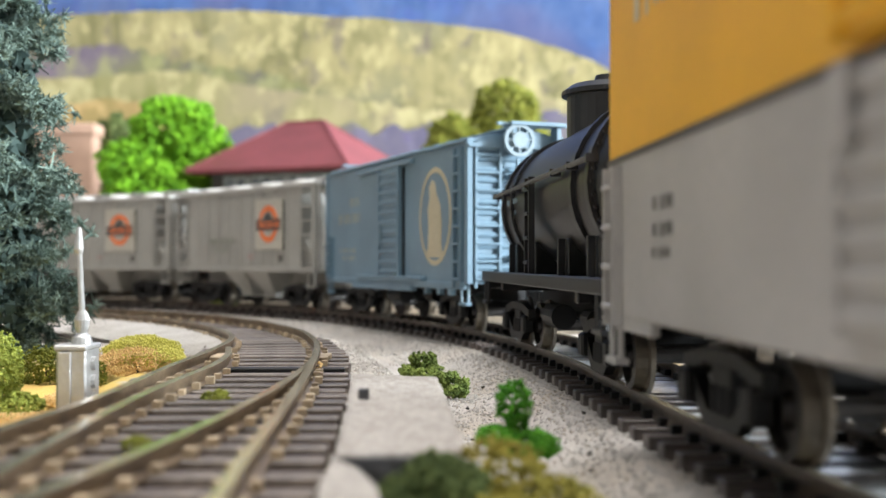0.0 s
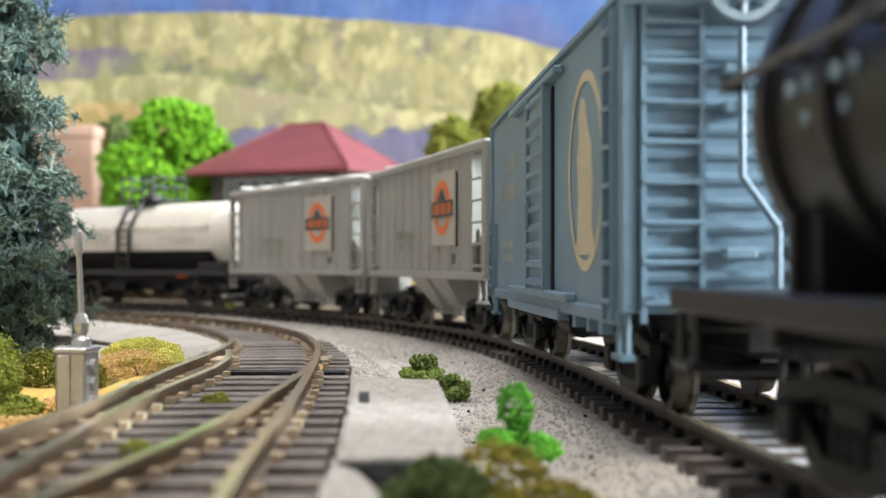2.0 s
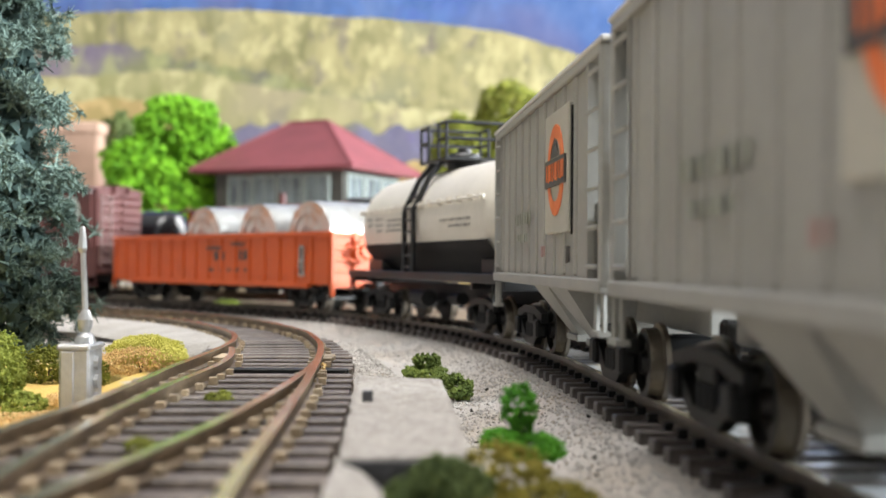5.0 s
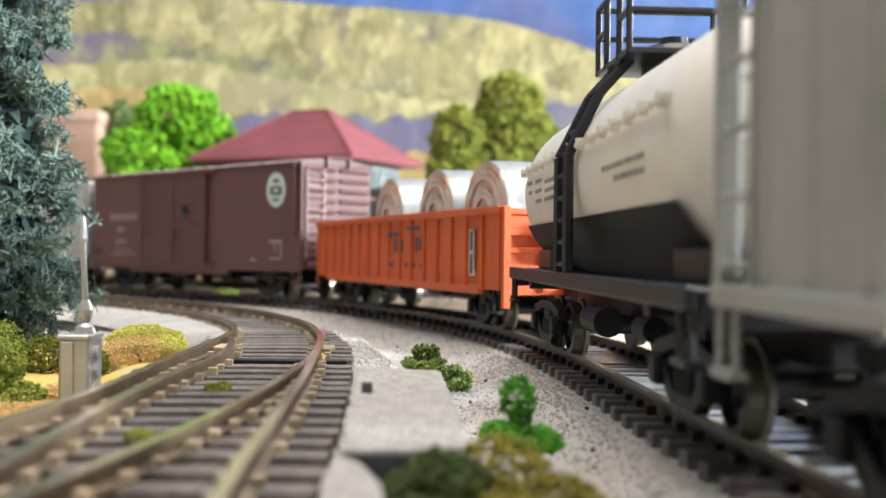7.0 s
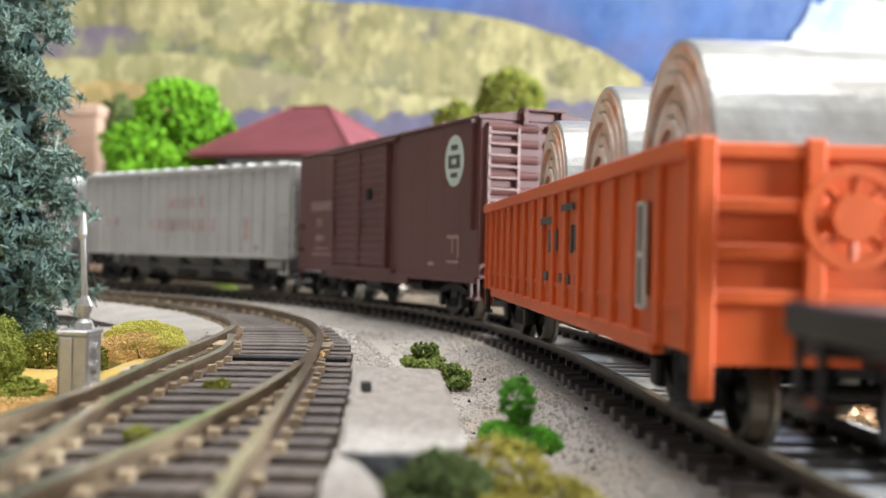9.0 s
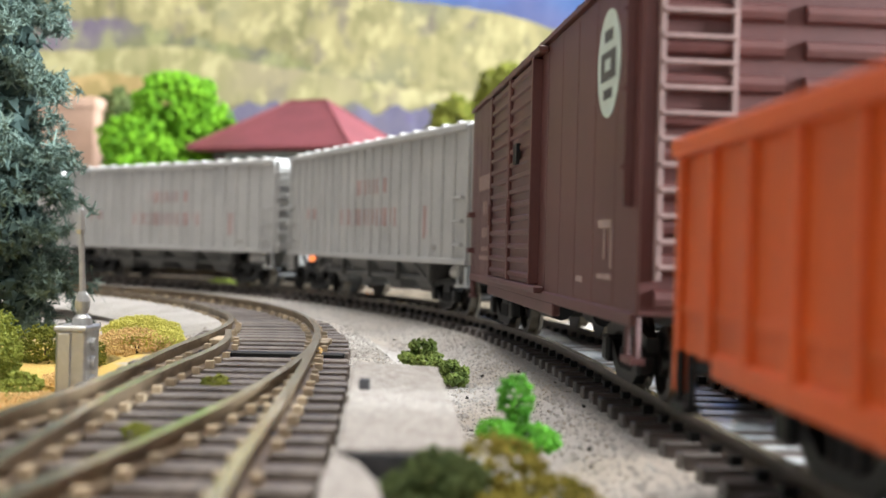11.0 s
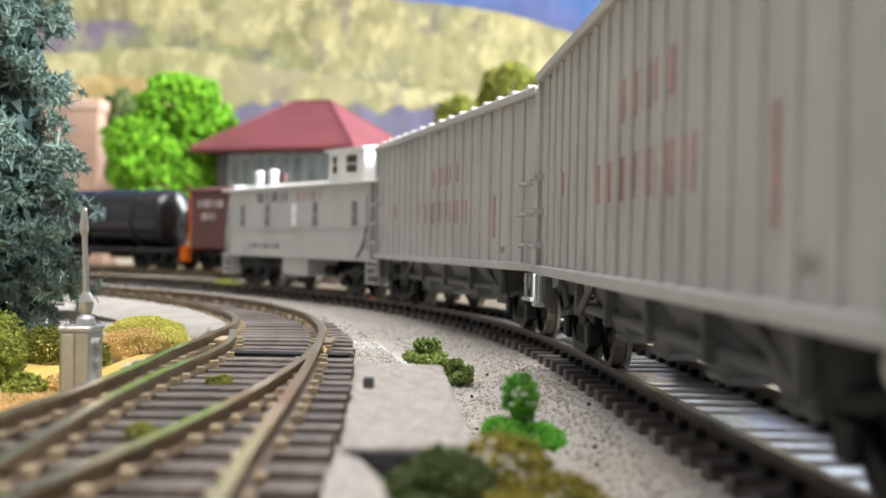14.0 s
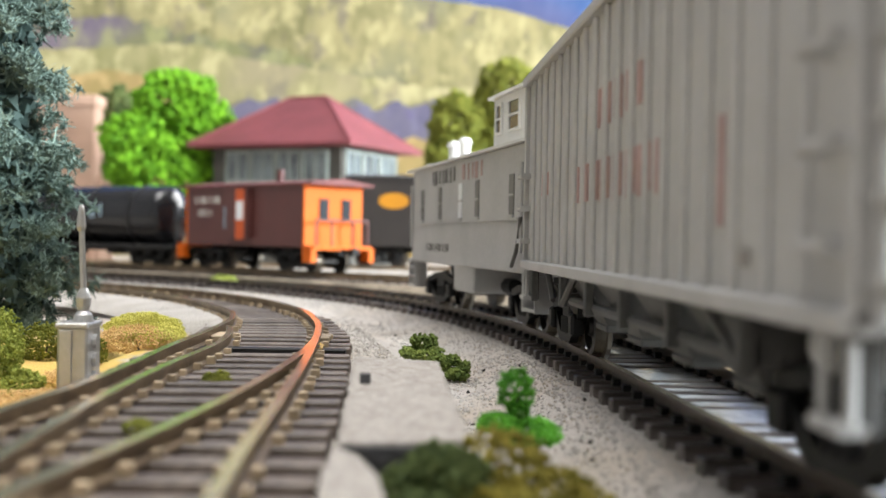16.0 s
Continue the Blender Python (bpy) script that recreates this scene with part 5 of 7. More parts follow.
    words(car, M["ink"], 0.066, 0.094, z1 - 0.0052, z1 - 0.0014, y, 7)
    words(car, M["redink"], 0.040, 0.060, z1 - 0.0052, z1 - 0.0014, y, 5)
    words(car, M["ink"], 0.072, 0.100, z0 + 0.0032, z0 + 0.0052, y, 9)
    bm = bmesh.new()
    box(bm, 0.012, L - 0.012, y - 0.0002, y + 0.0003, z0 + 0.0105, z0 + 0.0110)
    rod(bm, (a + 0.0015, y + 0.0006, z0 + 0.004), (a + 0.0015, y + 0.0006, z1 - 0.004), 0.0004, 6)
    rod(bm, (L - a - 0.0015, y + 0.0006, z0 + 0.004), (L - a - 0.0015, y + 0.0006, z1 - 0.004), 0.0004, 6)
    parts("hand_rail", bm, g, car)
    bm = bmesh.new()
    box(bm, 0.052, 0.072, -0.0150, 0.0150, 0.0060, z0 + 0.0002, 0.0004)
    part("equipment_box", bm, g, car)
    running_gear(car, L, 0.0220)
    return fitted(car, 1.3910, L, 0.1290, 0.0220)


TRAIN = [box_car_yellow(), tank_car_black(), box_car_blue(), hopper_covered(0.2998), hopper_covered(0.4205), tank_car_white(), gondola(), box_car_red(), hopper_ribbed(1.0620), hopper_ribbed(1.2362), caboose_grey()]
COILS = [coil_load()]
COILS += [copy_thing(COILS[0], Matrix.Identity(4)) for _i in range(2)]
COIL_S = [0.7196, 0.7540, 0.7950]


def body_line(s):
    return float(np.interp(s, TS, _xb)), float(np.interp(s, TS, _yb))


def car_pose(s_front, L, inset):
    """Pose of a car whose trucks ride on the line; its origin is the front end at rail height."""
    xa, ya = body_line(s_front + inset)
    xb, yb = body_line(s_front + L - inset)
    a = math.atan2(yb - ya, xb - xa)
    return Matrix.Translation((xa, ya, 0)) @ Matrix.Rotation(a, 4, "Z") @ Matrix.Translation((-inset, 0, 0))


def truck_pose(s):
    x, y, a = on_line(s)
    return Matrix.Translation((x, y, 0)) @ Matrix.Rotation(a + math.pi / 2, 4, "Z")


TIMES = [0.4 * i for i in range(41)]


def motions():
    for car, s0, L, inset in TRAIN:
        rows, front, rear = [], [], []
        for t in TIMES:
            s = s0 - SPEED * t
            m = car_pose(s, L, inset)
            rows.append((t, m))
            front.append((t, m.inverted() @ truck_pose(s + inset)))
            rear.append((t, m.inverted() @ truck_pose(s + L - inset)))
        walk(car, rows)
        trucks = [c for c in car.children if c.name.startswith("truck")]
        walk(trucks[0], front)
        walk(trucks[1], rear)
        for t in trucks:
            for w in t.children:
                if w.name.startswith("wheelset"):
                    x = w.location.x
                    walk(w, [(q / 15, Matrix.Translation((x, 0, 0.0047)) @ Matrix.Rotation(-SPEED * q / 15 / 0.0047, 4, "Y")) for q in range(241)])
    car, s0, L, inset = TRAIN[6]
    for c, sc in zip(COILS, COIL_S):
        walk(c, [(t, car_pose(s0 - SPEED * t, L, inset) @ Matrix.Translation((sc - s0, 0, 0))) for t in TIMES])


# ---- room and painted backdrop ----
def wall(name, x0, x1, y0, y1, z0, z1, mat, label):
    return solo(name, one(box, x0, x1, y0, y1, z0, z1), mat, label, kind="structure")
M["plaster"] = material("room_wall_paint", (0.32, 0.31, 0.30), 0.9, grain=60, var=0.04, bump=0.05, patch=3)
M["ceiling"] = material("ceiling_paint", (0.6, 0.59, 0.57), 0.9, grain=60, var=0.03, bump=0.05, patch=3)
M["carpet"] = material("room_floor_vinyl", (0.22, 0.19, 0.16), 0.6, grain=80, var=0.1, bump=0.1, patch=4)
wall("wall_north", -1.9, 2.0, 1.330, 1.43, -1.0, 1.9, M["plaster"], "plain painted wall behind the backdrop")
wall("wall_south", -1.9, 2.0, -1.80, -1.70, -1.0, 1.9, M["plaster"], "plain painted wall")
wall("wall_west", -2.0, -1.9, -1.80, 1.43, -1.0, 1.9, M["plaster"], "plain painted wall")
bm = bmesh.new()
for y0, y1, z0, z1 in ((-1.8, -0.60, -1.0, 1.9), (0.10, 1.43, -1.0, 1.9), (-0.60, 0.10, -1.0, 0.20), (-0.60, 0.10, 0.84, 1.9)):
    box(bm, 2.0, 2.1, y0, y1, z0, z1)
solo("wall_east", bm, M["plaster"], "plain painted wall with a window opening", kind="structure")
wall("ceiling", -2.0, 2.1, -1.8, 1.43, 1.9, 2.0, M["ceiling"], "plain white ceiling")
wall("floor", -2.0, 2.1, -1.8, 1.43, -1.1, -1.0, M["carpet"], "plain brown room floor")
wall("table_edge", -1.7, 1.2, -1.4, 1.33, -0.10, -0.03, material("layout_frame_wood", (0.35, 0.24, 0.14), 0.7, var=0.1), "wooden frame of the layout table")


def paint(name, a, b, c, scale, stretch, rough=0.85, dab=0.8):
    """Brushed backdrop paint: two colours in upright streaks, a third in patches."""
    m = bpy.data.materials.new(name)
    m.use_nodes = True
    nd, ln = m.node_tree.nodes, m.node_tree.links
    p = nd["Principled BSDF"]
    p.inputs["Roughness"].default_value = rough
    tc, mp = nd.new("ShaderNodeTexCoord"), nd.new("ShaderNodeMapping")
    mp.inputs["Scale"].default_value = stretch
    ln.new(tc.outputs["Object"], mp.inputs[0])
    n1, n2 = nd.new("ShaderNodeTexNoise"), nd.new("ShaderNodeTexNoise")
    n1.inputs["Scale"].default_value, n1.inputs["Detail"].default_value, n1.inputs["Roughness"].default_value = scale, 5, 0.65
    n2.inputs["Scale"].default_value, n2.inputs["Detail"].default_value = scale * 0.28, 4
    ln.new(mp.outputs[0], n1.inputs["Vector"])
    ln.new(tc.outputs["Object"], n2.inputs["Vector"])
    r1, r2 = nd.new("ShaderNodeValToRGB"), nd.new("ShaderNodeValToRGB")
    r1.color_ramp.elements[0].position, r1.color_ramp.elements[1].position = 0.36, 0.62
    r1.color_ramp.elements[0].color, r1.color_ramp.elements[1].color = (*b, 1), (*a, 1)
    r2.color_ramp.elements[0].position, r2.color_ramp.elements[1].position = 0.52, 0.66
    ln.new(n1.outputs["Fac"], r1.inputs[0])
    ln.new(n2.outputs["Fac"], r2.inputs[0])
    mx = nd.new("ShaderNodeMixRGB")
    ln.new(r2.outputs[0], mx.inputs[0])
    ln.new(r1.outputs[0], mx.inputs[1])
    mx.inputs[2].default_value = (*c, 1)
    # dabs: dry-brushed light touches and darker violet ones
    last = mx
    for k, lo, hi, col in ((2.3, 0.52, 0.62, tuple(min(0.9, 1.45 * v + 0.02) for v in a)), (1.7, 0.57, 0.66, (b[0] * 0.72, b[1] * 0.62, b[2] * 0.9 + 0.03))):
        n3, r3, m3 = nd.new("ShaderNodeTexNoise"), nd.new("ShaderNodeMapRange"), nd.new("ShaderNodeMixRGB")
        mp3 = nd.new("ShaderNodeMapping")
        mp3.inputs["Scale"].default_value, mp3.inputs["Location"].default_value = (1.0, 1.0, 0.7), (k * 3.1, 0, k)
        ln.new(tc.outputs["Object"], mp3.inputs[0])
        n3.inputs["Scale"].default_value, n3.inputs["Detail"].default_value, n3.inputs["Roughness"].default_value = scale * k * dab, 6, 0.6
        ln.new(mp3.outputs[0], n3.inputs["Vector"])
        r3.inputs[1].default_value, r3.inputs[2].default_value, r3.inputs[4].default_value = lo, hi, 0.6
        ln.new(n3.outputs["Fac"], r3.inputs[0])
        ln.new(r3.outputs[0], m3.inputs[0])
        ln.new(last.outputs[0], m3.inputs[1])
        m3.inputs[2].default_value = (*col, 1)
        last = m3
    ln.new(last.outputs[0], p.inputs["Base Color"])
    return m


def painted_layer(name, y, outline, mat, label, jag=0.0, seed=0, low=-0.1, freq=90):
    """A flat painted shape of the backdrop, its top edge through (x, z) pairs."""
    xs_ = np.linspace(outline[0][0], outline[-1][0], 160)
    pts = smooth_line(outline, 400)
    px, pz = [p[0] for p in pts], [p[1] for p in pts]
    bm = bmesh.new()
    top, bot, back = [], [], []
    for x in xs_:
        z = float(np.interp(x, px, pz)) + jag * noise.noise((x * freq, seed * 3.1, 0)) + jag * 0.5 * noise.noise((x * freq * 3, seed, 4))
        top.append(bm.verts.new((x, y, z)))
        bot.append(bm.verts.new((x, y, low)))
        back.append(bm.verts.new((x, y + 0.0025, z)))
    for i in range(len(xs_) - 1):
        bm.faces.new((bot[i], bot[i + 1], top[i + 1], top[i]))
        bm.faces.new((top[i], top[i + 1], back[i + 1], back[i]))
    return solo(name, bm, mat, label, kind="structure")


sky = paint("painted_blue_sky", (0.024, 0.066, 0.190), (0.080, 0.125, 0.260), (0.085, 0.082, 0.175), 13, (1.2, 1, 0.8))
painted_layer("backdrop", 1.325, [(-1.85, 1.1), (0.0, 1.1), (1.95, 1.1)], sky, "blue and violet painted sky backdrop")
painted_layer("backdrop_cloud", 1.321, [(0.36, 0.06), (0.385, 0.245), (0.44, 0.32), (0.62, 0.36), (0.95, 0.40), (1.4, 0.4)], paint("painted_white_cloud", (0.40, 0.43, 0.47), (0.22, 0.28, 0.40), (0.44, 0.45, 0.46), 14, (1, 1, 1)), "white cloud painted on the backdrop", 0.012, 3)
painted_layer("backdrop_small_cloud", 1.319, [(0.228, 0.19), (0.236, 0.212), (0.248, 0.223), (0.262, 0.220), (0.29, 0.200), (0.34, 0.18)], paint("painted_pale_cloud", (0.42, 0.44, 0.46), (0.30, 0.34, 0.40), (0.44, 0.45, 0.46), 30, (1, 1, 1)), "small white cloud painted behind the ridge", 0.003, 4)
painted_layer("backdrop_ridge", 1.317, [(-1.85, 0.20), (-0.2, 0.22), (0.08, 0.212), (0.20, 0.218), (0.232, 0.211), (0.244, 0.200), (0.27, 0.195), (0.5, 0.19), (0.9, 0.23), (1.4, 0.2)], paint("painted_slate_ridge", (0.099, 0.106, 0.158), (0.132, 0.132, 0.185), (0.119, 0.106, 0.172), 16, (1, 1, 0.6)), "slate blue ridge painted on the backdrop", 0.004, 5)
painted_layer("backdrop_hill", 1.313, [(-1.85, 0.26), (-0.8, 0.28), (-0.42, 0.298), (-0.255, 0.3035), (-0.141, 0.297), (-0.02, 0.290), (0.074, 0.277), (0.1375, 0.258), (0.177, 0.2425), (0.207, 0.224), (0.225, 0.205), (0.232, 0.10)], paint("painted_yellow_hill", (0.285, 0.250, 0.118), (0.135, 0.125, 0.052), (0.185, 0.175, 0.098), 30, (1.2, 1, 0.45)), "yellow-green hill painted on the backdrop", 0.002, 7)
painted_layer("backdrop_wood", 1.309, [(-0.62, 0.258), (-0.46, 0.256), (-0.37, 0.262), (-0.30, 0.246), (-0.25, 0.238), (-0.19, 0.229), (-0.15, 0.216)], paint("painted_olive_wood", (0.165, 0.165, 0.066), (0.112, 0.106, 0.079), (0.139, 0.112, 0.139), 26, (1, 1, 0.5)), "grey-olive wood band painted on the backdrop", 0.008, 9)
painted_layer("backdrop_field", 1.305, [(-1.2, 0.20), (-0.5, 0.222), (-0.36, 0.229), (-0.29, 0.233), (-0.22, 0.217), (-0.12, 0.204), (0.0, 0.188), (0.12, 0.200), (0.20, 0.190)], paint("painted_pale_field", (0.297, 0.264, 0.132), (0.178, 0.172, 0.066), (0.238, 0.205, 0.119), 24, (1, 1, 0.4)), "pale yellow field painted on the backdrop", 0.005, 11)
painted_layer("backdrop_trees", 1.301, [(-0.27, 0.13), (-0.25, 0.158), (-0.20, 0.166), (-0.14, 0.162), (-0.08, 0.172), (-0.03, 0.168), (0.03, 0.172), (0.09, 0.18), (0.16, 0.186), (0.24, 0.178), (0.5, 0.18)], paint("painted_violet_trees", (0.086, 0.079, 0.132), (0.125, 0.112, 0.152), (0.145, 0.139, 0.092), 30, (1.6, 1, 0.5)), "violet tree line painted on the backdrop", 0.014, 13, freq=45)
painted_layer("backdrop_meadow", 1.297, [(-1.2, 0.15), (-0.5, 0.185), (-0.38, 0.20), (-0.30, 0.185), (-0.25, 0.16), (-0.2, 0.135), (0.0, 0.13), (0.5, 0.13)], paint("painted_ochre_meadow", (0.310, 0.211, 0.086), (0.238, 0.185, 0.066), (0.277, 0.231, 0.086), 24, (1, 1, 0.5)), "ochre meadow painted on the backdrop", 0.004, 17)


# ---- foliage ----
def leaf_material(name, a, b, rough=0.75):
    m = bpy.data.materials.new(name)
    m.use_nodes = True
    nd, ln = m.node_tree.nodes, m.node_tree.links
    p = nd["Principled BSDF"]
    geo, ramp = nd.new("ShaderNodeNewGeometry"), nd.new("ShaderNodeValToRGB")
    tc, nz = nd.new("ShaderNodeTexCoord"), nd.new("ShaderNodeTexNoise")
    nz.inputs["Scale"].default_value, nz.inputs["Detail"].default_value = 160, 3
    ln.new(tc.outputs["Object"], nz.inputs["Vector"])
    av = nd.new("ShaderNodeMath")
    av.operation = "MULTIPLY_ADD"
    av.inputs[1].default_value = 0.55
    ln.new(geo.outputs["Random Per Island"], av.inputs[0])
    sc = nd.new("ShaderNodeMapRange")
    sc.inputs[1].default_value, sc.inputs[2].default_value, sc.inputs[3].default_value, sc.inputs[4].default_value = 0.3, 0.7, 0.0, 0.45
    ln.new(nz.outputs["Fac"], sc.inputs[0])
    ln.new(sc.outputs[0], av.inputs[2])
    ramp.color_ramp.elements[0].color, ramp.color_ramp.elements[1].color = (*a, 1), (*b, 1)
    ln.new(av.outputs[0], ramp.inputs[0])
    ln.new(ramp.outputs[0], p.inputs["Base Color"])
    p.inputs["Roughness"].default_value = rough
    p.inputs["Specular IOR Level"].default_value = 0.2
    return m


OCT_F = [(0, 2, 4), (2, 1, 4), (1, 3, 4), (3, 0, 4), (2, 0, 5), (1, 2, 5), (3, 1, 5), (0, 3, 5)]


def foam(name, lumps, n, size, mat, parent, seed):
    """Ground foam: many small uneven crumbs over a few lumps (x, y, z, rx, ry, rz)."""
    rng = np.random.default_rng(seed)
    verts, faces = [], []
    total = sum(l[3] * l[4] for l in lumps)
    base = np.array([(1, 0, 0), (-1, 0, 0), (0, 1, 0), (0, -1, 0), (0, 0, 1), (0, 0, -1)], float)
    for x, y, z, rx, ry, rz in lumps:
        for _ in range(int(n * rx * ry / total)):
            d = rng.normal(size=3)
            d /= np.linalg.norm(d)
            k = rng.uniform(0.55, 1.0) ** 0.5
            bump = 1 + 0.22 * noise.noise((x * 50 + d[0] * 2.2, y * 50 + d[1] * 2.2, d[2] * 2.2 + seed))
            c = np.array((x, y, z)) + d * k * bump * (rx, ry, rz)
            s = size * rng.uniform(0.5, 1.35)
            q = np.linalg.qr(rng.normal(size=(3, 3)))[0]
            v = (base * rng.uniform(0.55, 1.25, (6, 1)) * s) @ q + c
            i = len(verts)
            verts += v.tolist()
            faces += [(i + a, i + b, i + e) for a, b, e in OCT_F]
    me = bpy.data.meshes.new(name)
    me.from_pydata(verts, [], faces)
    me.materials.append(mat)
    ob = new(name, me)
    ob.parent = parent
    return ob


def wood(bm, a, b, r0, r1, seed, steps=6, wig=0.12):
    rnd = random.Random(seed)
    a, b = Vector(a), Vector(b)
    p, n = a, (b - a).length
    for i in range(steps):
        q = a.lerp(b, (i + 1) / steps) + Vector((rnd.uniform(-1, 1), rnd.uniform(-1, 1), 0)) * n * wig / steps
        rod(bm, p, q, r0 + (r1 - r0) * i / steps, 8, r0 + (r1 - r0) * (i + 1) / steps)
        p = q


M["bark"] = material("brown_bark", (0.11, 0.075, 0.05), 0.9, grain=500, var=0.3, bump=0.6)


def broad_tree(label, x, y, z0, lumps, n, size, mat, seed):
    tree = thing("tree", label, "tree", "model trees")
    bm = bmesh.new()
    top = max(l[2] for l in lumps)
    wood(bm, (x, y, z0), (x, y, z0 + (top - z0) * 0.8), 0.0035, 0.0014, seed)
    for i, l in enumerate(lumps):
        wood(bm, (x, y, z0 + (l[2] - z0) * 0.45), (l[0], l[1], l[2]), 0.0016, 0.0006, seed + i, 4)
    part("trunk", bm, M["bark"], tree)
    foam("crown", lumps, n, size, mat, tree, seed)
    return tree


bright = leaf_material("bright_green_foam", (0.04, 0.13, 0.005), (0.20, 0.45, 0.02))
olive = leaf_material("olive_foam", (0.075, 0.095, 0.012), (0.24, 0.25, 0.04))
dry = leaf_material("dry_olive_foam", (0.10, 0.095, 0.012), (0.34, 0.28, 0.05))
deep = leaf_material("deep_green_foam", (0.025, 0.045, 0.014), (0.14, 0.175, 0.055))
fresh = leaf_material("fresh_green_foam", (0.03, 0.14, 0.012), (0.13, 0.40, 0.03))
blue_green = leaf_material("blue_green_fibre", (0.026, 0.052, 0.044), (0.21, 0.285, 0.24))
lime = leaf_material("yellow_green_foam", (0.15, 0.20, 0.03), (0.38, 0.42, 0.09))
straw = leaf_material("orange_straw_turf", (0.58, 0.34, 0.11), (0.85, 0.66, 0.34))
gold = leaf_material("yellow_turf", (0.50, 0.48, 0.09), (0.72, 0.68, 0.20))

broad_tree("bright green foam tree beside the red-roofed tower", -0.205, 0.88, -0.004, [(-0.205, 0.88, 0.116, 0.032, 0.03, 0.027), (-0.230, 0.87, 0.086, 0.028, 0.025, 0.026), (-0.184, 0.88, 0.098, 0.027, 0.025, 0.026), (-0.205, 0.865, 0.068, 0.045, 0.03, 0.026), (-0.188, 0.87, 0.125, 0.016, 0.02, 0.013), (-0.170, 0.87, 0.070, 0.018, 0.02, 0.024)], 5200, 0.0030, bright, 21)
broad_tree("tall olive foam tree in front of the backdrop", 0.055, 1.0, -0.004, [(0.055, 1.0, 0.138, 0.030, 0.03, 0.036), (0.062, 1.0, 0.115, 0.037, 0.03, 0.030), (0.050, 1.0, 0.092, 0.040, 0.03, 0.030)], 4200, 0.0030, olive, 31)
broad_tree("low olive foam tree in front of the backdrop", 0.008, 0.99, -0.004, [(0.010, 0.99, 0.116, 0.024, 0.025, 0.027), (0.008, 0.99, 0.088, 0.026, 0.025, 0.026)], 2600, 0.0030, olive, 33)
broad_tree("dark olive foam tree by the beige building", -0.285, 0.99, -0.004, [(-0.278, 0.99, 0.112, 0.020, 0.02, 0.033), (-0.285, 0.99, 0.07, 0.026, 0.02, 0.034)], 1800, 0.0030, deep, 35)


def conifer():
    tree = thing("conifer", "tall blue-green fibre conifer beside the siding", "tree", "model trees")
    cx, cy, z0, h = -0.1000, 0.250, -0.0045, 0.150
    bm = bmesh.new()
    wood(bm, (cx, cy, z0), (cx, cy, z0 + h), 0.0030, 0.0006, 41, 10, 0.04)
    part("trunk", bm, M["bark"], tree)
    rng = np.random.default_rng(44)
    verts, faces, sv, sf = [], [], [], []

    def strip(p, d, ln_, w, bend, V, Fc, segs=3):
        side = np.cross(d, rng.normal(size=3))
        side /= np.linalg.norm(side) + 1e-9
        curl = rng.normal(size=3) * bend
        i = len(V)
        for k in range(segs + 1):
            u = k / segs
            c = p + d * ln_ * u + curl * ln_ * u * u
            ww = w * (1 - 0.45 * u)
            V.append((c - side * ww).tolist())
            V.append((c + side * ww).tolist())
        for k in range(segs):
            Fc.append((i + 2 * k, i + 2 * k + 1, i + 2 * k + 3, i + 2 * k + 2))

    for b in range(235):
        u = rng.uniform(0, 1) ** 1.1
        z = z0 + 0.005 + u * h
        a = rng.uniform(0, 2 * np.pi)
        reach = (0.0238 * (1 - u * 0.36)) * rng.uniform(0.74, 1.04)
        dirv = np.array((math.cos(a), math.sin(a), rng.uniform(-0.35, 0.20)))
        dirv /= np.linalg.norm(dirv)
        root = np.array((cx, cy, z))
        droop = rng.uniform(-0.35, 0.0)
        # a bough: a drooping row of fluffy tufts, each a knot of short curled fibres
        for k in range(17):
            q = 0.35 + 0.65 * (k + rng.uniform(0, 1)) / 17
            c = root + dirv * reach * q + np.array((0, 0, droop * reach * q * q)) + rng.normal(size=3) * (0.0017, 0.0017, 0.0010)
            fat = rng.uniform(0.0007, 0.0013)
            for _k in range(46):
                d = rng.normal(size=3)
                d /= np.linalg.norm(d)
                strip(c + d * fat * rng.uniform(0.1, 1.0), d * 0.5 + rng.normal(size=3) * 0.6, rng.uniform(0.0004, 0.0009), rng.uniform(0.00014, 0.00026), 1.1, verts, faces, 2)
        if b % 2:
            d = dirv + rng.normal(size=3) * 0.6
            d /= np.linalg.norm(d)
            strip(root + dirv * reach * rng.uniform(0.4, 0.8), d, rng.uniform(0.002, 0.0035), 0.00006, 0.9, sv, sf, 6)
    # foam core in a darker copy of the green, as shade between the boughs
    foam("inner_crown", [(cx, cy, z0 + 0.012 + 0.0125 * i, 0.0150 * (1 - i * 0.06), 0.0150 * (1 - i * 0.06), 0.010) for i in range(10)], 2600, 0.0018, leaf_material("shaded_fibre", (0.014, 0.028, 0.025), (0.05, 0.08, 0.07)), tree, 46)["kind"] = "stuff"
    for nm, V, Fc, mt in (("crown", verts, faces, blue_green), ("loose_fibres", sv, sf, leaf_material("pale_fibre", (0.20, 0.24, 0.21), (0.40, 0.42, 0.36)))):
        me = bpy.data.meshes.new(nm)
        me.from_pydata(V, [], Fc)
        me.materials.append(mt)
        ob = new(nm, me)
        ob.parent = tree
        ob["kind"] = "stuff"


conifer()


def shrub(label, lumps, n, size, mat, seed, name="shrub"):
    s = thing(name, label, "shrub", "foam shrubs")
    foam("foliage", lumps, n, size, mat, s, seed)
    bm = bmesh.new()
    x, y, z = lumps[0][:3]
    rod(bm, (x, y, z - lumps[0][5] - 0.002), (x, y, z), 0.0004, 6)
    part("stem", bm, M["bark"], s)
    return s


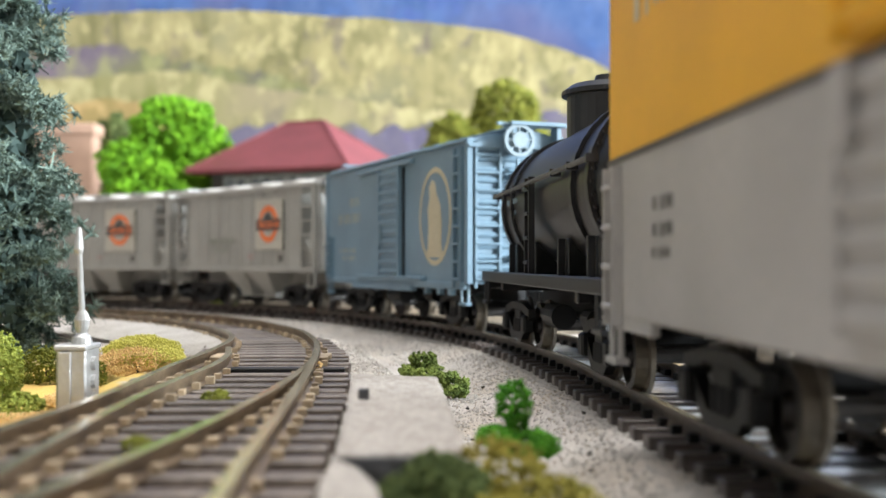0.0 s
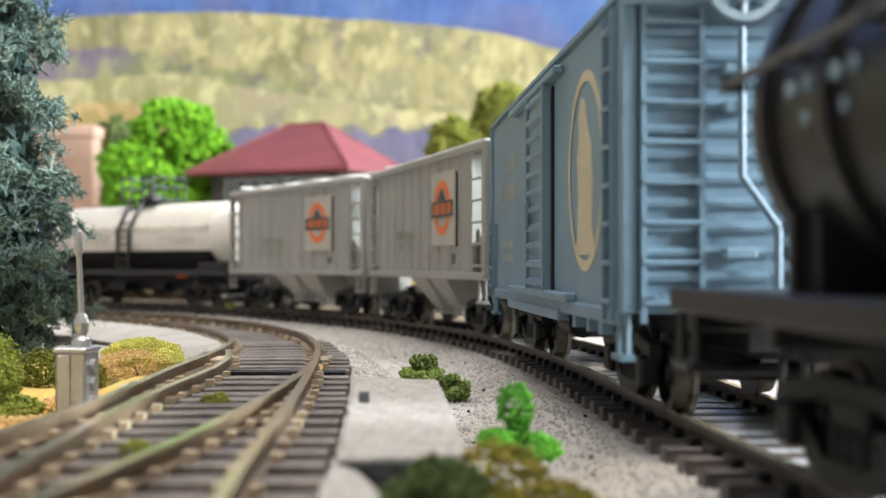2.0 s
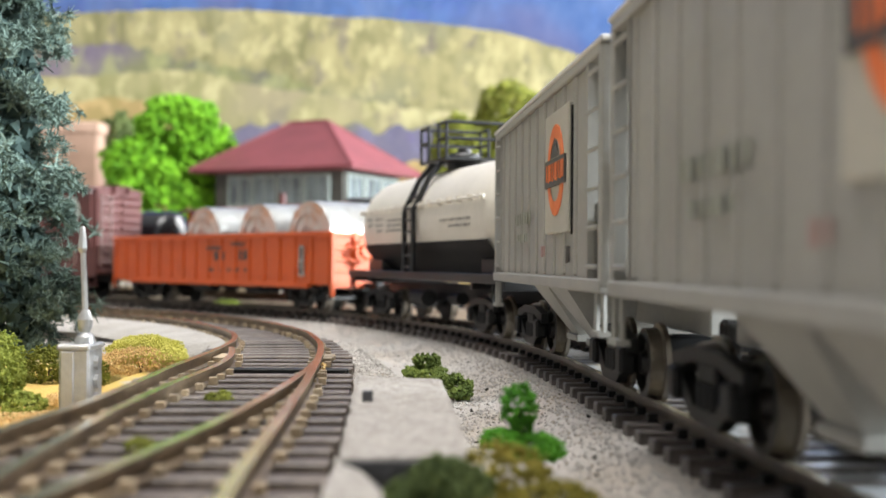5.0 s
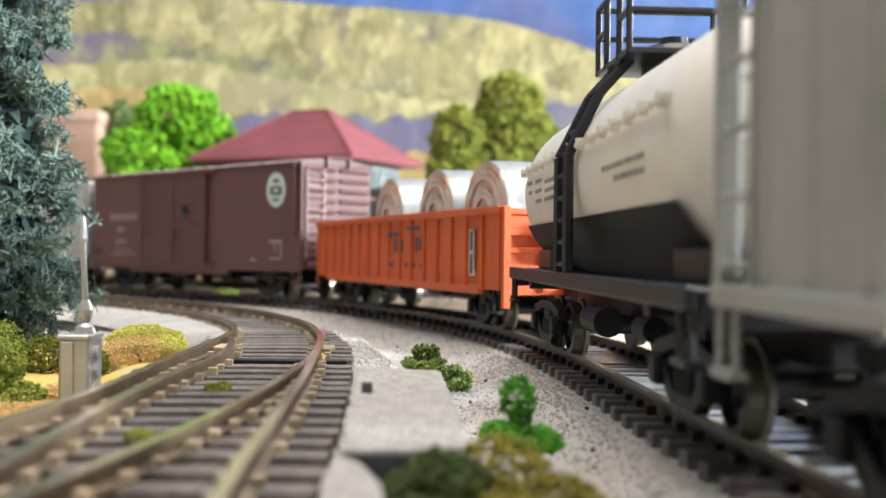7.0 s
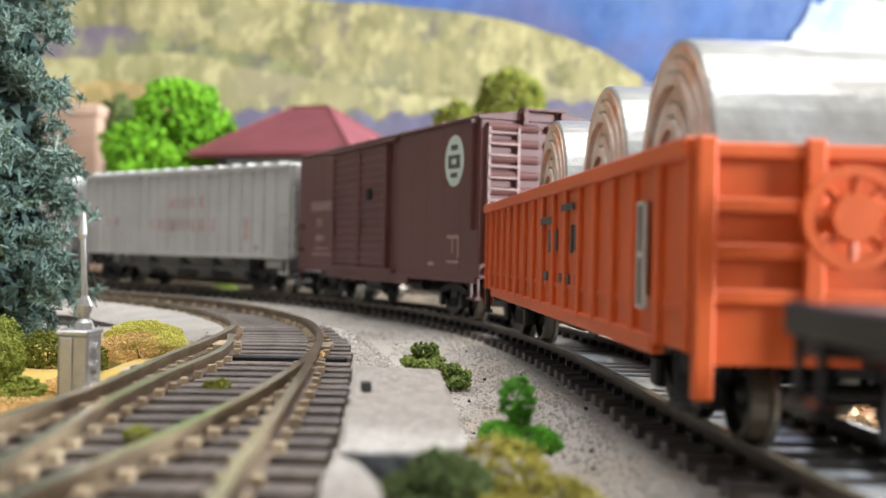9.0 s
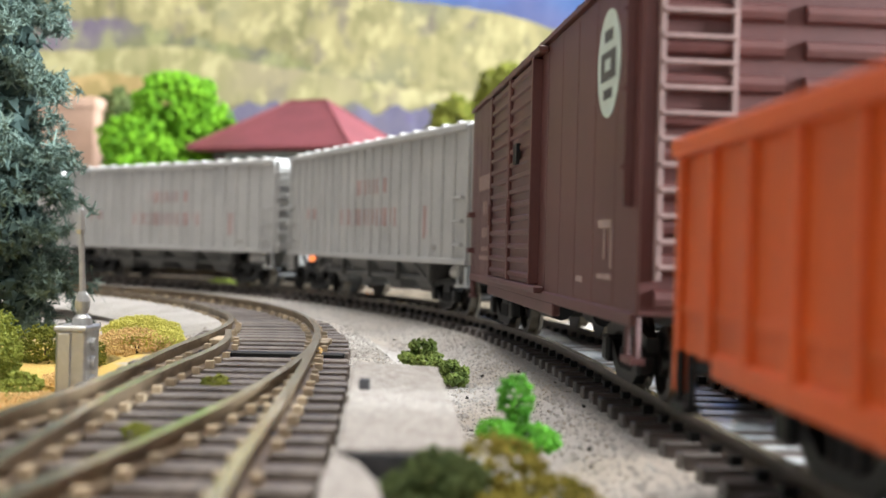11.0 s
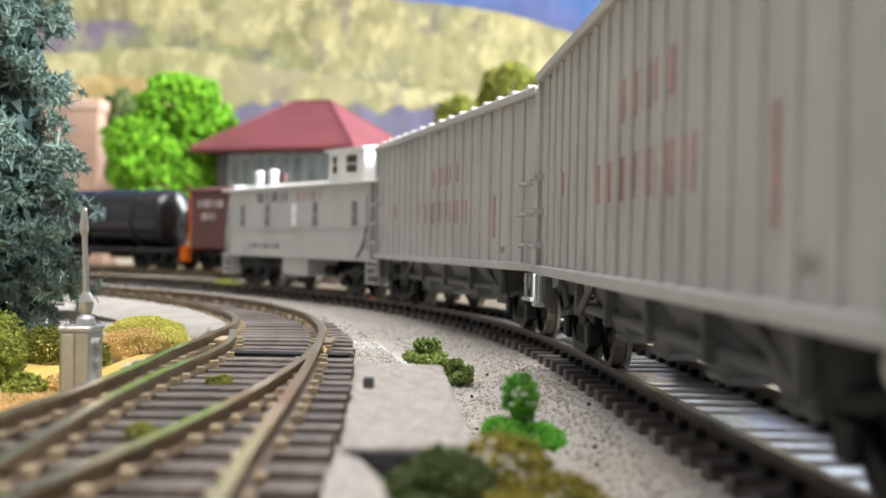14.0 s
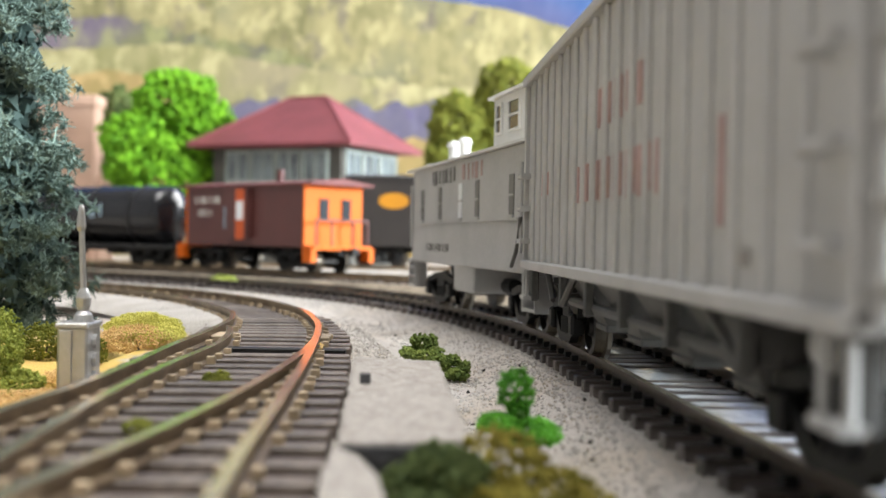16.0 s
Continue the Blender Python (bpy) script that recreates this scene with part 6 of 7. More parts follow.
leafy = leaf_material("leafy_green_foam", (0.035, 0.065, 0.012), (0.20, 0.25, 0.055))
shrub("small dark green foam shrub in the gravel", [(-0.0042, 0.226, -0.0020, 0.0020, 0.003, 0.0020), (-0.0066, 0.224, -0.0034, 0.0018, 0.003, 0.0010), (-0.0022, 0.225, -0.0016, 0.0011, 0.002, 0.0017), (-0.0012, 0.223, -0.0032, 0.0016, 0.002, 0.0012), (-0.0052, 0.224, -0.0010, 0.0010, 0.001, 0.0011), (-0.0034, 0.222, -0.0038, 0.0030, 0.002, 0.0010)], 620, 0.00050, leafy, 51)
shrub("low olive green foam shrub in the gravel", [(0.0012, 0.202, -0.0032, 0.0022, 0.003, 0.0016), (-0.0024, 0.204, -0.0040, 0.0026, 0.003, 0.0009), (0.0034, 0.199, -0.0036, 0.0013, 0.002, 0.0015), (-0.0004, 0.203, -0.0030, 0.0014, 0.002, 0.0012), (0.0024, 0.198, -0.0044, 0.0020, 0.002, 0.0010)], 620, 0.00050, leafy, 52)
shrub("fresh green foam sapling in the gravel", [(0.0078, 0.125, 0.0024, 0.0020, 0.0020, 0.0025), (0.0080, 0.125, -0.0002, 0.0013, 0.0014, 0.0016), (0.0094, 0.124, -0.0019, 0.0033, 0.0022, 0.0016), (0.0058, 0.124, -0.0010, 0.0021, 0.0022, 0.0011)], 1500, 0.00030, fresh, 53, "sapling")
shrub("dry olive foam clump at the ballast edge", [(0.0048, 0.098, -0.0004, 0.0042, 0.004, 0.0032), (0.0010, 0.094, -0.0024, 0.0036, 0.004, 0.0028), (0.0086, 0.094, -0.0024, 0.0044, 0.004, 0.0028), (0.0112, 0.091, -0.0036, 0.0036, 0.004, 0.0026), (0.0050, 0.090, -0.0036, 0.0060, 0.004, 0.0030)], 2600, 0.00036, dry, 54)
shrub("dark green foam clump before the plaster slab", [(-0.0006, 0.0915, 0.0002, 0.0028, 0.002, 0.0024), (-0.0034, 0.0910, -0.0012, 0.0018, 0.0015, 0.0020), (0.0016, 0.0910, -0.0006, 0.0022, 0.002, 0.0026), (-0.0020, 0.089, -0.0034, 0.0034, 0.003, 0.0028)], 4200, 0.00030, deep, 55)
shrub("yellow-green foam bush beside the siding", [(-0.0655, 0.168, 0.0002, 0.0048, 0.005, 0.0050), (-0.0690, 0.176, 0.0020, 0.0050, 0.005, 0.0058), (-0.0600, 0.166, -0.0034, 0.0028, 0.004, 0.0024)], 5200, 0.00028, lime, 56)
shrub("olive foam bush under the conifer", [(-0.0672, 0.198, -0.0008, 0.0048, 0.005, 0.0040), (-0.0620, 0.200, -0.0020, 0.0040, 0.004, 0.0034)], 3400, 0.00028, olive, 57)
shrub("bright yellow grass mat with straw edges", [(-0.0560, 0.218, 0.0008, 0.0075, 0.006, 0.0030), (-0.0505, 0.212, -0.0002, 0.0035, 0.006, 0.0022)], 13000, 0.00019, gold, 58, "grass_mat")
shrub("orange straw turf beside the siding", [(-0.0550, 0.210, -0.0006, 0.0078, 0.006, 0.0027), (-0.0560, 0.186, -0.0040, 0.0080, 0.010, 0.0010), (-0.0585, 0.160, -0.0044, 0.0085, 0.008, 0.0009)], 13000, 0.00019, straw, 59, "grass_mat")
shrub("tiny green tuft beside the far track", [(-0.094, 0.50, -0.0015, 0.006, 0.004, 0.0030)], 300, 0.0006, lime, 60)


shrub("pale moss tuft on the turnout ties", [(-0.0291, 0.1495, ZL - 0.0018, 0.0020, 0.0016, 0.0008)], 160, 0.00028, olive, 61, "moss_tuft")
shrub("green moss tuft on the turnout ties", [(-0.0291, 0.1106, ZL - 0.0018, 0.0014, 0.0020, 0.0007)], 130, 0.00028, olive, 62, "moss_tuft")
shrub("straw wisp caught on the turnout rail", [(-0.0207, 0.190, ZL - 0.0014, 0.0013, 0.0014, 0.0006)], 90, 0.00026, straw, 63, "moss_tuft")


# ---- pale gravel along the outer side of the siding ----
bm = bmesh.new()
prev = None
for i, (x, y) in enumerate(SIDE_L):
    if not 0.236 < y < 0.47:
        continue
    p, q = SIDE_L[i - 1], SIDE_L[i + 1]
    d = Vector((q[0] - p[0], q[1] - p[1])).normalized()
    f = min(1.0, (y - 0.236) / 0.03)
    ring = []
    for k in range(7):
        o = 0.0018 + (0.0030 + 0.014 * f) * k / 6
        w = 0.0006 * noise.noise((x * 120, y * 120, k * 0.7))
        ring.append(bm.verts.new((x - d.y * (o + w), y + d.x * (o + w), ZL - 0.0016 - 0.0030 * (k / 6) ** 2 + 0.0003 * noise.noise((x * 400, y * 400, k * 2.0)))))
    if prev:
        for k in range(6):
            bm.faces.new((prev[k], prev[k + 1], ring[k + 1], ring[k]))
    prev = ring
bmesh.ops.recalc_face_normals(bm, faces=bm.faces)
solo("gravel_shoulder", bm, material("pale_fine_gravel", (0.46, 0.435, 0.40), 0.8, grain=1500, var=0.25, bump=0.9, second=(0.38, 0.35, 0.31), patch=90), "pale fine gravel shoulder beside the siding", kind="structure", smooth=True)


# ---- plaster slab, switch machine, small things ----
def plaster_slab():
    """A cast slab with a pitted top and slightly broken edges."""
    bm = bmesh.new()
    z1, z0 = ZL - 0.0002, -0.0075
    nu, nv = 26, 90
    near, far = ((-0.0088, 0.0955), (0.0022, 0.0978)), ((-0.0126, 0.1645), (-0.0006, 0.1605))
    grid = []
    for j in range(nv + 1):
        row = []
        for i in range(nu + 1):
            u, v = i / nu, j / nv
            x = (near[0][0] * (1 - u) + near[1][0] * u) * (1 - v) + (far[0][0] * (1 - u) + far[1][0] * u) * v
            y = (near[0][1] * (1 - u) + near[1][1] * u) * (1 - v) + (far[0][1] * (1 - u) + far[1][1] * u) * v
            rim = i in (0, nu) or j in (0, nv)
            pit = noise.noise((x * 1500, y * 1500, 3.0))
            z = z1 + 0.00012 * noise.noise((x * 250, y * 250, 1.0)) - 0.00030 * max(0.0, pit - 0.22) - (0.00022 if rim else 0)
            if rim:
                x += 0.00028 * noise.noise((x * 420, y * 420, 6.0))
                y += 0.00040 * noise.noise((x * 420, y * 420, 8.0))
            row.append(bm.verts.new((x, y, z)))
        grid.append(row)
    for j in range(nv):
        for i in range(nu):
            bm.faces.new((grid[j][i], grid[j][i + 1], grid[j + 1][i + 1], grid[j + 1][i]))
    edge = grid[0] + [r[-1] for r in grid[1:]] + grid[-1][-2::-1] + [r[0] for r in grid[-2:0:-1]]
    low = [bm.verts.new((v.co.x, v.co.y, z0)) for v in edge]
    for i in range(len(edge)):
        k = (i + 1) % len(edge)
        bm.faces.new((edge[i], low[i], low[k], edge[k]))
    bmesh.ops.recalc_face_normals(bm, faces=bm.faces)
    return solo("plaster_slab", bm, M["slab"], "rough grey plaster slab beside the turnout ties", "slab")


# added dark strip: shade on the slab's front face put into its colour
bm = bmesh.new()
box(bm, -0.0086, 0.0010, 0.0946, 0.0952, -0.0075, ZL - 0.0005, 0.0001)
solo("slab_footing", bm, material("slab_shade_grey", (0.055, 0.055, 0.058), 0.85, grain=900, var=0.25, bump=0.6), "dark strip for the shade on the plaster slab's front", "footing")
plaster_slab()
bm = bmesh.new()
out = [(-0.0060, 0.050), (-0.0022, 0.050), (-0.0032, 0.070), (-0.0048, 0.084), (-0.0068, 0.0915), (-0.0088, 0.0950), (-0.0090, 0.085), (-0.0078, 0.070)]
top = [bm.verts.new((x, y, ZL - 0.0006)) for x, y in out]
low = [bm.verts.new((x + (0.001 if x > -0.008 else 0), y, -0.0075)) for x, y in out]
bm.faces.new(top)
for i in range(len(out)):
    bm.faces.new((top[i], low[i], low[(i + 1) % len(out)], top[(i + 1) % len(out)]))
bmesh.ops.recalc_face_normals(bm, faces=bm.faces)
solo("plaster_ramp", bm, M["slab"], "curved grey plaster ramp beside the siding", "slab")
bm = bmesh.new()
box(bm, -0.0096, -0.0084, 0.1330, 0.1342, ZL - 0.0003, ZL + 0.0010, 0.00008)
solo("small_block", bm, material("dark_grey_block", (0.06, 0.06, 0.065), 0.6), "tiny dark grey block on the plaster slab", "block")


def switch_machine():
    g = material("grey_metal_paint", (0.44, 0.44, 0.43), 0.30, 0.45, var=0.08)
    s = thing("switch_stand", "grey metal switch stand with a thin upright mast", "switch stand")
    x0, x1, y0, y1 = -0.0546, -0.0503, 0.164, 0.1705
    part("case", one(box, x0, x1, y0, y1, -0.0050, 0.0052, 0.0003), g, s)
    part("front_plate", one(box, x0 + 0.0004, x0 + 0.0022, y0 - 0.0004, y0, -0.0045, 0.0048, 0.0001), g, s)
    part("cap", one(box, x0 - 0.0002, x1 + 0.0002, y0 - 0.0004, y1 + 0.0002, 0.0050, 0.0058, 0.0002), g, s)
    bm = bmesh.new()
    for z in (0.0030, 0.0004, -0.0022):
        rod(bm, (x1 - 0.0002, y0 + 0.0030, z), (x1 + 0.0006, y0 + 0.0030, z), 0.0010, 10)
    part("bolt_heads", bm, g, s)
    part("collar", one(lathe, [(0.0016, 0.0056), (0.0013, 0.0068), (0.0007, 0.0074), (0.0010, 0.0082), (0.0011, 0.0092), (0.0008, 0.0100), (0.0005, 0.0106)], 14, Matrix.Translation((-0.0518, 0.167, 0))), g, s)
    part("mast", one(rod, (-0.0518, 0.167, 0.0100), (-0.0523, 0.167, 0.0205), 0.00046, 10, 0.0004), g, s, "thin pale metal mast")
    part("mast_tip", one(lathe, [(0.0005, 0.0188), (0.0007, 0.0194), (0.0006, 0.0205), (0.0004, 0.0222), (0.0002, 0.0226)], 10, Matrix.Translation((-0.0523, 0.167, 0))), g, s)


switch_machine()


# ---- tower and far buildings ----
def signal_tower():
    t = thing("signal_tower", "signal tower with a dull red hip roof and pale windows", "building")
    t.matrix_basis = Matrix.Translation((-0.1013, 0.858, -0.005)) @ Matrix.Rotation(radians(-25), 4, "Z")
    brick = material("dark_tower_wall", (0.10, 0.095, 0.082), 0.85, grain=500, var=0.15)
    pale = material("pale_green_trim", (0.30, 0.34, 0.31), 0.6, var=0.06)
    # paler patches in the pane colour stand for reflections in the glass
    pane = material("pale_reflection_pane", (0.09, 0.105, 0.11), 0.10, var=0.5, bump=0, spec=0.9, patch=60, second=(0.20, 0.24, 0.25))
    red = material("dull_red_roof", (0.185, 0.040, 0.046), 0.65, grain=300, var=0.10, bump=0.2, patch=40)
    a, b, e = 0.0675, 0.055, 0.0865
    part("wall", one(box, -a + 0.014, a - 0.014, -b + 0.013, b - 0.013, 0, e, 0.0004), brick, t)
    bm = bmesh.new()
    lo = [bm.verts.new((x, y, e)) for x, y in ((-a, -b), (a, -b), (a, b), (-a, b))]
    md = [bm.verts.new((x, y, e + 0.002)) for x, y in ((-a, -b), (a, -b), (a, b), (-a, b))]
    r = [bm.verts.new((-0.0155, 0, 0.1265)), bm.verts.new((0.0155, 0, 0.1265))]
    bm.faces.new(lo[::-1])
    for i in range(4):
        bm.faces.new((lo[i], lo[(i + 1) % 4], md[(i + 1) % 4], md[i]))
    bm.faces.new((md[0], md[1], r[1], r[0]))
    bm.faces.new((md[1], md[2], r[1]))
    bm.faces.new((md[2], md[3], r[0], r[1]))
    bm.faces.new((md[3], md[0], r[0]))
    part("roof", bm, red, t)
    bm = bmesh.new()
    rod(bm, (-0.0155, 0, 0.1268), (0.0155, 0, 0.1268), 0.0009, 6)
    for sx in (-1, 1):
        for sy in (-1, 1):
            rod(bm, (sx * a, sy * b, e + 0.0024), (sx * 0.0155, 0, 0.1268), 0.0008, 6)
    parts("ridge_cap", bm, red, t)
    wz0, wz1 = e - 0.023, e - 0.004
    yw, xw = -b + 0.013, a - 0.014
    for i in range(4):
        x = -0.040 + 0.0215 * i
        w = part("window", one(box, x, x + 0.0170, yw - 0.0006, yw + 0.0004, wz0, wz1), pane, t)
        bm = bmesh.new()
        for p, q, c, d in ((x - 0.0016, x, wz0 - 0.002, wz1 + 0.002), (x + 0.0170, x + 0.0186, wz0 - 0.002, wz1 + 0.002), (x, x + 0.0170, wz1, wz1 + 0.002), (x, x + 0.0170, wz0 - 0.002, wz0), (x + 0.0080, x + 0.0092, wz0, wz1)):
            box(bm, p, q, yw - 0.0018, yw, c, d)
        part("window_frame", bm, pale, w)
    for i in range(3):
        y = -0.036 + 0.0255 * i
        w = part("window", one(box, xw - 0.0004, xw + 0.0006, y, y + 0.019, wz0, wz1), pane, t)
        bm = bmesh.new()
        for p, q, c, d in ((y - 0.0024, y, wz0 - 0.002, wz1 + 0.002), (y + 0.019, y + 0.0214, wz0 - 0.002, wz1 + 0.002), (y, y + 0.019, wz1, wz1 + 0.002), (y, y + 0.019, wz0 - 0.002, wz0), (y + 0.0088, y + 0.0102, wz0, wz1)):
            box(bm, xw, xw + 0.0018, p, q, c, d)
        part("window_frame", bm, pale, w)
    part("belt_course", one(box, -a + 0.012, a - 0.012, -b + 0.011, b - 0.011, wz0 - 0.006, wz0 - 0.003), pale, t)


signal_tower()


def beige_building():
    t = thing("tower_building", "plain beige plaster building behind the conifer", "building")
    m = material("beige_plaster", (0.52, 0.34, 0.25), 0.85, var=0.08, patch=30)
    part("wall", one(box, -0.350, -0.286, 0.95, 1.01, -0.005, 0.126, 0.001), m, t)
    part("cornice", one(box, -0.352, -0.284, 0.948, 1.012, 0.122, 0.1315, 0.001), m, t)
    bm = bmesh.new()
    lathe(bm, [(0.007, -0.005), (0.007, 0.058), (0.005, 0.064), (0.0005, 0.066)], 18, Matrix.Translation((-0.263, 0.90, 0)))
    part("silo", bm, m, t)


beige_building()


# ---- standing cars on the far track ----
FAR = smooth_line([(0.16, 0.20), (0.115, 0.335), (0.06, 0.415), (-0.0442, 0.5125), (-0.122, 0.580), (-0.23, 0.635), (-0.40, 0.67), (-0.9, 0.69)], 120)
ZF = 0.0030
far_track = thing("railway_track", "far model track with brown rails on grey ballast", "railway track")
for u in (-0.00825, 0.00825):
    line = []
    for i, (x, y) in enumerate(FAR):
        p, q = FAR[max(0, i - 1)], FAR[min(len(FAR) - 1, i + 1)]
        d = Vector((q[0] - p[0], q[1] - p[1])).normalized()
        line.append((x + d.y * u, y - d.x * u))
    rail(line, ZF, far_track)
fa = np.array(FAR)
farc = np.concatenate([[0], np.cumsum(np.hypot(*np.diff(fa, axis=0).T))])
bed = bmesh.new()
prev = None
for i, (x, y) in enumerate(FAR):
    p, q = FAR[max(0, i - 1)], FAR[min(len(FAR) - 1, i + 1)]
    d = Vector((q[0] - p[0], q[1] - p[1])).normalized()
    ring = [bed.verts.new((x + d.y * w, y - d.x * w, z)) for w, z in ((-0.030, -0.009), (-0.019, ZF - 0.003), (0.019, ZF - 0.003), (0.030, -0.009))]
    if prev:
        for k in range(3):
            bed.faces.new((prev[k], prev[k + 1], ring[k + 1], ring[k]))
    prev = ring
bmesh.ops.recalc_face_normals(bed, faces=bed.faces)
part("ballast_bed", bed, material("tan_ballast", (0.34, 0.29, 0.22), 0.9, grain=1200, var=0.25, bump=0.6), far_track)
for i in range(110):
    s = 0.05 + 0.0068 * i
    x, y = np.interp(s, farc, fa[:, 0]), np.interp(s, farc, fa[:, 1])
    x2, y2 = np.interp(s + 0.004, farc, fa[:, 0]), np.interp(s + 0.004, farc, fa[:, 1])
    t = new("tie", TIE30)
    t.parent = far_track
    t.matrix_basis = Matrix.Translation((x, y, ZF - 0.0021)) @ Matrix.Rotation(math.atan2(y2 - y, x2 - x) - math.pi / 2, 4, "Z")


def caboose_brown():
    L, W, z0, z1 = 0.104, 0.0335, 0.0110, 0.0385
    b, o = M["red"], M["orange"]
    car = thing("caboose", "brown bay-window caboose with bright orange end", "caboose", "standing cars")
    car.matrix_basis = Matrix.Translation((-0.0442, 0.5125, ZF)) @ Matrix.Rotation(radians(136), 4, "Z")
    y = W / 2
    part("body", one(box, 0.008, L - 0.008, -y, y, z0, z1, 0.0003), b, car)
    part("end_wall", one(box, 0.0066, 0.0079, -y, y, z0, z1), M["end_orange"], car, "bright orange end wall")
    part("end_wall", one(box, L - 0.0079, L - 0.0066, -y, y, z0, z1), M["end_orange"], car, "bright orange end wall")
    part("roof", one(profile_x, gable(W, z1, 0.0030, 0.0012), 0.0, L), material("dusty_red_roof", (0.15, 0.045, 0.042), 0.7, var=0.1), car)
    bay = part("bay", one(box, 0.044, 0.060, y, y + 0.0035, z0 + 0.004, z1 - 0.001, 0.0003), b, car)
    part("bay_front", one(box, 0.0455, 0.0520, y + 0.0035, y + 0.0037, z0 + 0.003, z1 - 0.0015), o, bay, "orange stripe")
    part("bay_window", one(box, 0.0462, 0.0512, y + 0.0036, y + 0.0040, z0 + 0.0120, z1 - 0.0070), M["pane_white"], bay, "pale window")
    part("chimney", one(rod, (0.040, 0.004, z1), (0.040, 0.004, z1 + 0.0080), 0.0018, 10), M["red"], car)
    for q in (-0.0095, 0.0035):
        w = part("end_window", one(box, 0.0060, 0.0066, q, q + 0.0050, z1 - 0.0150, z1 - 0.0060), M["glass_dark"], car)
    bm = bmesh.new()
    box(bm, 0.0, 0.008, -y, y, z0 - 0.001, z0 + 0.0008)
    box(bm, L - 0.008, L, -y, y, z0 - 0.001, z0 + 0.0008)
    for u in (-1, 1):
        for x in (0.0005, L - 0.0065):
            box(bm, x, x + 0.006, u * y - 0.002, u * y + 0.001, z0 - 0.0065, z0)
    parts("step", bm, M["end_orange"], car, "orange end step")
    bm = bmesh.new()
    for x in (0.0008, L - 0.0008):
        for q in (-0.015, -0.006, 0.006, 0.015):
            rod(bm, (x, q, z0), (x, q, z0 + 0.012), 0.0005, 6)
        rod(bm, (x, -0.015, z0 + 0.012), (x, 0.015, z0 + 0.012), 0.0005, 6)
    parts("railing_bar", bm, M["red"], car)
    words(car, M["white"], 0.070, 0.092, z1 - 0.0080, z1 - 0.0045, y, 6)
    words(car, M["white"], 0.076, 0.089, z1 - 0.0140, z1 - 0.0105, y, 4)
    words(car, M["dim"], 0.0610, 0.0670, z0 + 0.0080, z0 + 0.0180, y, 2)
    running_gear(car, L, 0.020)


def tank_car_standing():
    L, zc, r = 0.120, 0.0228, 0.0155
    car = thing("tank_car", "glossy black tank car standing on the far track", "tank car", "standing cars")
    car.matrix_basis = Matrix.Translation((-0.1255, 0.586, ZF)) @ Matrix.Rotation(radians(152), 4, "Z")
    bm = bmesh.new()
    tank(bm, 0.010, L - 0.004, r, zc + 0.002, 0.006)
    part("tank", bm, material("glossy_black_enamel", (0.012, 0.012, 0.014), 0.16, var=0.15, bump=0.04), car, smooth=True)
    bm = bmesh.new()
    for x in (0.030, 0.060, 0.090):
        lathe(bm, [(r + 0.0001, -0.0008), (r + 0.0005, -0.0008), (r + 0.0005, 0.0008), (r + 0.0001, 0.0008)], 36, Matrix.Translation((x, 0, zc + 0.002)) @ Matrix.Rotation(math.pi / 2, 4, "Y"))
    parts("band", bm, M["black"], car)
    part("frame", one(box, 0, L, -0.0155, 0.0155, 0.0085, 0.0105, 0.0003), M["black"], car)
    words(car, M["dim"], 0.048, 0.058, zc + 0.001, zc + 0.008, r + 0.0001, 2)
    running_gear(car, L, 0.020)


def box_car_dark():
    L, W, z0, z1 = 0.140, 0.0335, 0.0110, 0.0490
    m = material("dark_brown_car", (0.026, 0.021, 0.018), 0.55, var=0.12)
    car = thing("boxcar", "dark brown boxcar with a yellow oblong emblem", "boxcar", "standing cars")
    car.matrix_basis = Matrix.Translation((0.085, 0.655, ZF)) @ Matrix.Rotation(radians(176), 4, "Z")
    side_sheet(car, L, W, z0, z1, m)
    roof_ribs(car, L, W, z1, 0.0028, 12, m)
    sliding_door(car, 0.055, 0.085, z0 + 0.001, z1 - 0.002, W / 2, m, 10)
    part("emblem", one(disc_y, 0.1120, z0 + 0.0255, 0.0085, 0.0045, W / 2, W / 2 + 0.0002, 24), material("amber_emblem", (0.50, 0.21, 0.006), 0.6, var=0.06), car, "yellow oblong emblem")
    running_gear(car, L, 0.020)


caboose_brown()
tank_car_standing()
box_car_dark()
far_siding = thing("railway_track", "short far siding under the dark boxcar", "railway track")
for u in (-0.00825, 0.00825):
    rail([(0.25 - 0.01 * i, 0.6435 + u + 0.0007 * i) for i in range(60)], ZF, far_siding)
part("ballast_bed", one(box, -0.35, 0.26, 0.625, 0.705, -0.009, ZF - 0.0022, 0.001), M["ground"], far_siding)


# ---- loose ballast ----
def stones(name, count, seed, place, size, mat, label):
    rng = np.random.default_rng(seed)
    base = np.array([(1, 0, 0), (-1, 0, 0), (0, 1, 0), (0, -1, 0), (0, 0, 1), (0, 0, -1)], float)
    verts, faces = [], []
    for _ in range(count):
        x, y = place(rng)
        s = size * rng.uniform(0.5, 1.5)
        q = np.linalg.qr(rng.normal(size=(3, 3)))[0]
        v = (base * rng.uniform(0.5, 1.1, (6, 1)) * s) @ q + (x, y, ground_height(x, y) + s * 0.15)
        i = len(verts)
        verts += v.tolist()
        faces += [(i + a, i + b, i + e) for a, b, e in OCT_F]
    me = bpy.data.meshes.new(name)
    me.from_pydata(verts, [], faces)
    me.materials.append(mat)
    return tagged(new(name, me), label, "gravel", "", "stuff")


def island_stone(name, a, b):
    return leaf_material(name, a, b, 0.9)


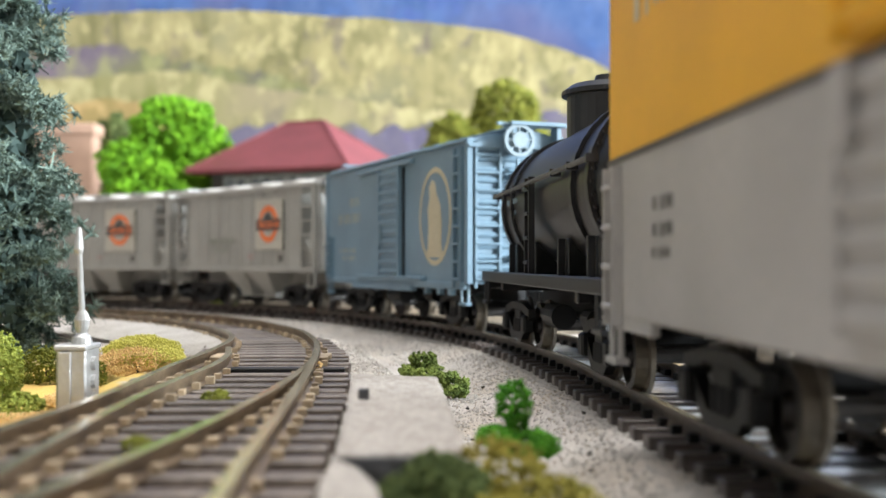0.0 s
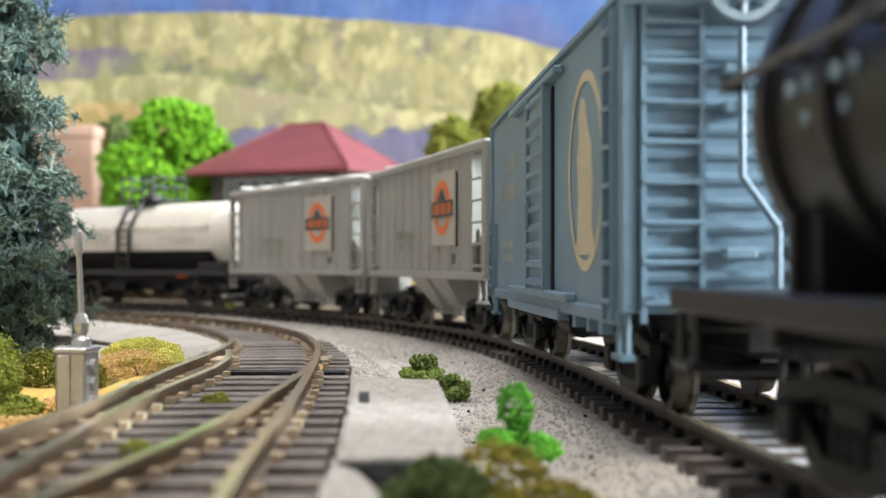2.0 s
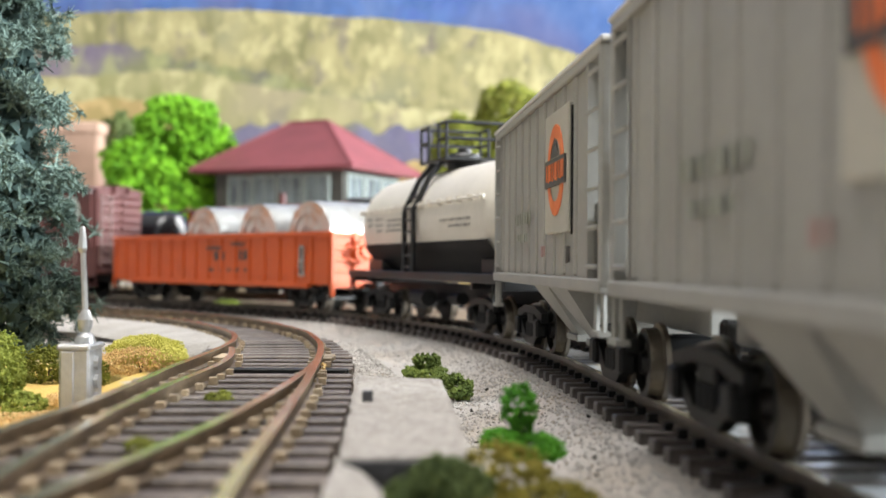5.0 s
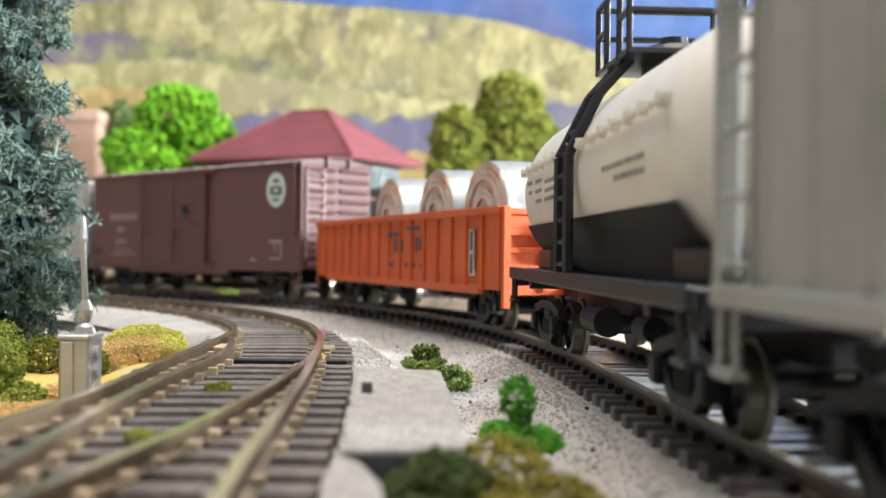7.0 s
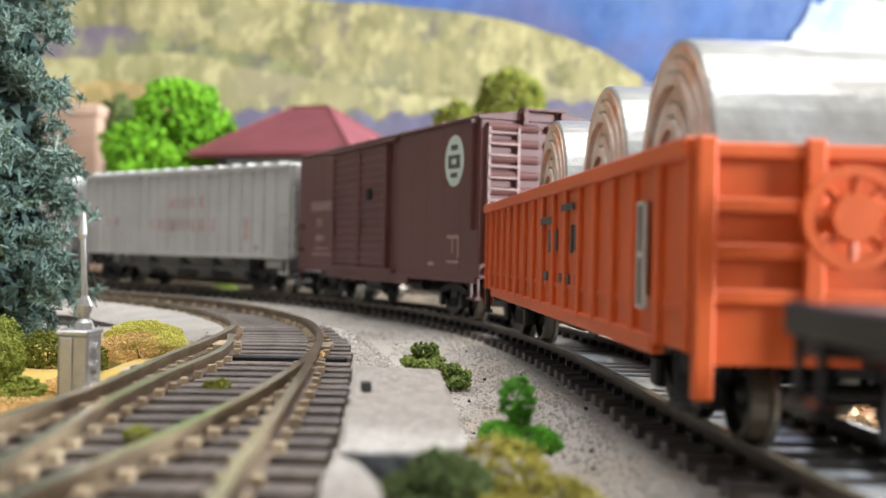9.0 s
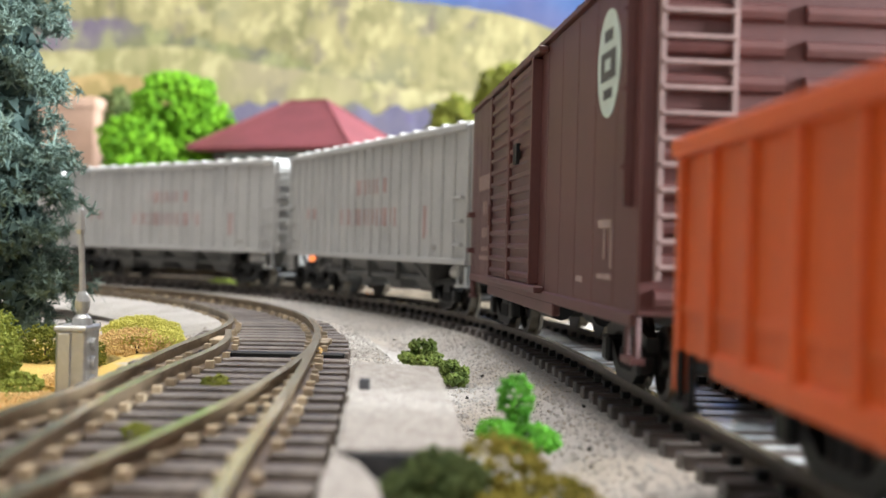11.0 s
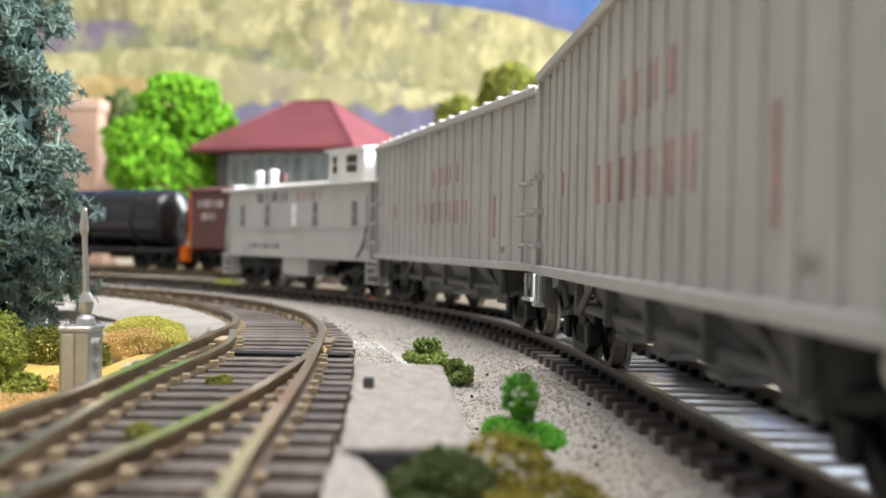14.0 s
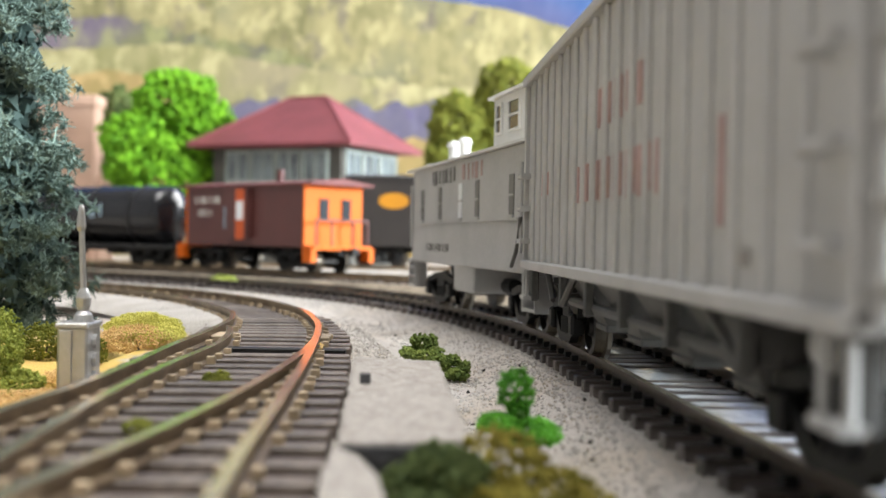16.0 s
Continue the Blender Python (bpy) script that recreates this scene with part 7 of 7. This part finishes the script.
def beside_main(rng):
    x, y, a = on_line(rng.uniform(-0.06, 0.42) if rng.random() < 0.8 else rng.uniform(0.4, 0.6), 0)
    o = rng.uniform(0.0125, 0.034) * (1 if rng.random() < 0.85 else -1)
    return x - o * math.cos(a), y - o * math.sin(a)


def in_main(rng):
    x, y, a = on_line(rng.uniform(-0.05, 0.45))
    o = rng.uniform(-0.0145, 0.0145)
    return x - o * math.cos(a), y - o * math.sin(a)


def beside_side(rng):
    i = int(rng.integers(0, len(SIDE_L) - 60))
    x, y = (SIDE_L if rng.random() < 0.4 and SIDE_L[i][1] > 0.235 else SIDE_R)[i]
    return x + rng.uniform(0.004, 0.014) * (-1 if x < SIDE_XY[i][0] else 1), y + rng.uniform(-0.002, 0.002)


def middle(rng):
    return rng.uniform(-0.012, 0.020), rng.uniform(0.085, 0.30)


stones("ballast", 14000, 71, beside_main, 0.00029, island_stone("pale_grey_stones", (0.35, 0.335, 0.31), (0.50, 0.475, 0.445)), "pale grey ballast stones along the main track")
stones("track_ballast", 2500, 72, in_main, 0.00036, island_stone("grey_stones", (0.26, 0.24, 0.215), (0.52, 0.49, 0.455)), "grey ballast stones between the ties")
stones("siding_ballast", 3500, 73, beside_side, 0.00036, island_stone("light_stones", (0.34, 0.32, 0.29), (0.60, 0.57, 0.53)), "light ballast stones along the siding")
stones("gravel", 3000, 74, middle, 0.00022, island_stone("tan_gravel", (0.30, 0.26, 0.215), (0.48, 0.43, 0.37)), "tan gravel between the tracks")
stones("cinders", 80, 75, middle, 0.00036, island_stone("black_cinders", (0.015, 0.014, 0.013), (0.06, 0.055, 0.05)), "black cinders scattered in the gravel")


# ---- broken plaster beyond the main track ----
def rock(x, y, r, seed, label, mat):
    bm = bmesh.new()
    bmesh.ops.create_icosphere(bm, subdivisions=3, radius=r)
    for v in bm.verts:
        n = v.co.normalized()
        v.co *= 1 + 0.42 * noise.noise((n.x * 1.7 + seed, n.y * 1.7, n.z * 1.7)) + 0.12 * noise.noise((n.x * 5, n.y * 5 + seed, n.z * 5))
        v.co.z *= 0.62
    bmesh.ops.translate(bm, vec=(x, y, ground_height(x, y) + r * 0.35), verts=bm.verts)
    solo("rock", bm, mat, label, "rock", group="broken plaster by the track")


tan_rock = material("tan_plaster_rock", (0.46, 0.34, 0.20), 0.85, grain=900, var=0.25, bump=0.6, second=(0.30, 0.17, 0.08), patch=300)
for rx, ry, rr, rs in ((0.0575, 0.172, 0.0030, 1), (0.0640, 0.176, 0.0036, 2), (0.0615, 0.166, 0.0022, 3), (0.0690, 0.182, 0.0030, 4), (0.0560, 0.182, 0.0020, 5)):
    rock(rx, ry, rr, rs * 7.3, "rough tan plaster rock beside the main track", tan_rock)


motions()
